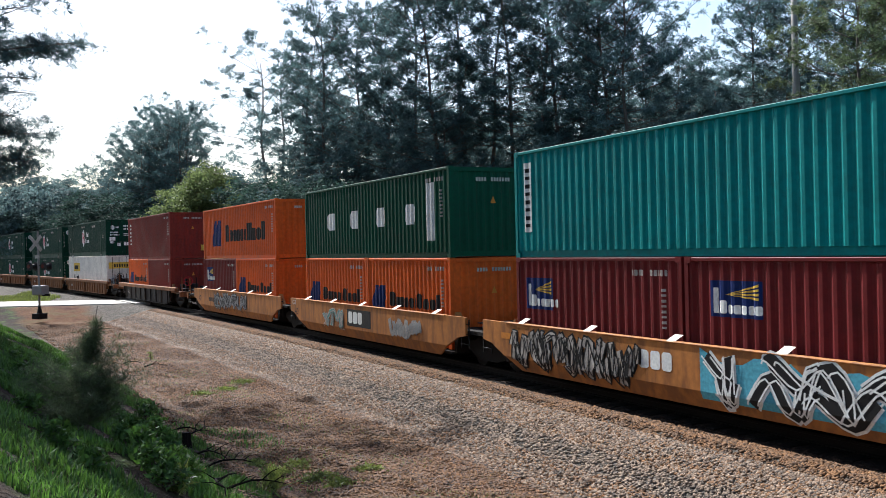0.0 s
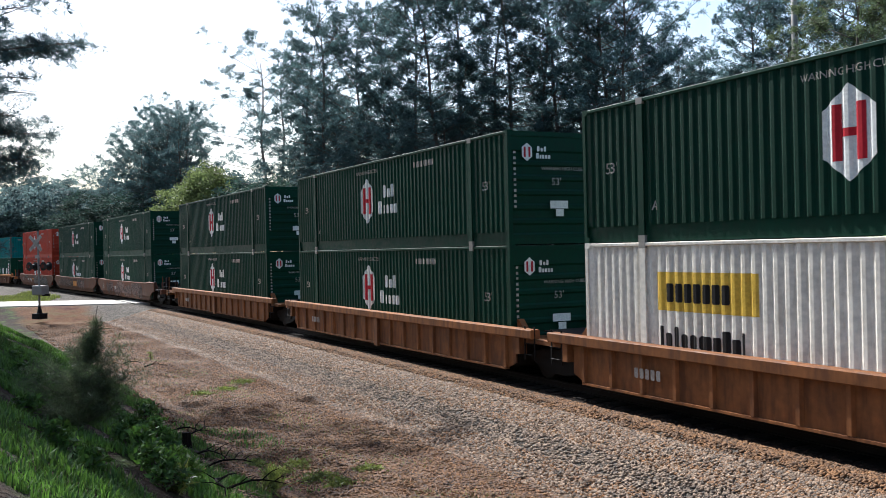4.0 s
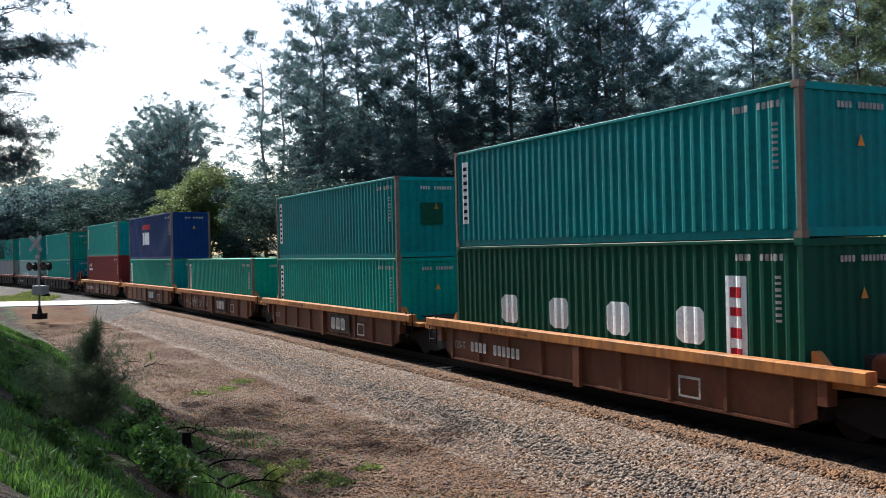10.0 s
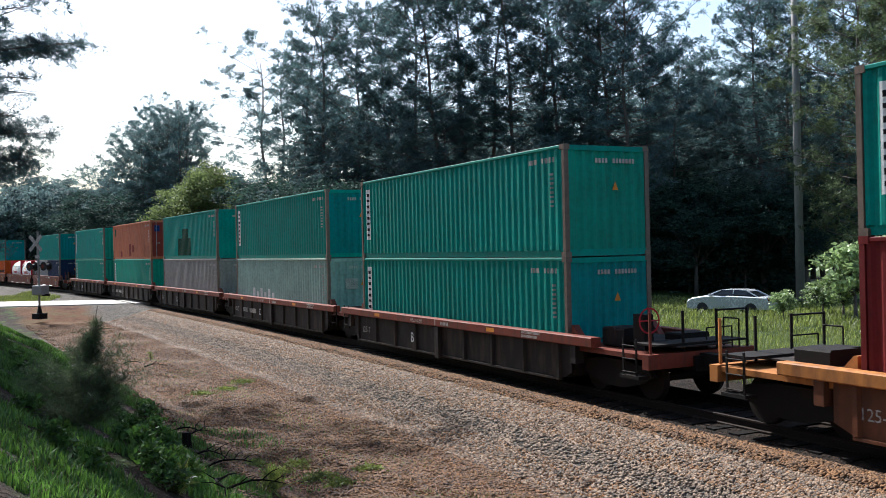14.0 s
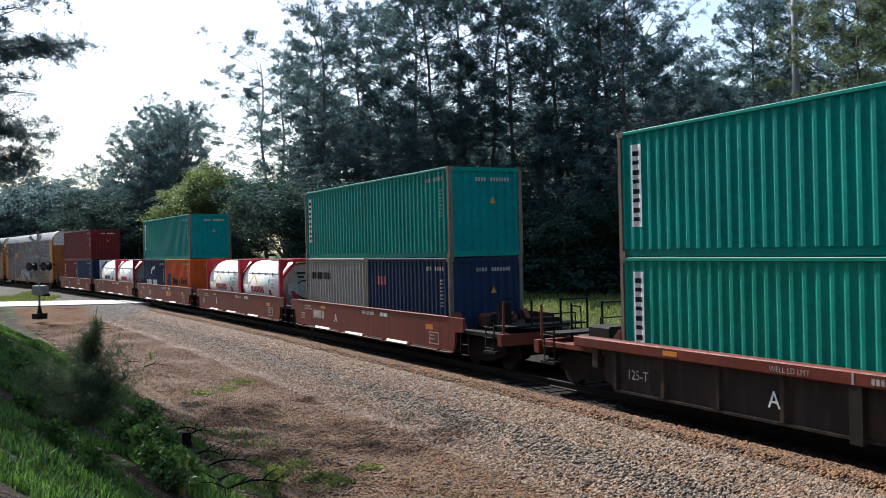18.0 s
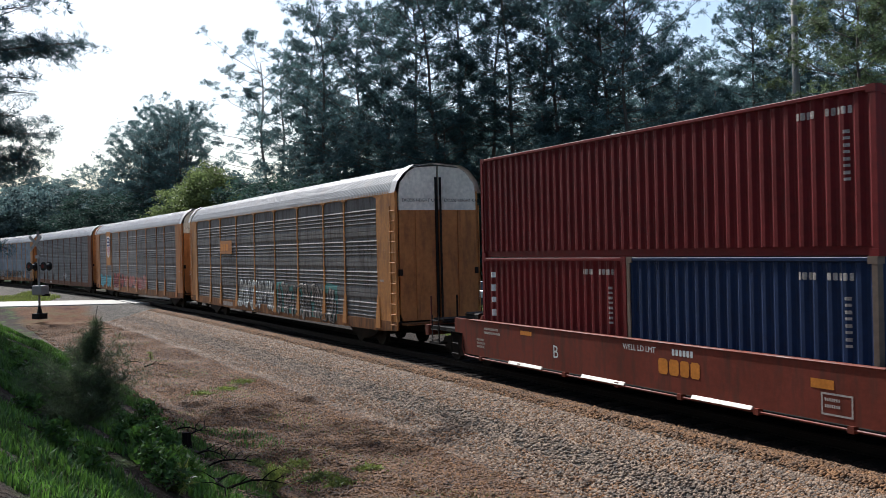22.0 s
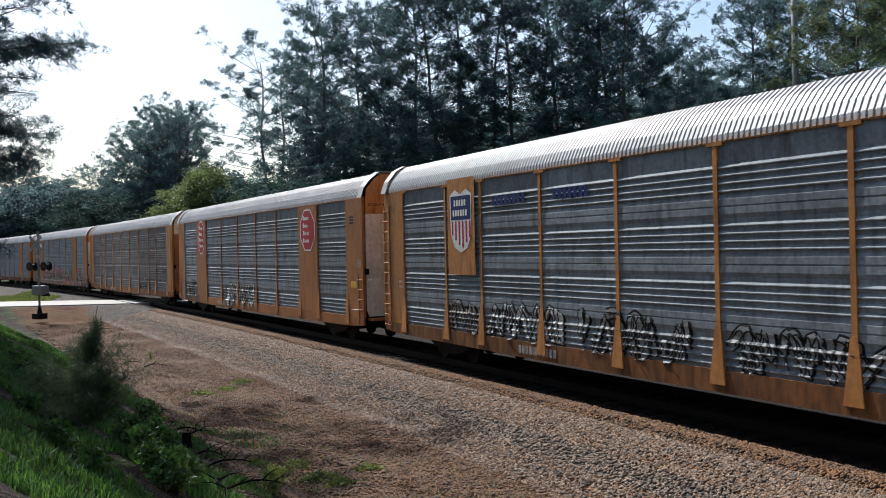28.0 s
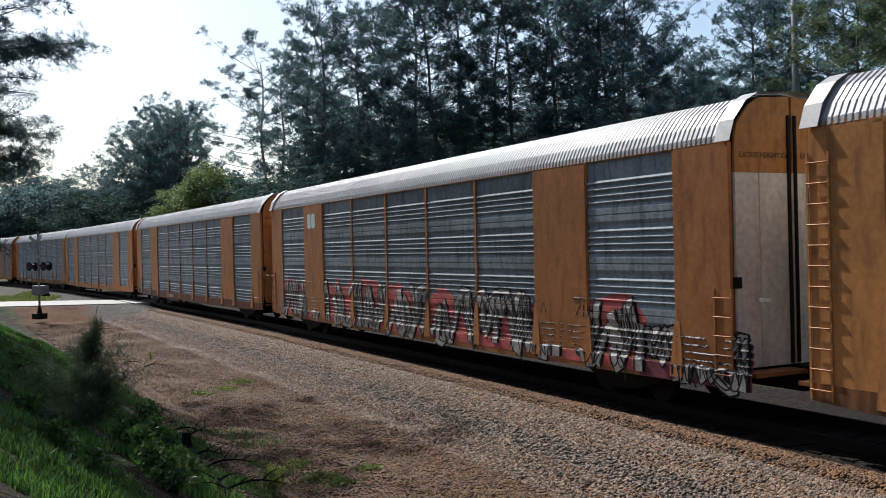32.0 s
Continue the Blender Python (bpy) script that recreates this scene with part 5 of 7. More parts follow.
# five joined wagons, ribbed and grimy, with red-brown top chords
RW = "grimy ribbed well wagon with a red-brown top chord"
us = (41.1, 25.5, 9.75, -6.0, -21.95)
for i, uu in enumerate(us):
    w9, p9, s9 = well(uu, "rib", RW, 12.19, 15.85, WAGDARK, WAGRED, front_end=i == 0, rear_truck=i == 4, rear_end=i == 4)
    p9("load_notice", letters("WELL LD LMT", -1.7, 1.07, 0.1), DECFADE, chordface=True)
    p9("data_stencil", bars(0.3, 1.07, 0.1, (0.6,) * 6) + bars(4.6, 1.15, 0.06, (0.6,) * 16) + bars(4.6, 1.06, 0.06, (0.6,) * 14) + [rect(-0.05, -0.01, 1.04, 1.22)], DECFADE, chordface=True)
    p9("reflector", [rect(-4.4, -4.0, 1.08, 1.18), rect(2.9, 3.3, 1.08, 1.18)], DECORANGE, chordface=True)
    p9("size_mark", letters("125-T", -5.6, 0.5, 0.2), DECFADE, lift=0.07)
    p9("unit_letter", letters("BCDEA"[i], -1.8, 0.45, 0.3), DECWHITE, lift=0.07)
    if i in (3, 1):
        p9("number_stencil", bars(-4.2, 0.5, 0.2, (0.6,) * 4) + bars(-3.2, 0.5, 0.2, (0.6,) * 6), DECFADE, lift=0.07)
sea_box(41.1, ZL, TEAL, "teal steel forty-foot container", post=FRAMEGREY, ends=SEA)
sea_box(41.1, Z0, TEAL, "teal steel forty-foot container", post=FRAMEGREY, ends=TEALB)
sea_box(25.5, ZL, TEAL, "teal forty-foot container on a pale one", post=FRAMEGREY, ends=TEALB)
c_, put, end = sea_box(25.5, Z0, GREYGREEN, "pale grey-green forty-foot container with faded bars", strip=False, post=FRAMEGREY)
put("wordmark", bars(-3.6, 0.75, 0.5, (0.7, -0.6, 0.7, -0.6, 0.7, -0.6), 0.5), DECWHITE, "faded wordmark drawn as bars")
end("placard", [rect(-0.5, 0.0, 1.4, 1.8), rect(0.3, 0.8, 1.4, 1.8)], DECFADE)
c_, put, end = sea_box(9.75, ZL, TEAL, "teal forty-foot container with a dark repaired patch", post=FRAMEGREY, strip=False)
put("repair_patch", [rect(-2.3, 0.6, 0.2, 1.2), rect(-1.2, 0.0, 1.2, 1.75)], GREENDK, "dark green repaired patch")
sea_box(9.75, Z0, GREY, "light grey forty-foot container", strip=False, post=FRAMEGREY)
c_, put, end = sea_box(-6.0, ZL, BROWNRED, "faded brown forty-foot container with doors and stains", strip=False, doors=True, ends=RUST)
put("placard", [rect(-5.5, -5.05, 1.75, 2.3)], GREENDK)
put("repair_patch", [rect(-0.6, 0.0, 0.25, 1.1), rect(0.3, 0.9, 0.5, 1.0), rect(-3.6, -2.9, 0.2, 0.6)], RUST, "dark stained patch")
sea_box(-6.0, Z0, SEA, "sea green forty-foot steel container", post=FRAMEGREY)
sea_box(-21.95, ZL, TEAL, "teal steel forty-foot container", post=FRAMEGREY, ends=SEA)
sea_box(-21.95, Z0, SEA, "sea green forty-foot steel container", post=FRAMEGREY)

# five joined wagons, smooth red-brown sides
SW = "red-brown smooth-sided well wagon with white edge strips"
us = (-41.9, -57.4, -73.15, -88.7, -104.45)
for i, uu in enumerate(us):
    w9, p9, s9 = well(uu, "step", SW, 12.19, 15.65, WAGRED, front_end=i == 0, rear_truck=i == 4, rear_end=i == 4)
    p9("unit_letter", letters("AEDCB"[i], -2.4 if i in (0, 4) else -3.3, 0.68, 0.3), DECWHITE)
    p9("data_stencil", bars(-5.6, 1.1, 0.06, (0.6,) * 14) + bars(-5.6, 1.0, 0.06, (0.6,) * 16) + bars(-6.0, 0.8, 0.06, (0.6,) * 8) + bars(-6.0, 0.71, 0.06, (0.6,) * 9) + bars(-6.0, 0.62, 0.06, (0.6,) * 8), DECFADE)
    p9("load_notice", letters("WELL LD LMT", 0.2, 1.1, 0.12), DECWHITE)
    p9("number_stencil", bars(1.7, 1.1, 0.12, (0.6,) * 6), DECWHITE)
    p9("inspection_panel", [rect(5.2, 5.23, 0.5, 0.85), rect(5.77, 5.8, 0.5, 0.85), rect(5.2, 5.8, 0.82, 0.85), rect(5.2, 5.8, 0.5, 0.53)] + bars(5.27, 0.72, 0.05, (0.6,) * 7) + bars(5.27, 0.62, 0.05, (0.6,) * 7), DECFADE)
    p9("reflector", [rect(5.0, 5.45, 0.9, 1.05), rect(-3.8, -3.3, 1.1, 1.2)], DECORANGE)
    if i in (0, 2, 4):
        p9("wordmark", bars(-4.6 if i == 0 else 1.3, 0.72, 0.3, (0.9, 0.9, 0.8, 0.8), 0.15), DECORANGE if i != 0 else DECFADE, "faded wordmark drawn as bars")
sea_box(-41.9, ZL, TEAL, "teal forty-foot container above two short ones", post=FRAMEGREY, ends=TEALB)
c_, put, end = twenty(-44.95, GREY, "light grey twenty-foot container with a dark word", post=FRAMEGREY)
put("wordmark", bars(-2.4, 1.8, 0.26, (0.8, 0.7, 0.6, 0.6, 0.6, 0.7, 0.4, 0.5, 0.2, 0.6, 0.5), 0.15), DECBLACK, "dark wordmark drawn as bars")
c_, put, end = twenty(-38.85, DKBLUE, "dark blue twenty-foot container", post=FRAMEGREY)
put("wordmark", bars(-2.2, 1.7, 0.3, (0.7, 0.7, 0.7), 0.15), DECPINK)
TNK = "white tank in a red steel frame"
tank(-60.45, Z0, TNK)
tank(-54.35, Z0, TNK)
sea_box(-73.15, ZL, TEAL, "teal forty-foot container above two short ones", post=FRAMEGREY, ends=TEALB)
c_, put, end = twenty(-76.2, DKBLUE, "dark blue twenty-foot container with a white word")
put("wordmark", bars(-2.1, 0.75, 0.5, (0.7, 0.8, 0.7), 0.12) + bars(-0.5, 0.75, 0.5, (0.7, 0.7, 0.8), 0.12), DECWHITE, "large white wordmark drawn as bars")
put("badge", ribbon([(-1.0, 1.65), (-0.6, 1.95), (0.1, 2.05)], 0.2), DECWHITE)
c_, put, end = twenty(-70.1, ORANGE, "orange twenty-foot container with a blue badge")
orange_word(put, -1.22, 1.05, 0.46, -2.68, 0.96, 1.1, 0.74)
tank(-91.75, Z0, "white tank in a grey steel frame", DECBLACK, DECGREY)
tank(-85.65, Z0, TNK)
sea_box(-104.45, ZL, MAROON, "maroon forty-foot container above two short ones", strip=False)
c_, put, end = twenty(-107.5, MAROON, "maroon twenty-foot container with an upright pale word")
put("name_lettering", column(-2.6, 0.7, 0.2, 1.6, 5), DECWHITE)
twenty(-101.4, DKBLUE, "dark blue twenty-foot container", post=FRAMEGREY)

# covered car carriers
J0, JP = -115.4, 28.65


def rack(n, *a, **k):
    return autorack(J0 - JP * (n + 0.5), *a, **k)


LP = "covered car carrier with galvanised panels and yellow posts"
LT = "covered car carrier with galvanised panels and tan plates"
a1, q1, g1, f1 = rack(0, "covered car carrier, galvanised panels, yellow posts, pale graffiti", "posts", GALVBROWN, RACKYEL, RACKSILL, end_low=RACKTAN, end_high=RACKCREAM, shift=0.53)
g1(-3.8, 2.0, 0.62, 2.1, 6, 51, DECWHITE, DECBLACK)
g1(2.2, 8.8, 0.55, 2.05, 7, 52, DECFADE, DECBLACK, DECTEAL)
q1("badge_plate", [rect(-6.6, -4.5, 3.2, 3.85)], RACKTAN, y=-1.5)
q1("badge_bar", bars(-6.4, 3.35, 0.34, (1.0, 1.0, 1.0), 0.3), DECORANGE, y=-1.503)
a2, q2, g2, f2 = rack(1, "covered car carrier, yellow posts, striped shield, faded graffiti", "posts", GALVBROWN, RACKTAN, RACKSILL, end_low=RACKTAN, end_high=RACKCREAM, shift=0.12)
shield(q2, -8.1, 3.95, 1.25, 1.7)
g2(-11.8, -7.3, 0.8, 1.75, 5, 53, DECTEAL, DECCYAN)
g2(-6.6, -3.0, 0.75, 2.0, 4, 54, DECPINK, DECBLACK)
g2(-2.6, 4.5, 0.9, 1.8, 6, 55, DECFADE, DECPINK)
a3, q3, g3, f3 = rack(2, "covered car carrier with brown grimy panels and posts", "posts", GALVBROWN, WAGBROWN, WAGBROWN, end_low=RACKTAN, end_high=RACKTAN, shift=-0.3)
g3(0.5, 2.0, 1.1, 1.7, 2, 56, DECFADE, DECGREY)
a4, q4, g4, f4 = rack(3, "covered car carrier, yellow posts, striped shield, dark graffiti", "posts", GALV, RACKYEL, RACKSILL, end_low=RACKYEL, end_high=RACKYEL, shift=-0.82)
shield(q4, -9.05, 3.95, 1.25, 1.7)
g4(-10.0, -8.2, 0.9, 1.8, 2, 57, DECFADE, DECBLACK)
g4(-7.8, -4.4, 0.95, 1.9, 4, 58, DECWHITE, DECBLACK)
g4(-3.6, -0.2, 0.9, 1.9, 4, 59, DECGREY, DECBLACK)
g4(0.9, 7.0, 0.9, 1.8, 6, 60, DECGREY, DECBLACK)
g4(9.0, 11.8, 0.6, 2.0, 3, 61, DECGREY, DECBLACK)
q4("slogan_marking", bars(-7.4, 4.28, 0.24, (0.6,) * 8) + bars(-4.6, 4.28, 0.24, (0.6,) * 7), DECBLUE, "dark slogan drawn as bars", y=-1.48)
a5, q5, g5, f5 = rack(4, "covered car carrier, broad tan plates, red eight-sided badge", "plates", GALV, RACKTAN, RACKTAN, end_low=RACKCREAM, end_high=RACKYEL, shift=-1.12)
octagon_badge(q5, 7.15, 4.05, 1.6, 1.6)
q5("end_letters", letters("BI", 11.95, 2.65, 0.3), DECFADE)
q5("notice_plate", [rect(11.35, 11.85, 1.95, 2.17)], DECYEL, "yellow notice plate")
q5("vent_stencil", bars(11.3, 4.35, 0.05, (8, )) + bars(11.3, 4.25, 0.05, (8,)) + bars(11.3, 4.15, 0.05, (8,)), DECBLACK)
octagon_badge(q5, -9.25, 4.1, 1.2, 1.75)
g5(-13.0, -10.1, 0.62, 1.85, 4, 62, DECFADE, DECBLACK)
g5(-5.0, 0.1, 0.6, 1.8, 6, 63, DECWHITE, DECBLACK)
a6, q6, g6, f6 = rack(5, "covered car carrier with dark panels and yellow posts", "posts", GALVBROWN, RACKYEL, RACKSILL, end_low=RACKTAN, end_high=RACKCREAM, shift=-1.18)
g6(3.0, 6.0, 1.0, 1.8, 3, 64, DECGREY, DECBLACK)
a7, q7, g7, f7 = rack(6, "covered car carrier, tan plates, red and white graffiti", "plates", GALV, RACKTAN, RACKTAN, end_low=RACKCREAM, end_high=RACKYEL, shift=-1.38)
g7(-13.3, -3.0, 0.5, 2.3, 8, 65, DECFADE, DECBLACK, DECPINK)
g7(-2.8, 9.6, 0.48, 2.25, 9, 66, DECFADE, DECBLACK, DECPINK)
g7(9.8, 12.4, 0.48, 1.7, 3, 67, DECFADE, DECBLACK, DECMAUVE)
q7("badge_bar", bars(-10.2, 4.1, 0.55, (0.7, 0.7), 0.15), DECWHITE)
a8, q8, g8, f8 = rack(7, LT, "plates", GALV, RACKTAN, WAGBROWN, end_low=RACKTAN, end_high=RACKYEL, shift=-1.4)
a9, q9, g9, f9 = rack(8, LT, "plates", GALV, RACKTAN, RACKTAN, end_low=RACKTAN, end_high=RACKYEL, shift=-1.4)
a10, q10, g10, f10 = rack(9, LP, "posts", GALV, RACKTAN, RACKSILL, end_low=RACKTAN, end_high=RACKTAN)
a11, q11, g11, f11 = rack(10, LT, "plates", GALV, RACKTAN, RACKTAN, end_low=RACKTAN, end_high=RACKYEL, shift=-1.4)
a12, q12, g12, f12 = rack(11, LP, "posts", GALV, RACKTAN, RACKSILL, end_low=RACKTAN, end_high=RACKTAN)

# ---- ground ----


def ground_z(s, lat):
    """Height of the ground: track bed, shoulders, dirt strip, the near bank and the verge beyond."""
    s, lat = np.asarray(s, float), np.asarray(lat, float)
    a = np.abs(lat)
    z = np.where(a < 1.8, np.interp(a, [1.32, 1.5], [-0.19, -0.27]), np.where(a < 4.4, -0.27 - (a - 1.8) / 2.6 * 0.59, -0.86))
    far = lat < 0
    z = np.where(far & (a > 4.4), -0.86 + np.clip((a - 8) / 14, 0, 1) * 0.3, z)
    toe = 8.4 + np.clip(-8 - s, 0, 60) * 0.12
    bank = np.interp(lat - toe, [0, 1.2, 2.1, 3.1, 4.1, 5.0, 9.0, 40.0], [0, 0.36, 0.86, 1.36, 1.86, 2.4, 3.2, 3.6]) * np.clip((s + 34) / 14, 0, 1)
    off = abs(s + 43.7 + np.where(far, 0.3, 0.65) * lat)
    road = np.clip((4.4 + 0.13 * np.clip(lat, 0, 90) + 5 - off) / 5, 0, 1) * (a > 1.0)           # the crossing road is level with the rails
    z = np.where(lat > 8, z + bank, z)
    z = z * (1 - road) + (-0.12) * road
    return z


def bumps(s, lat):
    """Soft unevenness of the dirt strip and the bank."""
    s, lat = np.asarray(s, float), np.asarray(lat, float)
    b = 0.05 * np.sin(s * 0.9 + lat) * np.sin(lat * 1.3 - s * 0.3) + 0.07 * np.sin(s * 2.3 + np.sin(lat * 2) * 2) * np.sin(lat * 3.1 + s) * (lat > 9)
    k = np.clip((np.abs(lat) - 4.0) / 1.0, 0, 1) * (np.abs(lat) < 40) * (np.abs(s + 43.7 + np.where(lat < 0, 0.3, 0.65) * lat) > 12)
    return b * k


def grid_axis(fine, coarse):
    return np.array(sorted(set(np.round(np.concatenate([fine, coarse]), 3))))


gs = grid_axis(np.arange(-70, 26, 0.35), np.concatenate([np.arange(-900, -70, 12), np.arange(26, 710, 12)]))
gl = grid_axis(np.arange(-9, 16, 0.25), np.concatenate([np.arange(-60, -9, 1.5), np.arange(16, 60, 2), [-480, -300, -180, -110, -80, 80, 120, 200, 320, 480]]))
SG, LG = np.meshgrid(gs, gl, indexing="ij")
XG, YG, _ = line(SG, LG)
rng = np.random.default_rng(4)
ZG = ground_z(SG, LG)
soft = (np.abs(LG) > 4.5) & (np.abs(LG) < 40) & (np.abs(SG + 43.7 + np.where(LG < 0, 0.3, 0.65) * LG) > 12)
ZG = ZG + bumps(SG, LG) + np.where(soft, rng.normal(0, 0.009, ZG.shape), 0)
ni, nj = SG.shape
verts = np.stack([XG, YG, ZG], -1).reshape(-1, 3)
idx = np.arange(ni * nj).reshape(ni, nj)
quads = np.stack([idx[:-1, :-1], idx[:-1, 1:], idx[1:, 1:], idx[1:, :-1]], -1).reshape(-1, 4)
ring = np.concatenate([idx[0, :], idx[1:, -1], idx[-1, -2::-1], idx[-2:0:-1, 0]])
outer = verts[ring].copy()
outer[:, :2] *= 4.0
o0 = len(verts)
verts = np.concatenate([verts, outer])
nr = len(ring)
skirt = np.stack([ring, np.roll(ring, -1), o0 + (np.arange(nr) + 1) % nr, o0 + np.arange(nr)], -1)
me = bpy.data.meshes.new("ground")
me.from_pydata(verts.tolist(), [], np.concatenate([quads, skirt]).tolist())
lat_at = me.attributes.new("across", "FLOAT", "POINT")
lat_at.data.foreach_set("value", np.concatenate([LG.reshape(-1), np.full(nr, 400.0)]).astype(np.float32))
along = me.attributes.new("along", "FLOAT", "POINT")
along.data.foreach_set("value", np.concatenate([SG.reshape(-1), np.full(nr, 400.0)]).astype(np.float32))
me.shade_smooth()


def ground_material():
    """Grey ballast by the track, its rust-brown crest blackened for the train's shade, red-brown dirt with straw
    beyond, then grass.
    """
    m = bpy.data.materials.new("ground_mix")
    m.use_nodes = True
    nt = m.node_tree
    N, L = nt.nodes.new, nt.links.new
    b = nt.nodes["Principled BSDF"]
    b.inputs["Roughness"].default_value = 0.95
    b.inputs["Specular IOR Level"].default_value = 0.15
    pos = N("ShaderNodeNewGeometry").outputs["Position"]

    def noise_(scale, detail=4, rough=0.55):
        n = N("ShaderNodeTexNoise")
        n.inputs["Scale"].default_value, n.inputs["Detail"].default_value, n.inputs["Roughness"].default_value = scale, detail, rough
        L(pos, n.inputs["Vector"])
        return n.outputs[0]

    def ramp(src, stops):
        r = N("ShaderNodeValToRGB")
        while len(r.color_ramp.elements) < len(stops):
            r.color_ramp.elements.new(0.5)
        for e, (p, c) in zip(r.color_ramp.elements, stops):
            e.position, e.color = p, (*c, 1)
        L(src, r.inputs[0])
        return r.outputs[0]

    def span(src, a, b_):
        r = N("ShaderNodeMapRange")
        r.interpolation_type = "SMOOTHSTEP"
        r.inputs[1].default_value, r.inputs[2].default_value = a, b_
        L(src, r.inputs[0])
        return r.outputs[0]

    def mixc(f, c1, c2):
        x = N("ShaderNodeMix")
        x.data_type = "RGBA"
        L(f, x.inputs[0])
        L(c1, x.inputs[6])
        L(c2, x.inputs[7])
        return x.outputs[2]

    def math_(op, a, c):
        x = N("ShaderNodeMath")
        x.operation = op
        for i, v in enumerate((a, c)):
            if isinstance(v, (int, float)):
                x.inputs[i].default_value = v
            else:
                L(v, x.inputs[i])
        return x.outputs[0]
    at = N("ShaderNodeAttribute")
    at.attribute_name = "across"
    lat = at.outputs["Fac"]
    al = N("ShaderNodeAttribute")
    al.attribute_name = "along"
    wob = math_("MULTIPLY", math_("SUBTRACT", noise_(0.55, 5), 0.5), 2.6)
    wlat = math_("ADD", lat, wob)
    vor = N("ShaderNodeTexVoronoi")
    vor.inputs["Scale"].default_value = 16.0
    L(pos, vor.inputs["Vector"])
    vv = N("ShaderNodeSeparateColor")
    L(vor.outputs["Color"], vv.inputs[0])
    ballast = ramp(vv.outputs[0], [(0.0, (0.02, 0.017, 0.014)), (0.5, (0.07, 0.058, 0.048)), (1.0, (0.16, 0.14, 0.12))])
    # rust brown taken near-black: the shade under the train, put into the colour
    rust_shade = ramp(vv.outputs[0], [(0.0, (0.004, 0.003, 0.002)), (0.6, (0.014, 0.008, 0.005)), (1.0, (0.035, 0.02, 0.012))])
    ballast = mixc(span(lat, 1.9, 1.45), ballast, rust_shade)
    dirt = ramp(noise_(9.0, 8, 0.7), [(0.3, (0.024, 0.0095, 0.0035)), (0.5, (0.088, 0.036, 0.0125)), (0.7, (0.165, 0.085, 0.036))])
    red = ramp(noise_(6.0, 6), [(0.3, (0.022, 0.007, 0.004)), (0.7, (0.09, 0.026, 0.014))])
    dirt = mixc(span(noise_(0.35, 3), 0.52, 0.66), dirt, red)
    straw = ramp(noise_(22.0, 6, 0.7), [(0.3, (0.035, 0.028, 0.01)), (0.7, (0.12, 0.09, 0.034))])
    dirt = mixc(math_("MULTIPLY", span(noise_(0.8, 5), 0.5, 0.62), 0.55), dirt, straw)
    grass = ramp(noise_(7.0, 7, 0.7), [(0.3, (0.014, 0.022, 0.007)), (0.5, (0.035, 0.055, 0.012)), (0.7, (0.08, 0.1, 0.025))])
    soil = ramp(noise_(5.0, 7, 0.7), [(0.3, (0.008, 0.006, 0.004)), (0.7, (0.04, 0.022, 0.013))])
    bankc = mixc(span(noise_(0.9, 4), 0.5, 0.66), soil, grass)
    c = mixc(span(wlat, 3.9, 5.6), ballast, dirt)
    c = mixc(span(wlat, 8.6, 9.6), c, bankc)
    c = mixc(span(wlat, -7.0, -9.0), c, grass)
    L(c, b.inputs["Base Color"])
    bp = N("ShaderNodeBump")
    bp.inputs["Strength"].default_value, bp.inputs["Distance"].default_value = 0.9, 0.05
    L(math_("ADD", vor.outputs["Distance"], noise_(25.0, 6, 0.7)), bp.inputs["Height"])
    L(bp.outputs[0], b.inputs["Normal"])
    return m


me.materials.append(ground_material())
tagged(new("ground", me), "ballast shoulder, red-brown dirt and grassy verges", "ground", kind="structure")


def strip(name, pts_left, pts_right, z, material, label, category, depth=0.15):
    """A paved strip between two lines, with a little thickness."""
    mb = MB()
    n = len(pts_left)
    top = [(p[0], p[1], z) for p in pts_left] + [(p[0], p[1], z) for p in pts_right]
    bot = [(p[0], p[1], z - depth) for p in pts_left] + [(p[0], p[1], z - depth) for p in pts_right]
    fs = []
    for i in range(n - 1):
        fs += [(i, i + 1, n + i + 1, n + i), (2 * n + i, 3 * n + i, 3 * n + i + 1, 2 * n + i + 1), (i, 2 * n + i, 2 * n + i + 1, i + 1), (n + i, n + i + 1, 3 * n + i + 1, 3 * n + i)]
    mb.add(top + bot, fs)
    return tagged(new(name, mb.mesh(name, material)), label, category, kind="structure")


def P(s, lat):
    x, y, _ = line(s, lat)
    return float(x), float(y)


# the crossing road on the near side, and beyond the track
strip("road", [P(-40.6 - l * 0.52, l) for l in (1.9, 6, 12, 20, 40, 90)], [P(-46.8 - l * 0.78, l) for l in (1.9, 6, 12, 20, 40, 90)], -0.055, CONCRETE, "sun-bleached pale road leading to the crossing", "road")
strip("road", [P(-40.6 - l * 0.3, l) for l in (-1.9, -6, -12, -20, -60)], [P(-46.8 - l * 0.3, l) for l in (-1.9, -6, -12, -20, -60)], -0.055, CONCRETE, "pale road beyond the crossing", "road")
strip("crossing_deck", [P(-40.6, l) for l in (-1.85, -0.85)], [P(-46.9, l) for l in (-1.85, -0.85)], -0.03, CONCRETE, "pale crossing slab beside the rail", "crossing")
strip("crossing_deck", [P(-40.6, l) for l in (-0.62, 0.62)], [P(-46.9, l) for l in (-0.62, 0.62)], -0.03, CONCRETE, "pale crossing slab between the rails", "crossing")
strip("crossing_deck", [P(-40.6, l) for l in (0.85, 1.85)], [P(-46.9, l) for l in (0.85, 1.85)], -0.03, CONCRETE, "pale crossing slab beside the rail", "crossing")
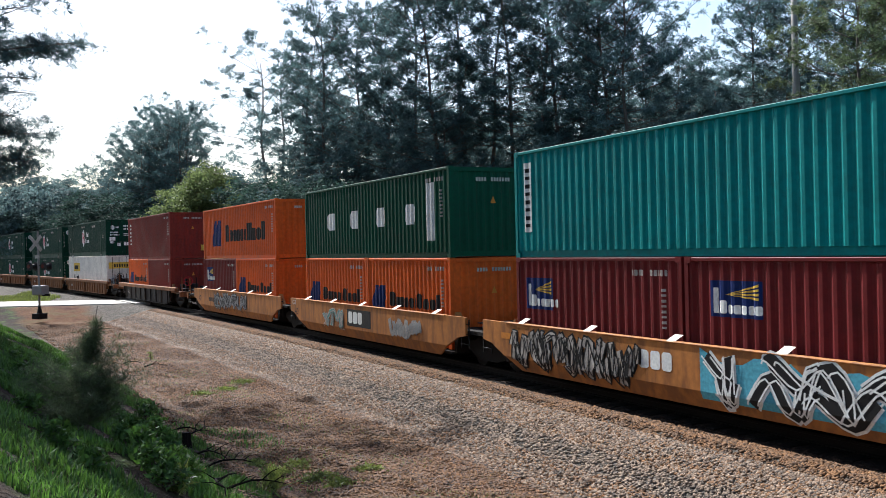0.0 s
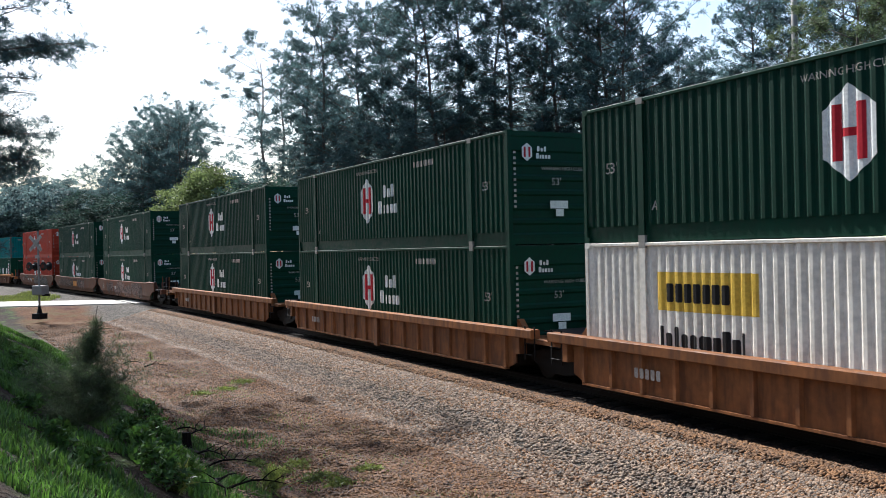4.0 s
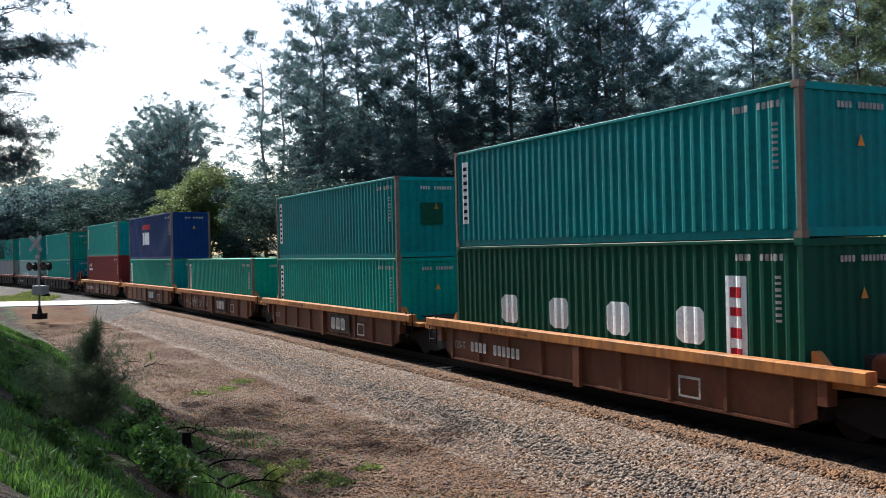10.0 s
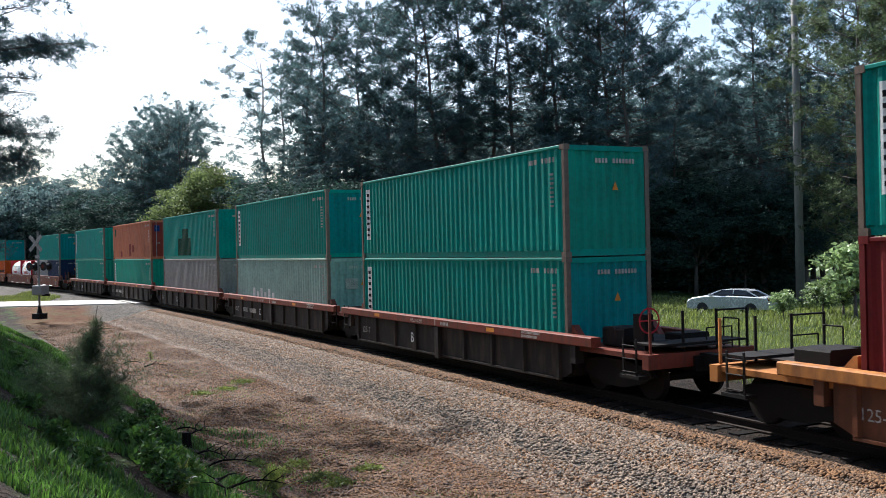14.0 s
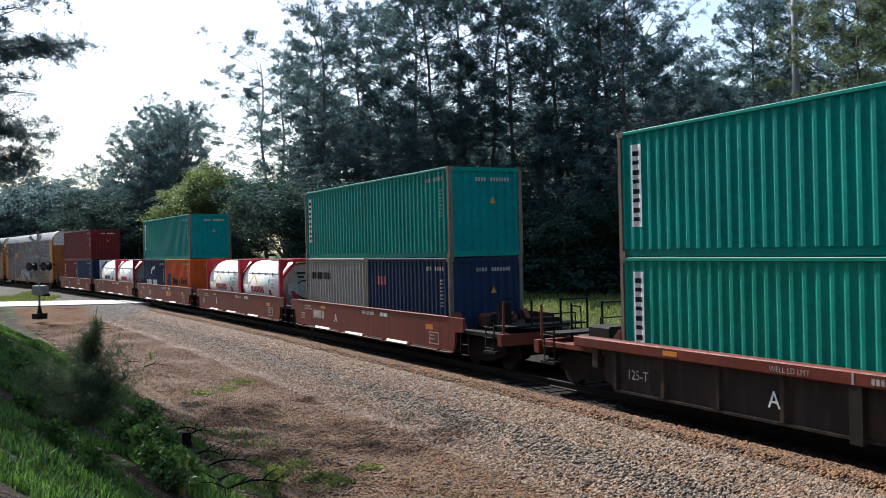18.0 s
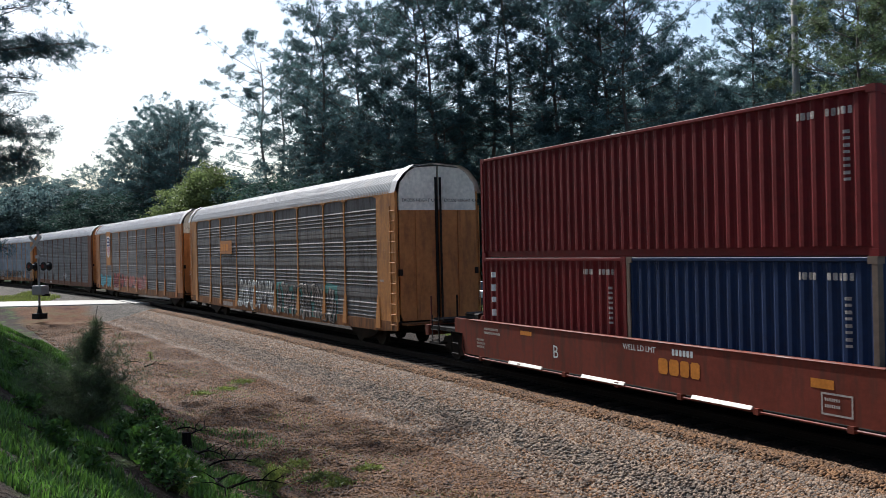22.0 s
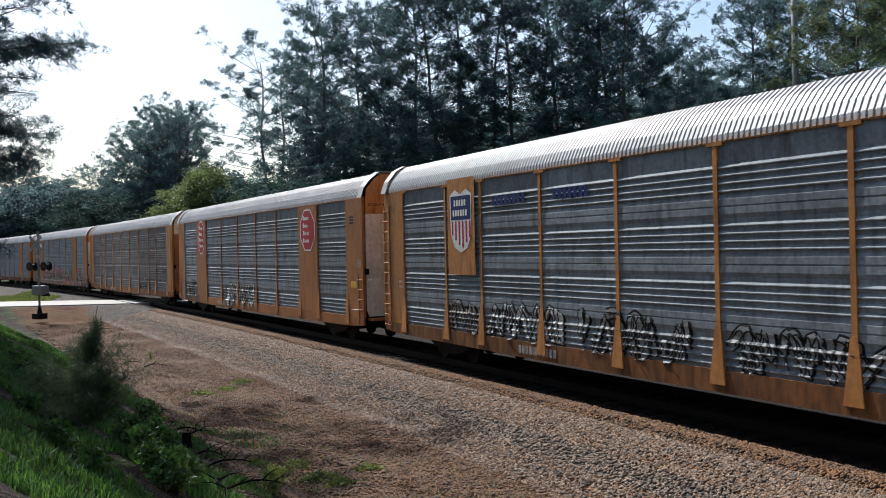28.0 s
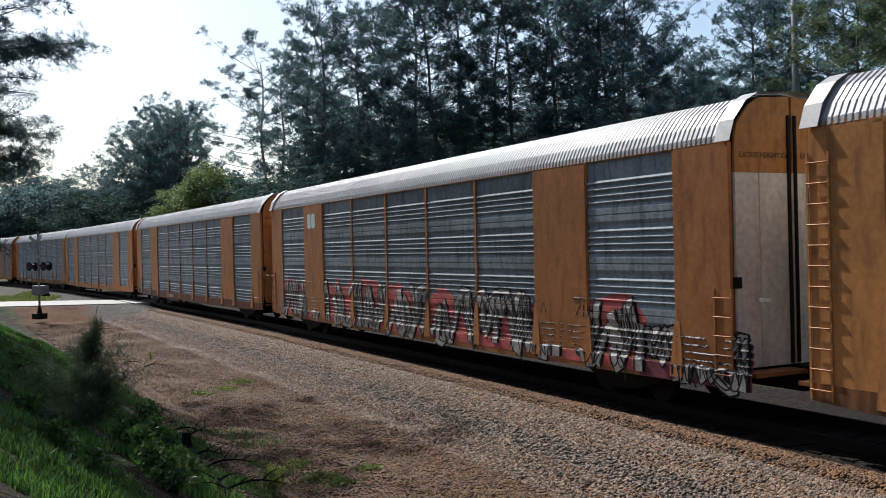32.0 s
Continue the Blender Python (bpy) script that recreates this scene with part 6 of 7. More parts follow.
# the street behind the track
SD = Vector((-0.78, 0.63, 0)).normalized()
SNv = Vector((SD.y, -SD.x, 0))
S0 = Vector((15.6, 51.3, 0))
strip("road", [tuple((S0 + SD * k + SNv * -3.2).xy) for k in (-140, -40, 0, 30)], [tuple((S0 + SD * k + SNv * 3.4).xy) for k in (-140, -40, 0, 30)], -0.66, ASPHALT, "grey street running behind the track", "road")

# rails and sleepers
rail_prof = [(-0.07, -0.17), (0.07, -0.17), (0.07, -0.155), (0.012, -0.14), (0.012, -0.045), (0.036, -0.035), (0.036, -0.004), (0.03, 0.0), (-0.03, 0.0), (-0.036, -0.004), (-0.036, -0.035), (-0.012, -0.045), (-0.012, -0.14), (-0.07, -0.155)]
rail_s = np.concatenate([np.arange(-880, -160, 40), np.arange(-160, 60, 4), np.arange(60, 700, 40)])
for sg in (-0.7535, 0.7535):
    rings = []
    for s_ in rail_s:
        rings.append([(*P(s_, sg + q[0]), q[1]) for q in rail_prof])
    tagged(new("rail", MB().rings(rings).mesh("rail", RAILM)), "worn steel rail on wooden sleepers", "rail", "rails of the track", "structure")
tie_me = MB().box(-0.115, 0.115, -1.3, 1.3, -0.36, -0.172).mesh("sleeper", TIEM)
bed = tagged(new("track_bed"), "row of dark wooden sleepers under the rails", "sleepers", kind="structure")
for i in range(150):
    s_ = -66 + i * 0.6
    if -47.2 < s_ < -40.3:
        continue
    o = new("sleeper", tie_me)
    o.parent = bed
    o.matrix_basis = on_track(s_ + random.uniform(-0.02, 0.02))

# ballast stones
def joined(name, V, F, material):
    """One mesh out of arrays of vertices and triangles."""
    m = bpy.data.meshes.new(name)
    V, F = np.asarray(V, np.float32), np.asarray(F, np.int32)
    k = F.shape[1]
    m.vertices.add(len(V))
    m.vertices.foreach_set("co", V.reshape(-1))
    m.loops.add(F.size)
    m.loops.foreach_set("vertex_index", F.reshape(-1))
    m.polygons.add(len(F))
    m.polygons.foreach_set("loop_start", np.arange(0, F.size, k, dtype=np.int32))
    m.polygons.foreach_set("loop_total", np.full(len(F), k, dtype=np.int32))
    m.materials.append(material)
    m.update(calc_edges=True)
    m.validate()
    return m


def stones(n, s0, s1, l0, l1, r0, r1, seed, bias=1.15):
    r = np.random.default_rng(seed)
    s_ = s1 - (s1 - s0) * r.random(n) ** 1.35
    l_ = l0 + (l1 - l0) * r.random(n) ** bias
    x, y, _ = line(s_, l_)
    z = ground_z(s_, l_) + bumps(s_, l_)
    octa = np.array([(1, 0, 0), (-1, 0, 0), (0, 1, 0), (0, -1, 0), (0, 0, 1), (0, 0, -1)], float)
    tri = np.array([(0, 2, 4), (2, 1, 4), (1, 3, 4), (3, 0, 4), (2, 0, 5), (1, 2, 5), (3, 1, 5), (0, 3, 5)])
    rad = r.uniform(r0, r1, n)[:, None, None] * r.uniform(0.6, 1.3, (n, 6, 1)) * np.array([1.15, 1.0, 0.75])
    ang = r.random(n) * 6.28
    tilt = r.uniform(-0.6, 0.6, n)
    v = octa[None] * rad
    ca, sa, ct, st = np.cos(ang), np.sin(ang), np.cos(tilt), np.sin(tilt)
    vx, vy, vz = v[..., 0], v[..., 1] * ct[:, None] - v[..., 2] * st[:, None], v[..., 1] * st[:, None] + v[..., 2] * ct[:, None]
    V = np.stack([vx * ca[:, None] - vy * sa[:, None] + x[:, None], vx * sa[:, None] + vy * ca[:, None] + y[:, None], vz + z[:, None] + 0.012], -1)
    F = tri[None] + (np.arange(n) * 6)[:, None, None]
    return V.reshape(-1, 3), F.reshape(-1, 3)


for n_, l0_, l1_, r0_, r1_, sd_, bi_, m_, lab in [(54000, 2.1, 4.9, 0.024, 0.052, 11, 1.4, STONE, "loose grey ballast stones on the track shoulder"), (40000, 1.45, 3.1, 0.022, 0.048, 12, 1.6, RUSTSTONE, "rusty brown ballast stones along the sleeper ends"), (105000, 3.8, 9.4, 0.014, 0.042, 13, 1.1, DIRTSTONE, "small brown stones scattered over the dirt")]:
    V_, F_ = stones(n_, -36, 20, l0_, l1_, r0_, r1_, sd_, bi_)
    tagged(new("ballast", joined("ballast", V_, F_, m_)), lab, "ballast", kind="stuff")


def straw(n, seed):
    """Needles lying flat on the dirt."""
    r = np.random.default_rng(seed)
    s_, l_ = 20 - 46 * r.random(n) ** 1.4, r.uniform(4.6, 10.5, n)
    x, y, _ = line(s_, l_)
    z = ground_z(s_, l_) + bumps(s_, l_) + 0.012 + r.uniform(0, 0.02, n)
    a, h = r.uniform(0, 6.28, n), r.uniform(0.05, 0.14, n)
    dx, dy, w = np.cos(a) * h, np.sin(a) * h, 0.006
    ux, uy = -np.sin(a) * w, np.cos(a) * w
    V = np.stack([np.stack([x + dx + ux, y + dy + uy, z], -1), np.stack([x + dx - ux, y + dy - uy, z], -1), np.stack([x - dx - ux, y - dy - uy, z + 0.02], -1), np.stack([x - dx + ux, y - dy + uy, z + 0.02], -1)], 1)
    return V.reshape(-1, 3), np.arange(n * 4).reshape(n, 4)


V_, F_ = straw(26000, 6)
tagged(new("pine_straw", joined("pine_straw", V_, F_, STRAWM)), "fallen brown pine straw strewn over the dirt", "litter", kind="stuff")

# ---- trees ----


def needles(C, n, size, seed, up=0.35, spread=0.55, w=0.12):
    """n slim leaves round each centre of C."""
    r = np.random.default_rng(seed)
    m = len(C) * n
    c = np.repeat(C, n, 0) + r.normal(0, spread, (m, 3)) * np.array([1, 1, 0.55])
    d = r.normal(0, 1, (m, 3))
    d[:, 2] = d[:, 2] * 0.6 + up
    d /= np.linalg.norm(d, axis=1)[:, None]
    sd = np.cross(d, r.normal(0, 1, (m, 3)))
    sd /= np.linalg.norm(sd, axis=1)[:, None] + 1e-9
    ln = size * r.uniform(0.6, 1.4, m)[:, None]
    a = c + sd * ln * w
    b = c - sd * ln * w
    t = c + d * ln
    t2 = c - d * ln * 0.5
    V = np.stack([a, t, b, t2], 1).reshape(-1, 3)
    F = np.arange(m * 4).reshape(m, 4)
    return V, F


def pompoms(C, n, size, seed, up=0.25, w=0.076):
    """n slim sprays that stand out from each centre of C, as pine needles do round a twig's end."""
    r = np.random.default_rng(seed)
    m = len(C) * n
    c = np.repeat(C, n, 0)
    d = r.normal(0, 1, (m, 3))
    d[:, 2] = d[:, 2] * 0.8 + up
    d /= np.linalg.norm(d, axis=1)[:, None]
    sd = np.cross(d, r.normal(0, 1, (m, 3)))
    sd /= np.linalg.norm(sd, axis=1)[:, None] + 1e-9
    ln = np.repeat(size * r.uniform(0.7, 1.3, len(C)), n)[:, None] * r.uniform(0.75, 1.15, m)[:, None]
    mid = c + d * ln * 0.55
    V = np.stack([c + d * ln * 0.05, mid + sd * ln * w, c + d * ln, mid - sd * ln * w], 1).reshape(-1, 3)
    return V, np.arange(m * 4).reshape(m, 4)


def pine_meshes(h, seed, crown=0.45, reach=3.2, clumps=4, per=20, lean=0.0, size=0.3, limbs=46, mat_=None, sparse=1.0, tufts=8):
    """Trunk with limbs, and crown, of a tall loblolly-like pine."""
    r = np.random.default_rng(seed)
    tr = MB()
    n = 9
    pts = [(lean * (k / 10) ** 2 * h * 0.1 + 0.12 * math.sin(k * 1.7 + seed), 0.12 * math.cos(k * 1.3 + seed), h * k / 10) for k in range(11)]
    r0 = h * 0.0085
    rings = [[(p[0] + math.cos(2 * math.pi * i / n) * rr, p[1] + math.sin(2 * math.pi * i / n) * rr, p[2] - (0.6 if k == 0 else 0)) for i in range(n)] for k, p in enumerate(pts) for rr in [r0 * (1.25 if k == 0 else 1) * (1 - 0.09 * k) + 0.015]]
    tr.rings(rings)
    C = []
    for i in range(limbs):
        f = crown + (0.97 - crown) * (i + r.random()) / limbs
        k = min(int(f * 10), 9)
        p0 = Vector(pts[k]).lerp(Vector(pts[k + 1]), f * 10 - k)
        az = i * 2.4 + r.uniform(-0.5, 0.5)
        q = (f - crown) / (1 - crown)
        ln = reach * (0.45 + 0.72 * math.sin((0.2 + 0.64 * q) * math.pi)) * r.uniform(0.55, 1.2)
        rise = (-0.1 + 0.75 * q) * r.uniform(0.5, 1.3)
        d = Vector((math.cos(az), math.sin(az), rise)).normalized()
        p1 = p0 + d * ln * 0.55 + Vector((0, 0, 0.05 * ln))
        p2 = p0 + d * ln + Vector((0, 0, 0.22 * ln))
        rb = max(0.035, r0 * 0.26 * (1 - q * 0.7))
        tr.cyl(p0, p1, rb, 5, rb * 0.65)
        tr.cyl(p1, p2, rb * 0.65, 5, 0.012)
        for j in range(clumps):          # rounded pads of needle tufts along the limb's outer part, and a twig to each
            g = 1.02 if j == 0 else r.uniform(0.4, 1.0)
            cpt = p0.lerp(p1, g * 2) if g < 0.5 else p1.lerp(p2, (g - 0.5) * 2)
            pr = r.uniform(0.3, 0.62) * (0.75 + 0.25 * reach / 4)
            side = Vector((-d.y, d.x, 0)) * r.normal(0, 0.28 * ln * (1.15 - g))
            cc = cpt + side + Vector((0, 0, abs(r.normal(0.12, 0.14))))
            if j:
                tr.cyl(cpt - d * 0.3, cc, 0.022, 4, 0.008)
            n_ = int(tufts * r.uniform(0.6, 1.4))
            C += [(cc.x + r.normal(0, pr * 0.62), cc.y + r.normal(0, pr * 0.62), cc.z + r.normal(0, pr * 0.36)) for _ in range(n_)]
    C = np.array(C)
    V, F = pompoms(C, int(per * sparse), size, seed + 7)
    return tr.mesh("trunk", BARK, True), joined("crown", V, F, mat_ or NEEDLE)


def broad_meshes(h, seed, wide, mat_, clumps=150, per=60, size=0.2, base=0.12):
    """A broad-leaved tree or shrub: forked trunk and a lumpy crown of many leaves."""
    r = np.random.default_rng(seed)
    tr = MB()
    C = []
    lobes = [(r.uniform(-0.6, 0.6) * wide, r.uniform(-0.6, 0.6) * wide, h * r.uniform(base + 0.25, 0.86), r.uniform(0.28, 0.5) * wide) for _ in range(12)]
    tr.cyl((0, 0, -0.4), (0.1, 0.05, h * 0.45), h * 0.016 + 0.03, 8, h * 0.009 + 0.02)
    for lx, ly, lz, lr in lobes:
        tr.cyl((0.08, 0.04, h * 0.3), (lx, ly, lz), h * 0.006 + 0.012, 5, 0.01)
    for i in range(clumps):
        lx, ly, lz, lr = lobes[i % len(lobes)]
        d = r.normal(0, 1, 3)
        d /= np.linalg.norm(d)
        q = lr * r.uniform(0.6, 1.08)
        C.append((lx + d[0] * q, ly + d[1] * q, max(0.15, lz + d[2] * q * 0.85)))
    V, F = needles(np.array(C), per, size, seed + 3, up=0.1, spread=0.14 * wide ** 0.5, w=0.38)
    return tr.mesh("trunk", BARK, True), joined("crown", V, F, mat_)


def tree(name, meshes, m, label, category="tree", group=""):
    t = thing(name, m, label, category, group)
    for nm, me_ in zip(("trunk", "crown"), meshes):
        o = new(nm, me_)
        o.parent = t
    return t


F_PX, CX, CY, ROLL = 1674.94, 784.0, 441.0, 0.022834


def bearing(px, depth):
    return (px - CX) / F_PX * depth


def tall(px, py, depth):
    """Height over the rail of what shows at px, py at that depth."""
    return EYE[2] + ((CY - py) - (px - CX) * ROLL) / F_PX * depth


PINES = [(22.0, pine_meshes(22, 1, 0.36, 4.4, lean=0.6)), (24.0, pine_meshes(24, 2, 0.46, 3.8, limbs=40, lean=-0.5)), (20.0, pine_meshes(20, 3, 0.3, 4.4)), (23.0, pine_meshes(23, 4, 0.25, 3.8, limbs=60, lean=0.8)), (21.0, pine_meshes(21, 5, 0.12, 4.2, limbs=64))]
SPARSE = (20.0, pine_meshes(20, 6, 0.35, 4.4, clumps=3, limbs=26))
LIGHTPINE = (19.0, pine_meshes(19, 8, 0.12, 3.8, clumps=5, limbs=64, mat_=NEEDLELT, size=0.28, per=15))
BROAD = (9.0, broad_meshes(9, 21, 3.8, LEAF, 300, 70, 0.13))
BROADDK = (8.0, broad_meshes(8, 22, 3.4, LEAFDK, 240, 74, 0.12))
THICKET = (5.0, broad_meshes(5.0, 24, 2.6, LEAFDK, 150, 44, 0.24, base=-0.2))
FARBROAD = (8.0, broad_meshes(8, 26, 3.4, HAZELEAF, 170, 60, 0.17))
SHRUB = (3.0, broad_meshes(3.0, 23, 1.3, LEAFPALE, 60, 34, 0.13))
trnd = random.Random(17)


def stand(kind, px, depth, top, name="pine_tree", label="tall pine with a dark needle crown", z=-0.7, group="trees beyond the track", wide=1.0, category="pine tree"):
    h0, meshes = kind
    x = bearing(px, depth)
    h = tall(px, top, depth) - z
    k = h / h0
    m = pose(x, depth, z, 0, 0, trnd.uniform(0, 360)) @ Matrix.Diagonal((k * wide, k * wide, k, 1))
    return tree(name, meshes, m, label, category, group)


# the high wall of pines behind the street, front row
for px, dep, top in [(532, 93, 88), (578, 90, 22), (640, 90, 58), (702, 84, 8), (742, 83, -40), (786, 82, -55), (830, 80, -70), (872, 78, -45), (915, 80, -80), (958, 77, -60), (1000, 76, -90), (1042, 75, -70), (1088, 74, -95), (1112, 72, -60), (1150, 73, 50), (1190, 72, 105)]:
    stand(PINES[trnd.randrange(4)], px, dep + trnd.uniform(-3, 3), top)
# behind them
for px, dep, top in [(600, 115, 150), (690, 110, 215), (770, 108, 235), (850, 104, 225), (940, 104, 205), (1030, 100, 100), (1120, 98, 110), (1215, 100, 150), (1270, 96, 140)]:
    stand(PINES[trnd.randrange(5)], px, dep, top)
for i in range(26):
    px = 560 + i * 31 + trnd.uniform(-12, 12)
    stand(PINES[4], px, trnd.uniform(96, 124) - (px - 400) * 0.02, trnd.uniform(190, 260), wide=1.3, label="pine deep in the dark wood")
# lower growth that closes the wood
for px in range(520, 1400, 46):
    stand(PINES[4], px + trnd.uniform(-14, 14), trnd.uniform(82, 92) - (px - 420) * 0.012, trnd.uniform(210, 300), wide=1.25, label="younger pine in the shade of the wood")
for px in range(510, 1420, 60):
    stand(BROADDK, px, trnd.uniform(76, 82) - (px - 420) * 0.012, trnd.uniform(300, 360), "leafy_tree", "broad-leaved undergrowth under the pines, colour darkened for shade", wide=1.3, category="tree")
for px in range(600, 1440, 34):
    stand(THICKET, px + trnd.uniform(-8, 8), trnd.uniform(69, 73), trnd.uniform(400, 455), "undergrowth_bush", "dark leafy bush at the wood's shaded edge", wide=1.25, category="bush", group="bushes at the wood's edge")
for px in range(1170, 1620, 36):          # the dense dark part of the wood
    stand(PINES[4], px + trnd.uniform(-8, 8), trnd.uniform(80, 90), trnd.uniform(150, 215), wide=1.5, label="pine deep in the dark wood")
    stand(BROADDK, px + 16, trnd.uniform(76, 80), trnd.uniform(250, 330), "leafy_tree", "broad-leaved undergrowth under the pines, colour darkened for shade", wide=1.2, category="tree")
# right-hand pines
for kind, px, dep, top in [(PINES[3], 1350, 70, -25), (PINES[1], 1388, 72, -10), (LIGHTPINE, 1528, 55, -80), (LIGHTPINE, 1610, 54, -110), (PINES[4], 1420, 70, -40), (PINES[2], 1600, 60, -60), (PINES[4], 1500, 74, -40), (PINES[0], 1660, 58, -80)]:
    stand(kind, px, dep, top, label="pine with long green boughs" if kind is LIGHTPINE else "tall pine with a dark needle crown")
# left: far wood and the lit broad-leaved tree
for px, dep, top in [(228, 124, 274), (260, 120, 238), (292, 118, 204), (322, 114, 196), (346, 116, 218), (192, 132, 305)]:
    stand(PINES[trnd.choice((0, 2, 3, 4))], px, dep, top, wide=1.0)
for px in range(235, 350, 20):
    stand(PINES[trnd.choice((2, 4))], px, trnd.uniform(118, 126), trnd.uniform(212, 250) + abs(px - 315) * 0.5, wide=1.0, label="rounded pine at the wood's edge")
stand(SPARSE, 470, 100, 112, wide=1.2, label="thin pine with open flat boughs")
stand(SPARSE, 505, 104, 130, wide=1.2, label="thin pine with open flat boughs")
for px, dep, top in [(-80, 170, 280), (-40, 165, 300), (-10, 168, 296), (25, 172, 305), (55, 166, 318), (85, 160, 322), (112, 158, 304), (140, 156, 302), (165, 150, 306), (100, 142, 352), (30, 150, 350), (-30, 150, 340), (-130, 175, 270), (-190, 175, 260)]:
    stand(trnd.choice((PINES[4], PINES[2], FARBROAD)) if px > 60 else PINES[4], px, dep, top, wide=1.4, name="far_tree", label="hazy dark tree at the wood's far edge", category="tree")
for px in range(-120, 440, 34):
    stand(FARBROAD, px + trnd.uniform(-10, 10), trnd.uniform(134, 142), (318 if px < 225 else 278) + trnd.uniform(-10, 26), "far_tree", "dense far tree with haze in its leaf colour", category="tree")
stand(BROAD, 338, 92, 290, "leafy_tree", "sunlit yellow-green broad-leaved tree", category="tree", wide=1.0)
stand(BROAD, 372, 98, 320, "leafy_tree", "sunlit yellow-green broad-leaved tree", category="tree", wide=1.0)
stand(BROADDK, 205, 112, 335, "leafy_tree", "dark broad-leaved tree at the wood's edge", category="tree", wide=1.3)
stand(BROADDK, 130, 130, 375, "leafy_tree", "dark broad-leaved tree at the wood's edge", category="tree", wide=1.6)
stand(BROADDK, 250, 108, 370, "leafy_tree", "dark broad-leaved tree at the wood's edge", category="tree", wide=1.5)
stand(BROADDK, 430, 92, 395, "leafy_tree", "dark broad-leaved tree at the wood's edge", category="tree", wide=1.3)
# shrubs by the street
for px, dep, top in [(1512, 44, 412), (1548, 46, 425), (1452, 47, 488), (1385, 46, 512), (1490, 45, 470)]:
    stand(SHRUB, px, dep, top, "shrub", "pale-leaved sunlit roadside shrub", category="shrub", z=-0.75, group="shrubs by the street")


# ---- near pine whose boughs hang into view ----


def near_pine():
    r = np.random.default_rng(31)
    x0, y0, z0 = -13.2, 21.0, 1.2
    tr = MB()
    tr.rings([[(x0 + math.cos(2 * math.pi * i / 10) * rr + 0.02 * k, y0 + math.sin(2 * math.pi * i / 10) * rr, z0 - 0.5 + k * 1.4) for i in range(10)] for k in range(11) for rr in [0.2 - 0.014 * k]])
    C = []

    def bough(px, py, dep, droop=0.0, start=None, n=60, spread=0.3):
        tip = Vector((bearing(px, dep), dep, tall(px, py, dep)))
        a = Vector((x0, y0, tip.z - 0.3 + droop)) if start is None else start
        mid = a.lerp(tip, 0.5) + Vector((0, 0, 0.15))
        tr.cyl(a, mid, 0.045, 6, 0.028)
        tr.cyl(mid, tip, 0.028, 5, 0.008)
        for _ in range(n):
            g = r.uniform(0.25, 1.0) ** 0.8
            p = a.lerp(mid, g * 2) if g < 0.5 else mid.lerp(tip, (g - 0.5) * 2)
            q = p + Vector((r.normal(0, spread), r.normal(0, spread), r.normal(0.0, spread * 0.45)))
            tr.cyl(p, q, 0.008, 4, 0.004)
            C.append(tuple(q))
    bough(158, 76, 19.5, n=100, spread=0.26)
    bough(120, 92, 20.5, n=52)
    bough(60, 12, 19.5, n=28, spread=0.18)
    bough(10, 30, 20.5, n=14)
    bough(62, 140, 20.0, 0.5, n=40, spread=0.22)
    bough(70, 168, 21.0, 0.6, n=32, spread=0.2)
    bough(30, 205, 20.0, 0.3, n=130, spread=0.36)
    bough(70, 238, 20.5, 0.3, n=150, spread=0.34)
    bough(58, 285, 20.0, 0.3, n=150, spread=0.34)
    bough(20, 300, 21.0, 0.2, n=120, spread=0.36)
    bough(-40, 120, 19.0, 0.2, n=40)
    bough(-80, 250, 19.0, 0.2, n=60)
    bough(12, 440, 21.0, 0.9, n=16, spread=0.1)
    for i in range(40):               # the rest of the crown, out of view
        az, z = r.uniform(0.9, 5.4), z0 + r.uniform(3.5, 14)
        d = Vector((math.cos(az), math.sin(az), 0.15)) * r.uniform(1.4, 3.6)
        tr.cyl((x0, y0, z), (x0 + d.x, y0 + d.y, z + d.z), 0.05, 5, 0.01)
        for _ in range(7):
            g = r.uniform(0.35, 1.05)
            C.append((x0 + d.x * g + r.normal(0, 0.3), y0 + d.y * g + r.normal(0, 0.3), z + d.z * g + r.normal(0, 0.2)))
    C = np.repeat(np.array(C), 5, 0) + r.normal(0, 0.1, (len(C) * 5, 3)) * np.array([1, 1, 0.7])
    V, F = pompoms(C, 22, 0.11, 77, up=0.35, w=0.04)
    t = thing("pine_tree", pose(0, 0, 0), "near pine with dark drooping boughs on the bank", "pine tree", "trees on the bank")
    for nm, me_ in (("trunk", tr.mesh("trunk", BARK, True)), ("crown", joined("crown", V, F, NEEDLE))):
        o = new(nm, me_)
        o.parent = t


near_pine()
# more pines on the bank, left of the view, placed to shade it
for x, y, h in [(-17.2, 32.5, 19), (-15.2, 25.2, 18), (-24, 27, 17), (-17, 14, 15), (-14.8, 19.5, 17)]:
    k = h / 24.0
    tree("pine_tree", PINES[1][1], pose(x, y, 1.0, 0, 0, x * 20) @ Matrix.Diagonal((k * 1.25, k * 1.25, k, 1)), "pine on the bank beside the track", "pine tree", "trees on the bank")


# added out of view, crowns above its edge, to shade dirt and bank
TALLPINE = pine_meshes(24, 61, 0.6, 4.2, limbs=40, clumps=3, tufts=7)
for x, y, h in [(-19.2, 39.2, 26), (-18.8, 35.9, 24), (-13.5, 24.8, 17), (-16.9, 29.8, 20)]:
    tree("pine_tree", TALLPINE, pose(x, y, 0.8, 0, 0, x * 33) @ Matrix.Diagonal((h / 23, h / 23, h / 24, 1)), "tall bare-stemmed pine out of view, placed for its shadow", "pine tree", "trees on the bank")


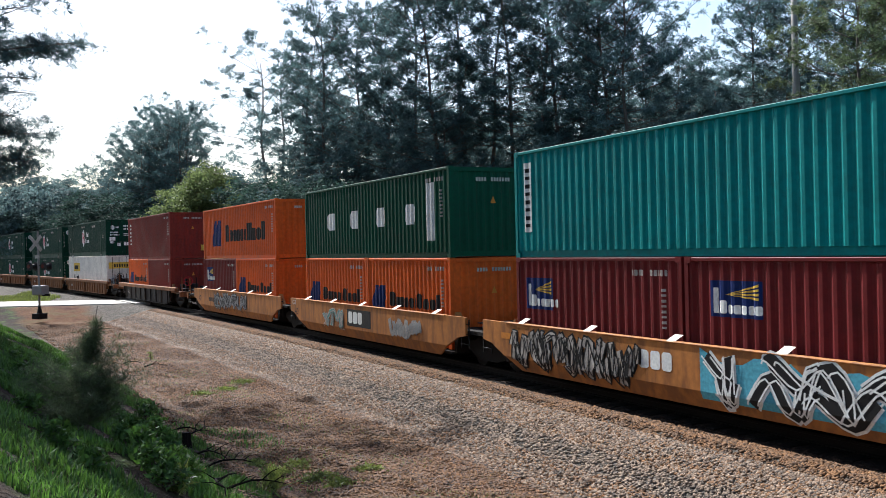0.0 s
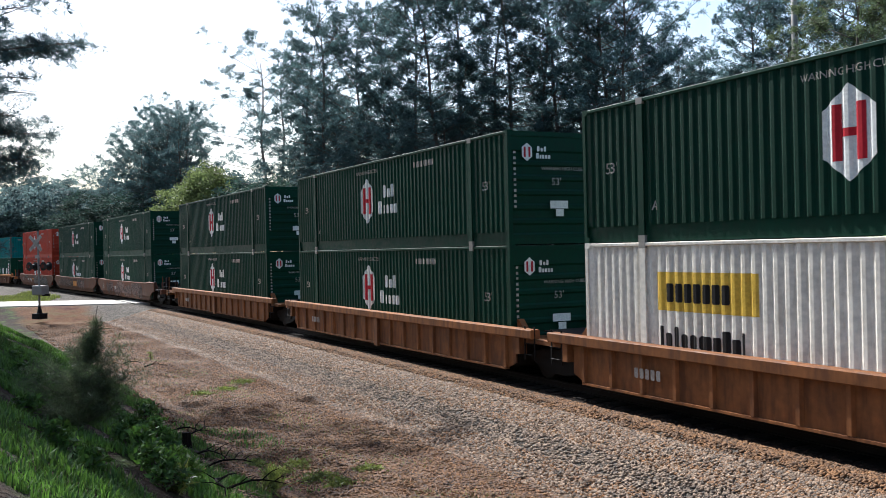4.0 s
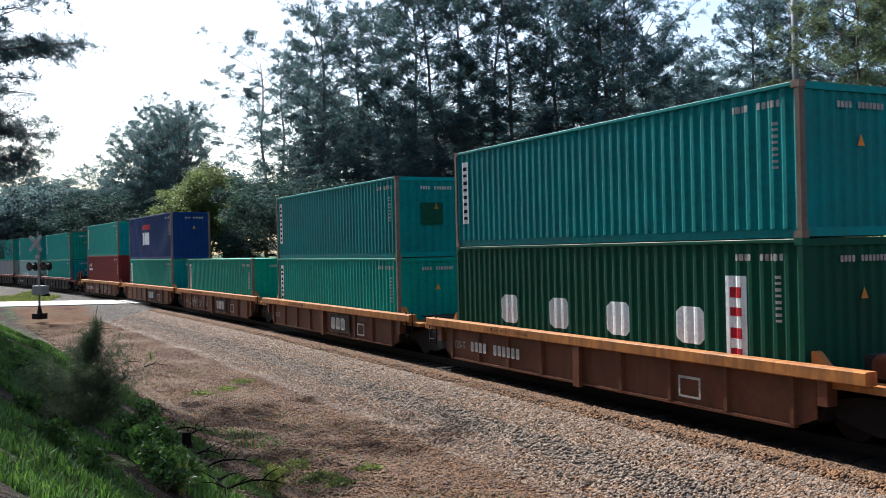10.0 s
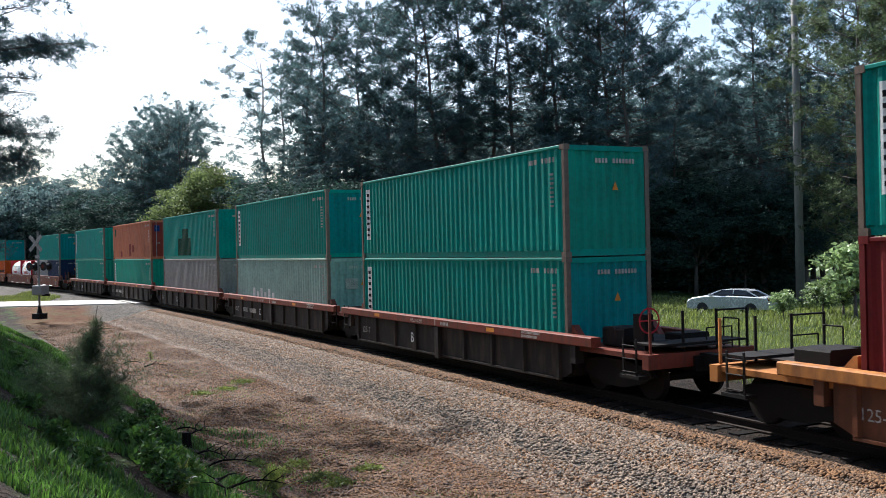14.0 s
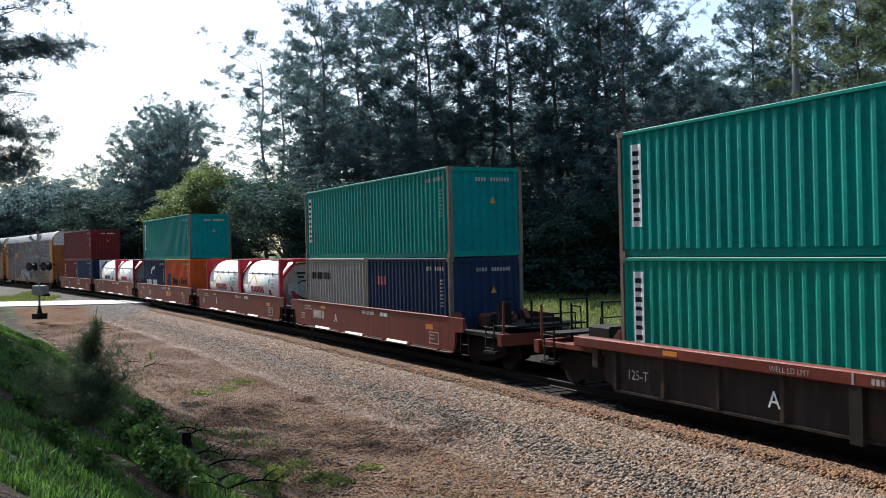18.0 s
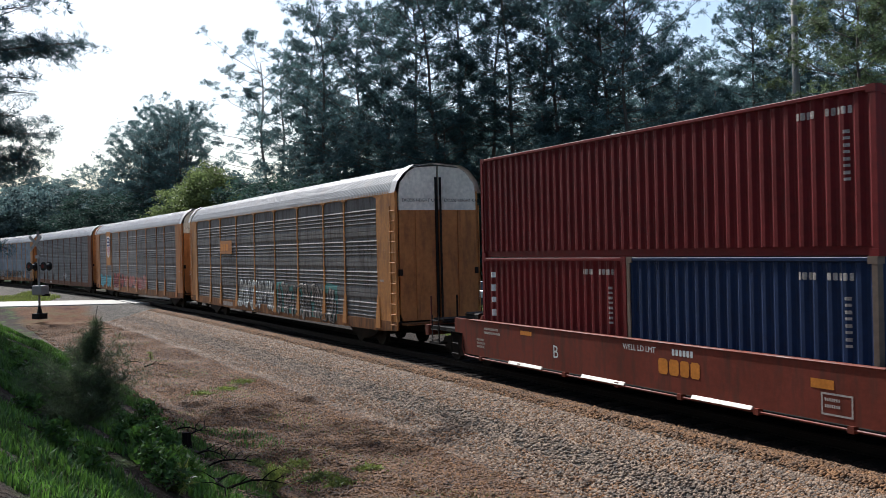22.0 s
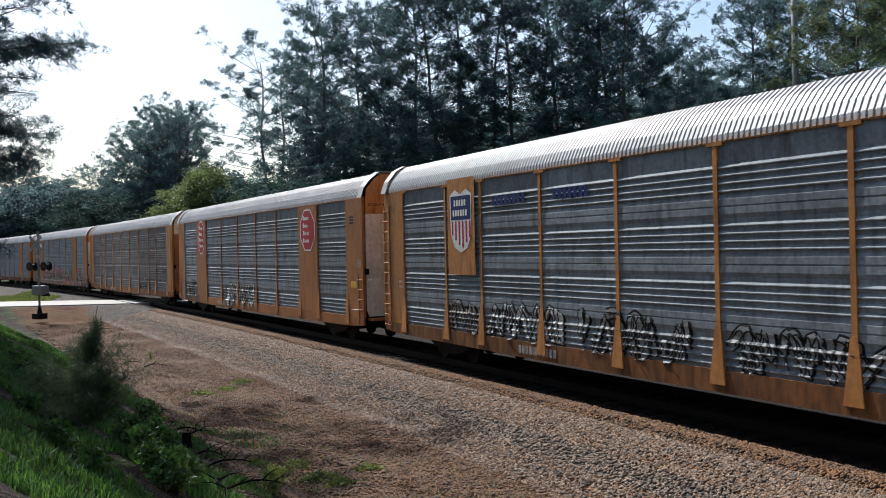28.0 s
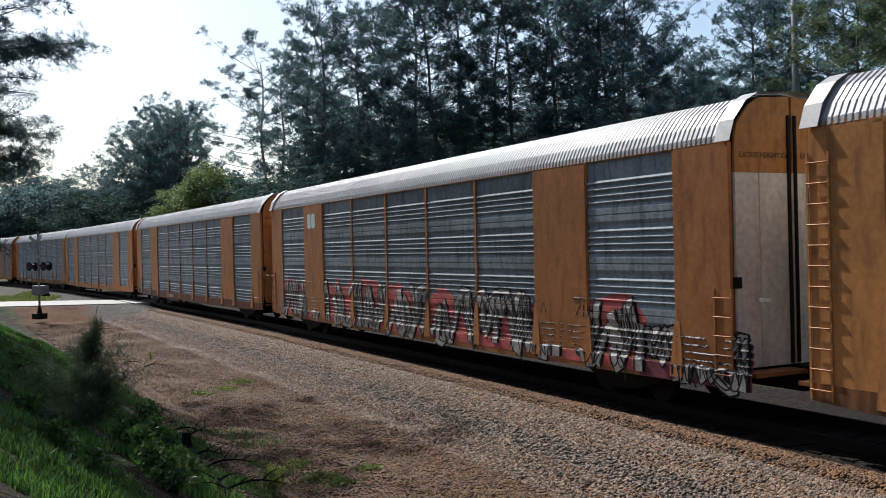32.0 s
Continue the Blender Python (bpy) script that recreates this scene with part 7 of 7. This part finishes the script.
# unseen wood added behind the camera, to close the place and cut sky light
wrnd = random.Random(5)
for i in range(16):
    s_, l_ = -52 + i * 9.9 + wrnd.uniform(-1, 1), 27 + (i % 3) * 4.5 + wrnd.uniform(-1, 1)
    if s_ < -8:
        l_ += 9
    x, y, _ = line(s_, l_)
    k = wrnd.uniform(0.85, 1.1)
    tree("pine_tree", PINES[(4, 2, 4)[i % 3]][1], pose(float(x), float(y), 1.5, 0, 0, wrnd.uniform(0, 360)) @ Matrix.Diagonal((k * 1.3, k * 1.3, k, 1)), "unseen pine added behind the camera to block sky light", "pine tree", "trees on the bank")


# ---- growth on the bank ----
def at_bank(px, py):
    """Where the line of sight through a point of the view meets the ground, stepping outwards."""
    w = Vector(((px - CX) / F_PX, 1.0, ((CY - py) - (px - CX) * ROLL) / F_PX))
    for k in range(300):
        d = 6 + k * 0.12
        p = Vector(EYE) + w * d
        i = int(np.argmin((_X - p.x) ** 2 + (_Y - p.y) ** 2))
        h = float(heading(_S[i]))
        lat = (p.x - _X[i]) * math.sin(h) - (p.y - _Y[i]) * math.cos(h)
        if p.z <= float(ground_z(_S[i], lat) + bumps(_S[i], lat)):
            return p
    return p


def blades(n, s0, s1, l0, l1, hgt, seed, keep=None, width=0.012):
    r = np.random.default_rng(seed)
    s_, l_ = r.uniform(s0, s1, n), r.uniform(l0, l1, n)
    if keep is not None:
        f = np.array([noise.noise(Vector((a * 0.55, b * 0.55, seed))) for a, b in zip(s_, l_)])
        ok = f > keep
        s_, l_ = s_[ok], l_[ok]
    n = len(s_)
    x, y, _ = line(s_, l_)
    z = ground_z(s_, l_) + bumps(s_, l_) - 0.01
    az, tilt, h = r.uniform(0, 6.28, n), r.uniform(0.1, 0.7, n), hgt * r.uniform(0.4, 1.3, n)
    dx, dy = np.cos(az), np.sin(az)
    w = width * r.uniform(0.6, 1.5, n)
    a = np.stack([x - dy * w, y + dx * w, z], -1)
    b = np.stack([x + dy * w, y - dx * w, z], -1)
    m1 = np.stack([x + dx * h * tilt * 0.35 + dy * w * 0.7, y + dy * h * tilt * 0.35 - dx * w * 0.7, z + h * 0.6], -1)
    m2 = np.stack([x + dx * h * tilt * 0.35 - dy * w * 0.7, y + dy * h * tilt * 0.35 + dx * w * 0.7, z + h * 0.6], -1)
    t = np.stack([x + dx * h * tilt, y + dy * h * tilt, z + h * (1 - tilt * 0.25)], -1)
    V = np.stack([a, b, m1, m2, t], 1).reshape(-1, 3)
    k = (np.arange(n) * 5)[:, None]
    F = np.concatenate([k + np.array([0, 1, 2]), k + np.array([0, 2, 3]), k + np.array([3, 2, 4])])
    return V, F


for seed, n, box, h, keep, m_, lab in [(1, 230000, (-14, 18, 9.3, 17.0), 0.14, -0.06, GRASS, "patchy green grass on the bank"), (2, 34000, (-24, 16, 5.4, 9.0), 0.05, 0.17, GRASSYEL, "sparse dry grass on the dirt strip"), (3, 46000, (-36, 14, -18, -6.5), 0.28, -0.3, GRASSYEL, "tall yellow-green verge grass beyond the track"), (4, 9000, (-84, -66, 2.5, 9), 0.3, -0.6, GRASSYEL, "bright grass beside the crossing road"), (6, 30000, (-34, 6, -30, -17), 0.32, -0.4, GRASSYEL, "tall yellow-green grass along the street"), (5, 5000, (4, 16, 7.5, 9.4), 0.12, 0.1, GRASS, "green weeds at the bank's foot")]:
    V_, F_ = blades(n, *box, h, seed, keep, 0.009 if h < 0.3 else 0.02)
    tagged(new("grass", joined("grass", V_, F_, m_)), lab, "grass", kind="stuff")


def sprig(name, p, h, wide, material, n, per, size, label, category, w=0.3, up=0.5, seed=5):
    """A small plant: stems and a loose cloud of leaves."""
    r = np.random.default_rng(seed)
    tr, C = MB(), []
    for i in range(n):
        az, f = r.uniform(0, 6.28), r.uniform(0.15, 1.0)
        rad = wide * (1 - f * 0.75) * r.uniform(0.3, 1.0)
        q = (math.cos(az) * rad, math.sin(az) * rad, h * f)
        tr.cyl((0, 0, h * f * 0.55), q, 0.008, 4, 0.003)
        C.append(q)
    tr.cyl((0, 0, -0.05), (0, 0, h), 0.02 * h + 0.004, 6, 0.004)
    V, F = needles(np.array(C), per, size, seed + 1, up=up, spread=0.07 * (0.6 + wide), w=w)
    t = thing(name, Matrix.Translation(p), label, category)
    for nm, me_ in (("stem", tr.mesh("stem", BARK)), ("foliage", joined("foliage", V, F, material))):
        o = new(nm, me_)
        o.parent = t




def sapling(p, h, wide):
    """A young pine: a thin leader over a loose, wide body of upswept twigs set with fine needles."""
    r = np.random.default_rng(44)
    tr, C = MB(), []
    for i in range(150):
        f = 0.04 + 0.93 * r.random() ** 1.8
        rad = wide * float(np.interp(f, [0, 0.15, 0.4, 0.58, 0.72, 1.0], [0.55, 1.0, 0.95, 0.5, 0.2, 0.05])) * r.uniform(0.35, 1.15)
        az = i * 2.4 + r.uniform(-0.4, 0.4)
        a = Vector((0.28 * f * f, 0, h * f * 0.85))
        q = a + Vector((math.cos(az) * rad, math.sin(az) * rad, rad * r.uniform(0.25, 0.8) + 0.05))
        tr.cyl(a, q, 0.006, 4, 0.002)
        C += [tuple(a.lerp(q, g) + Vector((r.normal(0, 0.02), r.normal(0, 0.02), r.normal(0, 0.02)))) for g in np.linspace(0.35, 1.05, 3 + int(rad * 10))]
    tr.cyl((0, 0, -0.1), (0.09, 0, h * 0.5), 0.022, 6, 0.014)
    tr.cyl((0.09, 0, h * 0.5), (0.28, 0, h), 0.014, 6, 0.004)
    V, F = pompoms(np.array(C), 24, 0.13, 45, up=0.5, w=0.022)
    t = thing("pine_sapling", Matrix.Translation(p), "young pine sapling with soft dark needles", "sapling")
    for nm, me_ in (("stem", tr.mesh("stem", BARK)), ("foliage", joined("foliage", V, F, NEEDLELT))):
        o = new(nm, me_)
        o.parent = t


sapling(at_bank(136, 768), 1.82, 0.78)
for px, py, h, wd in [(228, 775, 0.3, 0.2), (252, 762, 0.5, 0.28), (270, 785, 0.42, 0.26), (215, 800, 0.35, 0.25), (242, 812, 0.4, 0.3), (285, 812, 0.38, 0.24), (262, 842, 0.4, 0.3), (300, 838, 0.32, 0.24), (318, 862, 0.36, 0.26), (285, 872, 0.42, 0.3), (190, 742, 0.3, 0.22), (60, 700, 0.28, 0.3), (28, 668, 0.26, 0.3), (92, 655, 0.22, 0.25), (40, 740, 0.3, 0.3), (150, 842, 0.3, 0.3), (90, 800, 0.3, 0.3), (20, 640, 0.25, 0.3)]:
    sprig("weed", at_bank(px, py), h, wd, GRASS, 26, 14, 0.065, "leafy green weed on the bank", "weed", 0.3, seed=px)
for px, py, h, wd in [(555, 852, 0.1, 0.5), (480, 842, 0.08, 0.4), (520, 828, 0.07, 0.45), (590, 862, 0.08, 0.4), (440, 826, 0.06, 0.3), (640, 835, 0.05, 0.3), (395, 692, 0.05, 0.5), (425, 680, 0.05, 0.5), (350, 700, 0.05, 0.45)]:
    sprig("weed", at_bank(px, py), h, wd, GRASSYEL, 40, 14, 0.05, "low yellow-green weed on the dirt", "weed", 0.3, seed=px)
sprig("weed", at_bank(470, 878), 0.35, 0.2, GRASSYEL, 24, 10, 0.16, "tuft of pale grass", "weed", 0.06, 0.9, seed=12)
sprig("weed", at_bank(302, 876), 0.3, 0.18, GRASSYEL, 24, 10, 0.14, "tuft of pale grass", "weed", 0.08, 0.9, seed=15)
sprig("dry_stalk", at_bank(262, 640), 0.3, 0.1, GRASSYEL, 12, 8, 0.08, "dry stalk in the dirt", "weed", 0.1, 0.9, seed=13)


def dead_branch(p, ang, ln, seed):
    """A dark broken bough with a few side twigs, lying on the bank's foot."""
    r = random.Random(seed)
    t = thing("dead_branch", Matrix.Translation(p) @ pose(0, 0, 0.03, 0, 0, ang), "dark dead branch lying on the bank's foot", "branch", "dead branches on the bank")
    pts = [(ln * k / 5, r.uniform(-0.05, 0.05) * ln, 0.05 + 0.12 * ln * math.sin(k * 0.6)) for k in range(6)]
    limb = MB()
    for k in range(5):
        limb.cyl(pts[k], pts[k + 1], 0.022 - 0.003 * k, 6, 0.019 - 0.003 * k)
    part("limb", limb, TIEM, t)
    for k in range(1, 5):
        q = Vector(pts[k])
        e = q + Vector((r.uniform(0.1, 0.3), r.choice((-1, 1)) * r.uniform(0.15, 0.35), r.uniform(0.05, 0.3))) * ln
        part("twig", MB().cyl(q, q.lerp(e, 0.5) + Vector((0, 0, 0.03)), 0.01, 5, 0.007).cyl(q.lerp(e, 0.5) + Vector((0, 0, 0.03)), e, 0.007, 5, 0.003), TIEM, t)


for i, (px, py, ang, ln) in enumerate([(340, 812, -40, 0.9), (352, 838, 20, 0.8), (372, 862, -70, 1.0), (318, 785, 60, 0.7), (392, 876, 10, 0.8), (300, 770, -20, 0.6), (250, 655, 15, 0.8), (215, 648, -10, 0.7)]):
    dead_branch(at_bank(px, py), ang, ln, i)
st = at_bank(322, 800)
mb = MB()
mb.rings([[(math.cos(a) * rr * (1 + 0.25 * math.sin(a * 3)), math.sin(a) * rr, z) for a in [2 * math.pi * i / 12 for i in range(12)]] for z, rr in ((-0.1, 0.13), (0.06, 0.09), (0.22, 0.07), (0.34, 0.075))])
stump = thing("tree_stump", Matrix.Translation(st), "short dark broken stump on the bank", "stump")
part("stub", mb, TIEM, stump)
part("root", MB().cyl((0, 0, 0.05), (0.35, -0.1, -0.05), 0.04, 6, 0.02), BARK, stump)

# ---- crossing signal ----
SX, SY = -25.4, 59.4
sg = thing("crossing_signal", pose(SX, SY, -0.62, 0, 0, -28), "grey crossing signal mast with crossbuck and black lamps", "railway signal")
part("foundation", MB().prism([(-0.32, -0.32, 0), (0.32, -0.32, 0), (0.32, 0.32, 0), (-0.32, 0.32, 0)], (0, 0, 0.35)), STEELDK, sg)
part("mast_base", MB().cyl((0, 0, 0.35), (0, 0, 0.8), 0.17, 12, 0.08), STEELDK, sg)
part("mast", MB().cyl((0, 0, 0.3), (0, 0, 5.5), 0.065, 12), GALVPOLE, sg)
part("mast_cap", MB().cyl((0, 0, 5.5), (0, 0, 5.56), 0.085, 12, 0.03), STEELDK, sg)
part("mechanism_box", MB().box(-0.3, 0.55, -0.28, 0.28, 1.5, 2.1, 0.04), GALVPOLE, sg, "grey mechanism box")
part("counterweight_arm", MB().box(0.3, 0.9, -0.06, 0.06, 1.45, 1.58), STEELDK, sg)
part("cross_arm", MB().cyl((-0.95, 0, 3.35), (1.05, 0, 3.35), 0.035, 8), STEELDK, sg)
for i, xx in enumerate((-0.85, -0.3, 0.45, 0.95)):
    lm = part("lamp_hood", lambda: MB().cyl((0, -0.05, 0), (0, 0.28, 0), 0.17, 16, 0.15), DECBLACK, sg, key="lamp", at=pose(xx, 0, 3.3, 0, 0, 180 if i % 2 else 0))
    part("backing_disc", lambda: MB().cyl((0, -0.02, 0), (0, 0.0, 0), 0.28, 20), DECBLACK, lm, key="lamp")
    part("lens", lambda: MB().cyl((0, -0.07, 0), (0, -0.05, 0), 0.13, 16), LAMPRED, lm, key="lamp")
for r_ in (40, -40):
    part("crossbuck_blade", lambda: MB().box(-0.7, 0.7, -0.012, 0.012, -0.115, 0.115), DECFADE, sg, "white crossbuck blade", key="xb", at=pose(-0.12, -0.1, 4.75) @ pose(0, 0, 0, 0, r_, 0))
part("warning_plate", MB().box(-0.2, 0.2, -0.012, 0.012, -0.1, 0.1), DECFADE, sg, at=pose(0, -0.09, 3.9))

# ---- pole and wires ----
pp = Vector((bearing(1415, 60), 60, -0.8))
ut = thing("utility_pole", Matrix.Translation(pp), "tall grey utility pole behind the street", "utility pole")
part("shaft", MB().cyl((0, 0, -0.5), (0, 0, 26), 0.28, 16, 0.17), GALVPOLE, ut, smooth=True)
part("cross_arm", MB().box(-1.4, 1.4, -0.08, 0.08, 22.5, 22.7), GALVPOLE, ut)
for zz, xx in ((23.0, -1.3), (23.0, 1.3), (11.5, 0), (10.2, 0)):
    part("insulator", MB().cyl((xx, 0, zz - 0.4), (xx, 0, zz), 0.07, 8), DECGREY, ut)
far = Vector((bearing(640, 120), 120, -0.8))
for z0_, z1_, sag in ((11.5, 11.6, 1.2), (10.2, 10.3, 1.2), (9.4, 9.5, 1.3)):
    pts = []
    for k in range(25):
        f = k / 24
        p = pp.lerp(far, f)
        pts.append((p.x, p.y, pp.z + z0_ * (1 - f) + z1_ * f - sag * 4 * f * (1 - f)))
    w_ = MB().tube(pts, 0.018, 5).mesh("overhead_wire", STEELDK)
    tagged(new("overhead_wire", w_), "thin dark overhead wire strung along the street", "wire", "wires of the pole line")
up = thing("utility_pole", Matrix.Translation(far), "distant wooden utility pole in the trees", "utility pole")
part("shaft", MB().cyl((0, 0, -0.5), (0, 0, 13), 0.2, 12, 0.14), GALVPOLE, up)


# ---- cars waiting on the street ----
def motor_car(m, label, suv=False):
    c = thing("car", m, label, "car", "cars on the street")
    H = 1.66 if suv else 1.38
    side = [(-2.3, 0.32), (-2.36, 0.75), (-2.25, 0.98), (-1.2, 1.02), (-0.75, 1.04), (1.2, 1.05), (2.05, 0.92), (2.35, 0.72), (2.38, 0.4), (2.25, 0.3)]
    if suv:
        side = [(-2.3, 0.36), (-2.36, 0.85), (-2.28, 1.12), (-1.2, 1.14), (0.9, 1.12), (1.9, 1.02), (2.3, 0.85), (2.36, 0.45), (2.2, 0.34)]
    prof = []
    body = MB()
    for y, k in ((-0.9, 0.93), (-0.84, 1.0), (0.84, 1.0), (0.9, 0.93)):
        prof.append([(x * (0.985 if k < 1 else 1), y, 0.32 + (z - 0.32) * k) for x, z in side])
    body.rings(prof)
    part("body", body, CARPAINT, c)
    gl = [(-1.75, 1.0), (-1.15, H - 0.08), (-0.6, H), (0.35, H - 0.02), (1.25, 1.02)] if not suv else [(-2.2, 1.1), (-2.05, H - 0.1), (-1.6, H), (0.2, H), (1.05, 1.1)]
    part("cabin_glass", MB().rings([[(x * 0.97, y, 1.0 + (z - 1.0) * k) for x, z in gl] for y, k in ((-0.8, 0.3), (-0.68, 1.0), (0.68, 1.0), (0.8, 0.3))]), CARGLASS, c, "dark glazing")
    part("roof", MB().rings([[(x, y, z) for x, z in [(gl[1][0] - 0.03, H - 0.09), (gl[1][0] + 0.1, H - 0.02), (gl[2][0], H + 0.015), (gl[3][0], H), (gl[3][0] + 0.2, H - 0.12)]] for y in (-0.64, 0.64)]), CARPAINT, c)
    for sy in (-1, 1):
        for p0, p1 in ((gl[0], gl[1]), (gl[3], gl[4]), ((-0.35, 1.02), (-0.35, H - 0.02))):
            part("pillar", MB().cyl((p0[0], sy * 0.79, p0[1]), (p1[0], sy * 0.69, p1[1]), 0.035, 6), CARPAINT, c)
        part("door_mirror", MB().box(0.75, 0.95, -0.09, 0.09, 1.02, 1.16, 0.02), CARPAINT, c, at=pose(0, sy * 0.97, 0))
        part("headlight", MB().box(1.95, 2.3, -0.16, 0.16, 0.68, 0.84, 0.03), CHROME, c, at=pose(0, sy * 0.7, 0))
        part("tail_light", MB().box(-2.4, -2.1, -0.14, 0.14, 0.78, 0.95, 0.03), LAMPRED, c, at=pose(0, sy * 0.72, 0))
        for xx in (-1.38, 1.42):
            w = part("wheel", lambda: MB().rings([[(math.cos(a) * r, y, math.sin(a) * r) for a in [2 * math.pi * i / 22 for i in range(22)]] for y, r in ((-0.1, 0.24), (-0.11, 0.31), (-0.07, 0.335), (0.07, 0.335), (0.11, 0.31), (0.1, 0.24))]), RUBBER, c, key="tyre", at=pose(xx, sy * 0.83, 0.335))
            part("rim", lambda: MB().cyl((0, -0.09, 0), (0, 0.09, 0), 0.22, 16), CHROME, w, key="rim")
    part("number_plate", MB().box(2.385, 2.4, -0.26, 0.26, 0.42, 0.55), DECWHITE, c)
    return c


STREET = math.degrees(math.atan2(SD.y, SD.x))
sedan_at = (15.6, 51.2)
sedan = motor_car(pose(*sedan_at, -0.68, 0, 0, STREET) @ Matrix.Scale(0.96, 4), "silver sedan waiting on the street")
suv = motor_car(pose(1.9, 62.6, -0.66, 0, 0, STREET), "white sport utility car waiting on the street", True)


# ---- what moves ----
def motions():
    times = [0.0, 0.5] + [float(k) for k in range(1, 32)] + [31.5, 32.0]
    for ob, u, z in TRAIN:
        walk(ob, [(t, on_track(u + travelled(t), z)) for t in times])
    rows = []
    for t, back in ((0.0, 10.0), (6.0, 7.6), (9.6, 6.5), (10.5, 4.6), (11.5, 1.4), (12.3, 0.0), (16.0, 0.0), (32.0, 0.0)):
        rows.append((t, pose(sedan_at[0] - SD.x * back, sedan_at[1] - SD.y * back, -0.66, 0, 0, STREET)))
    walk(sedan, rows)


motions()
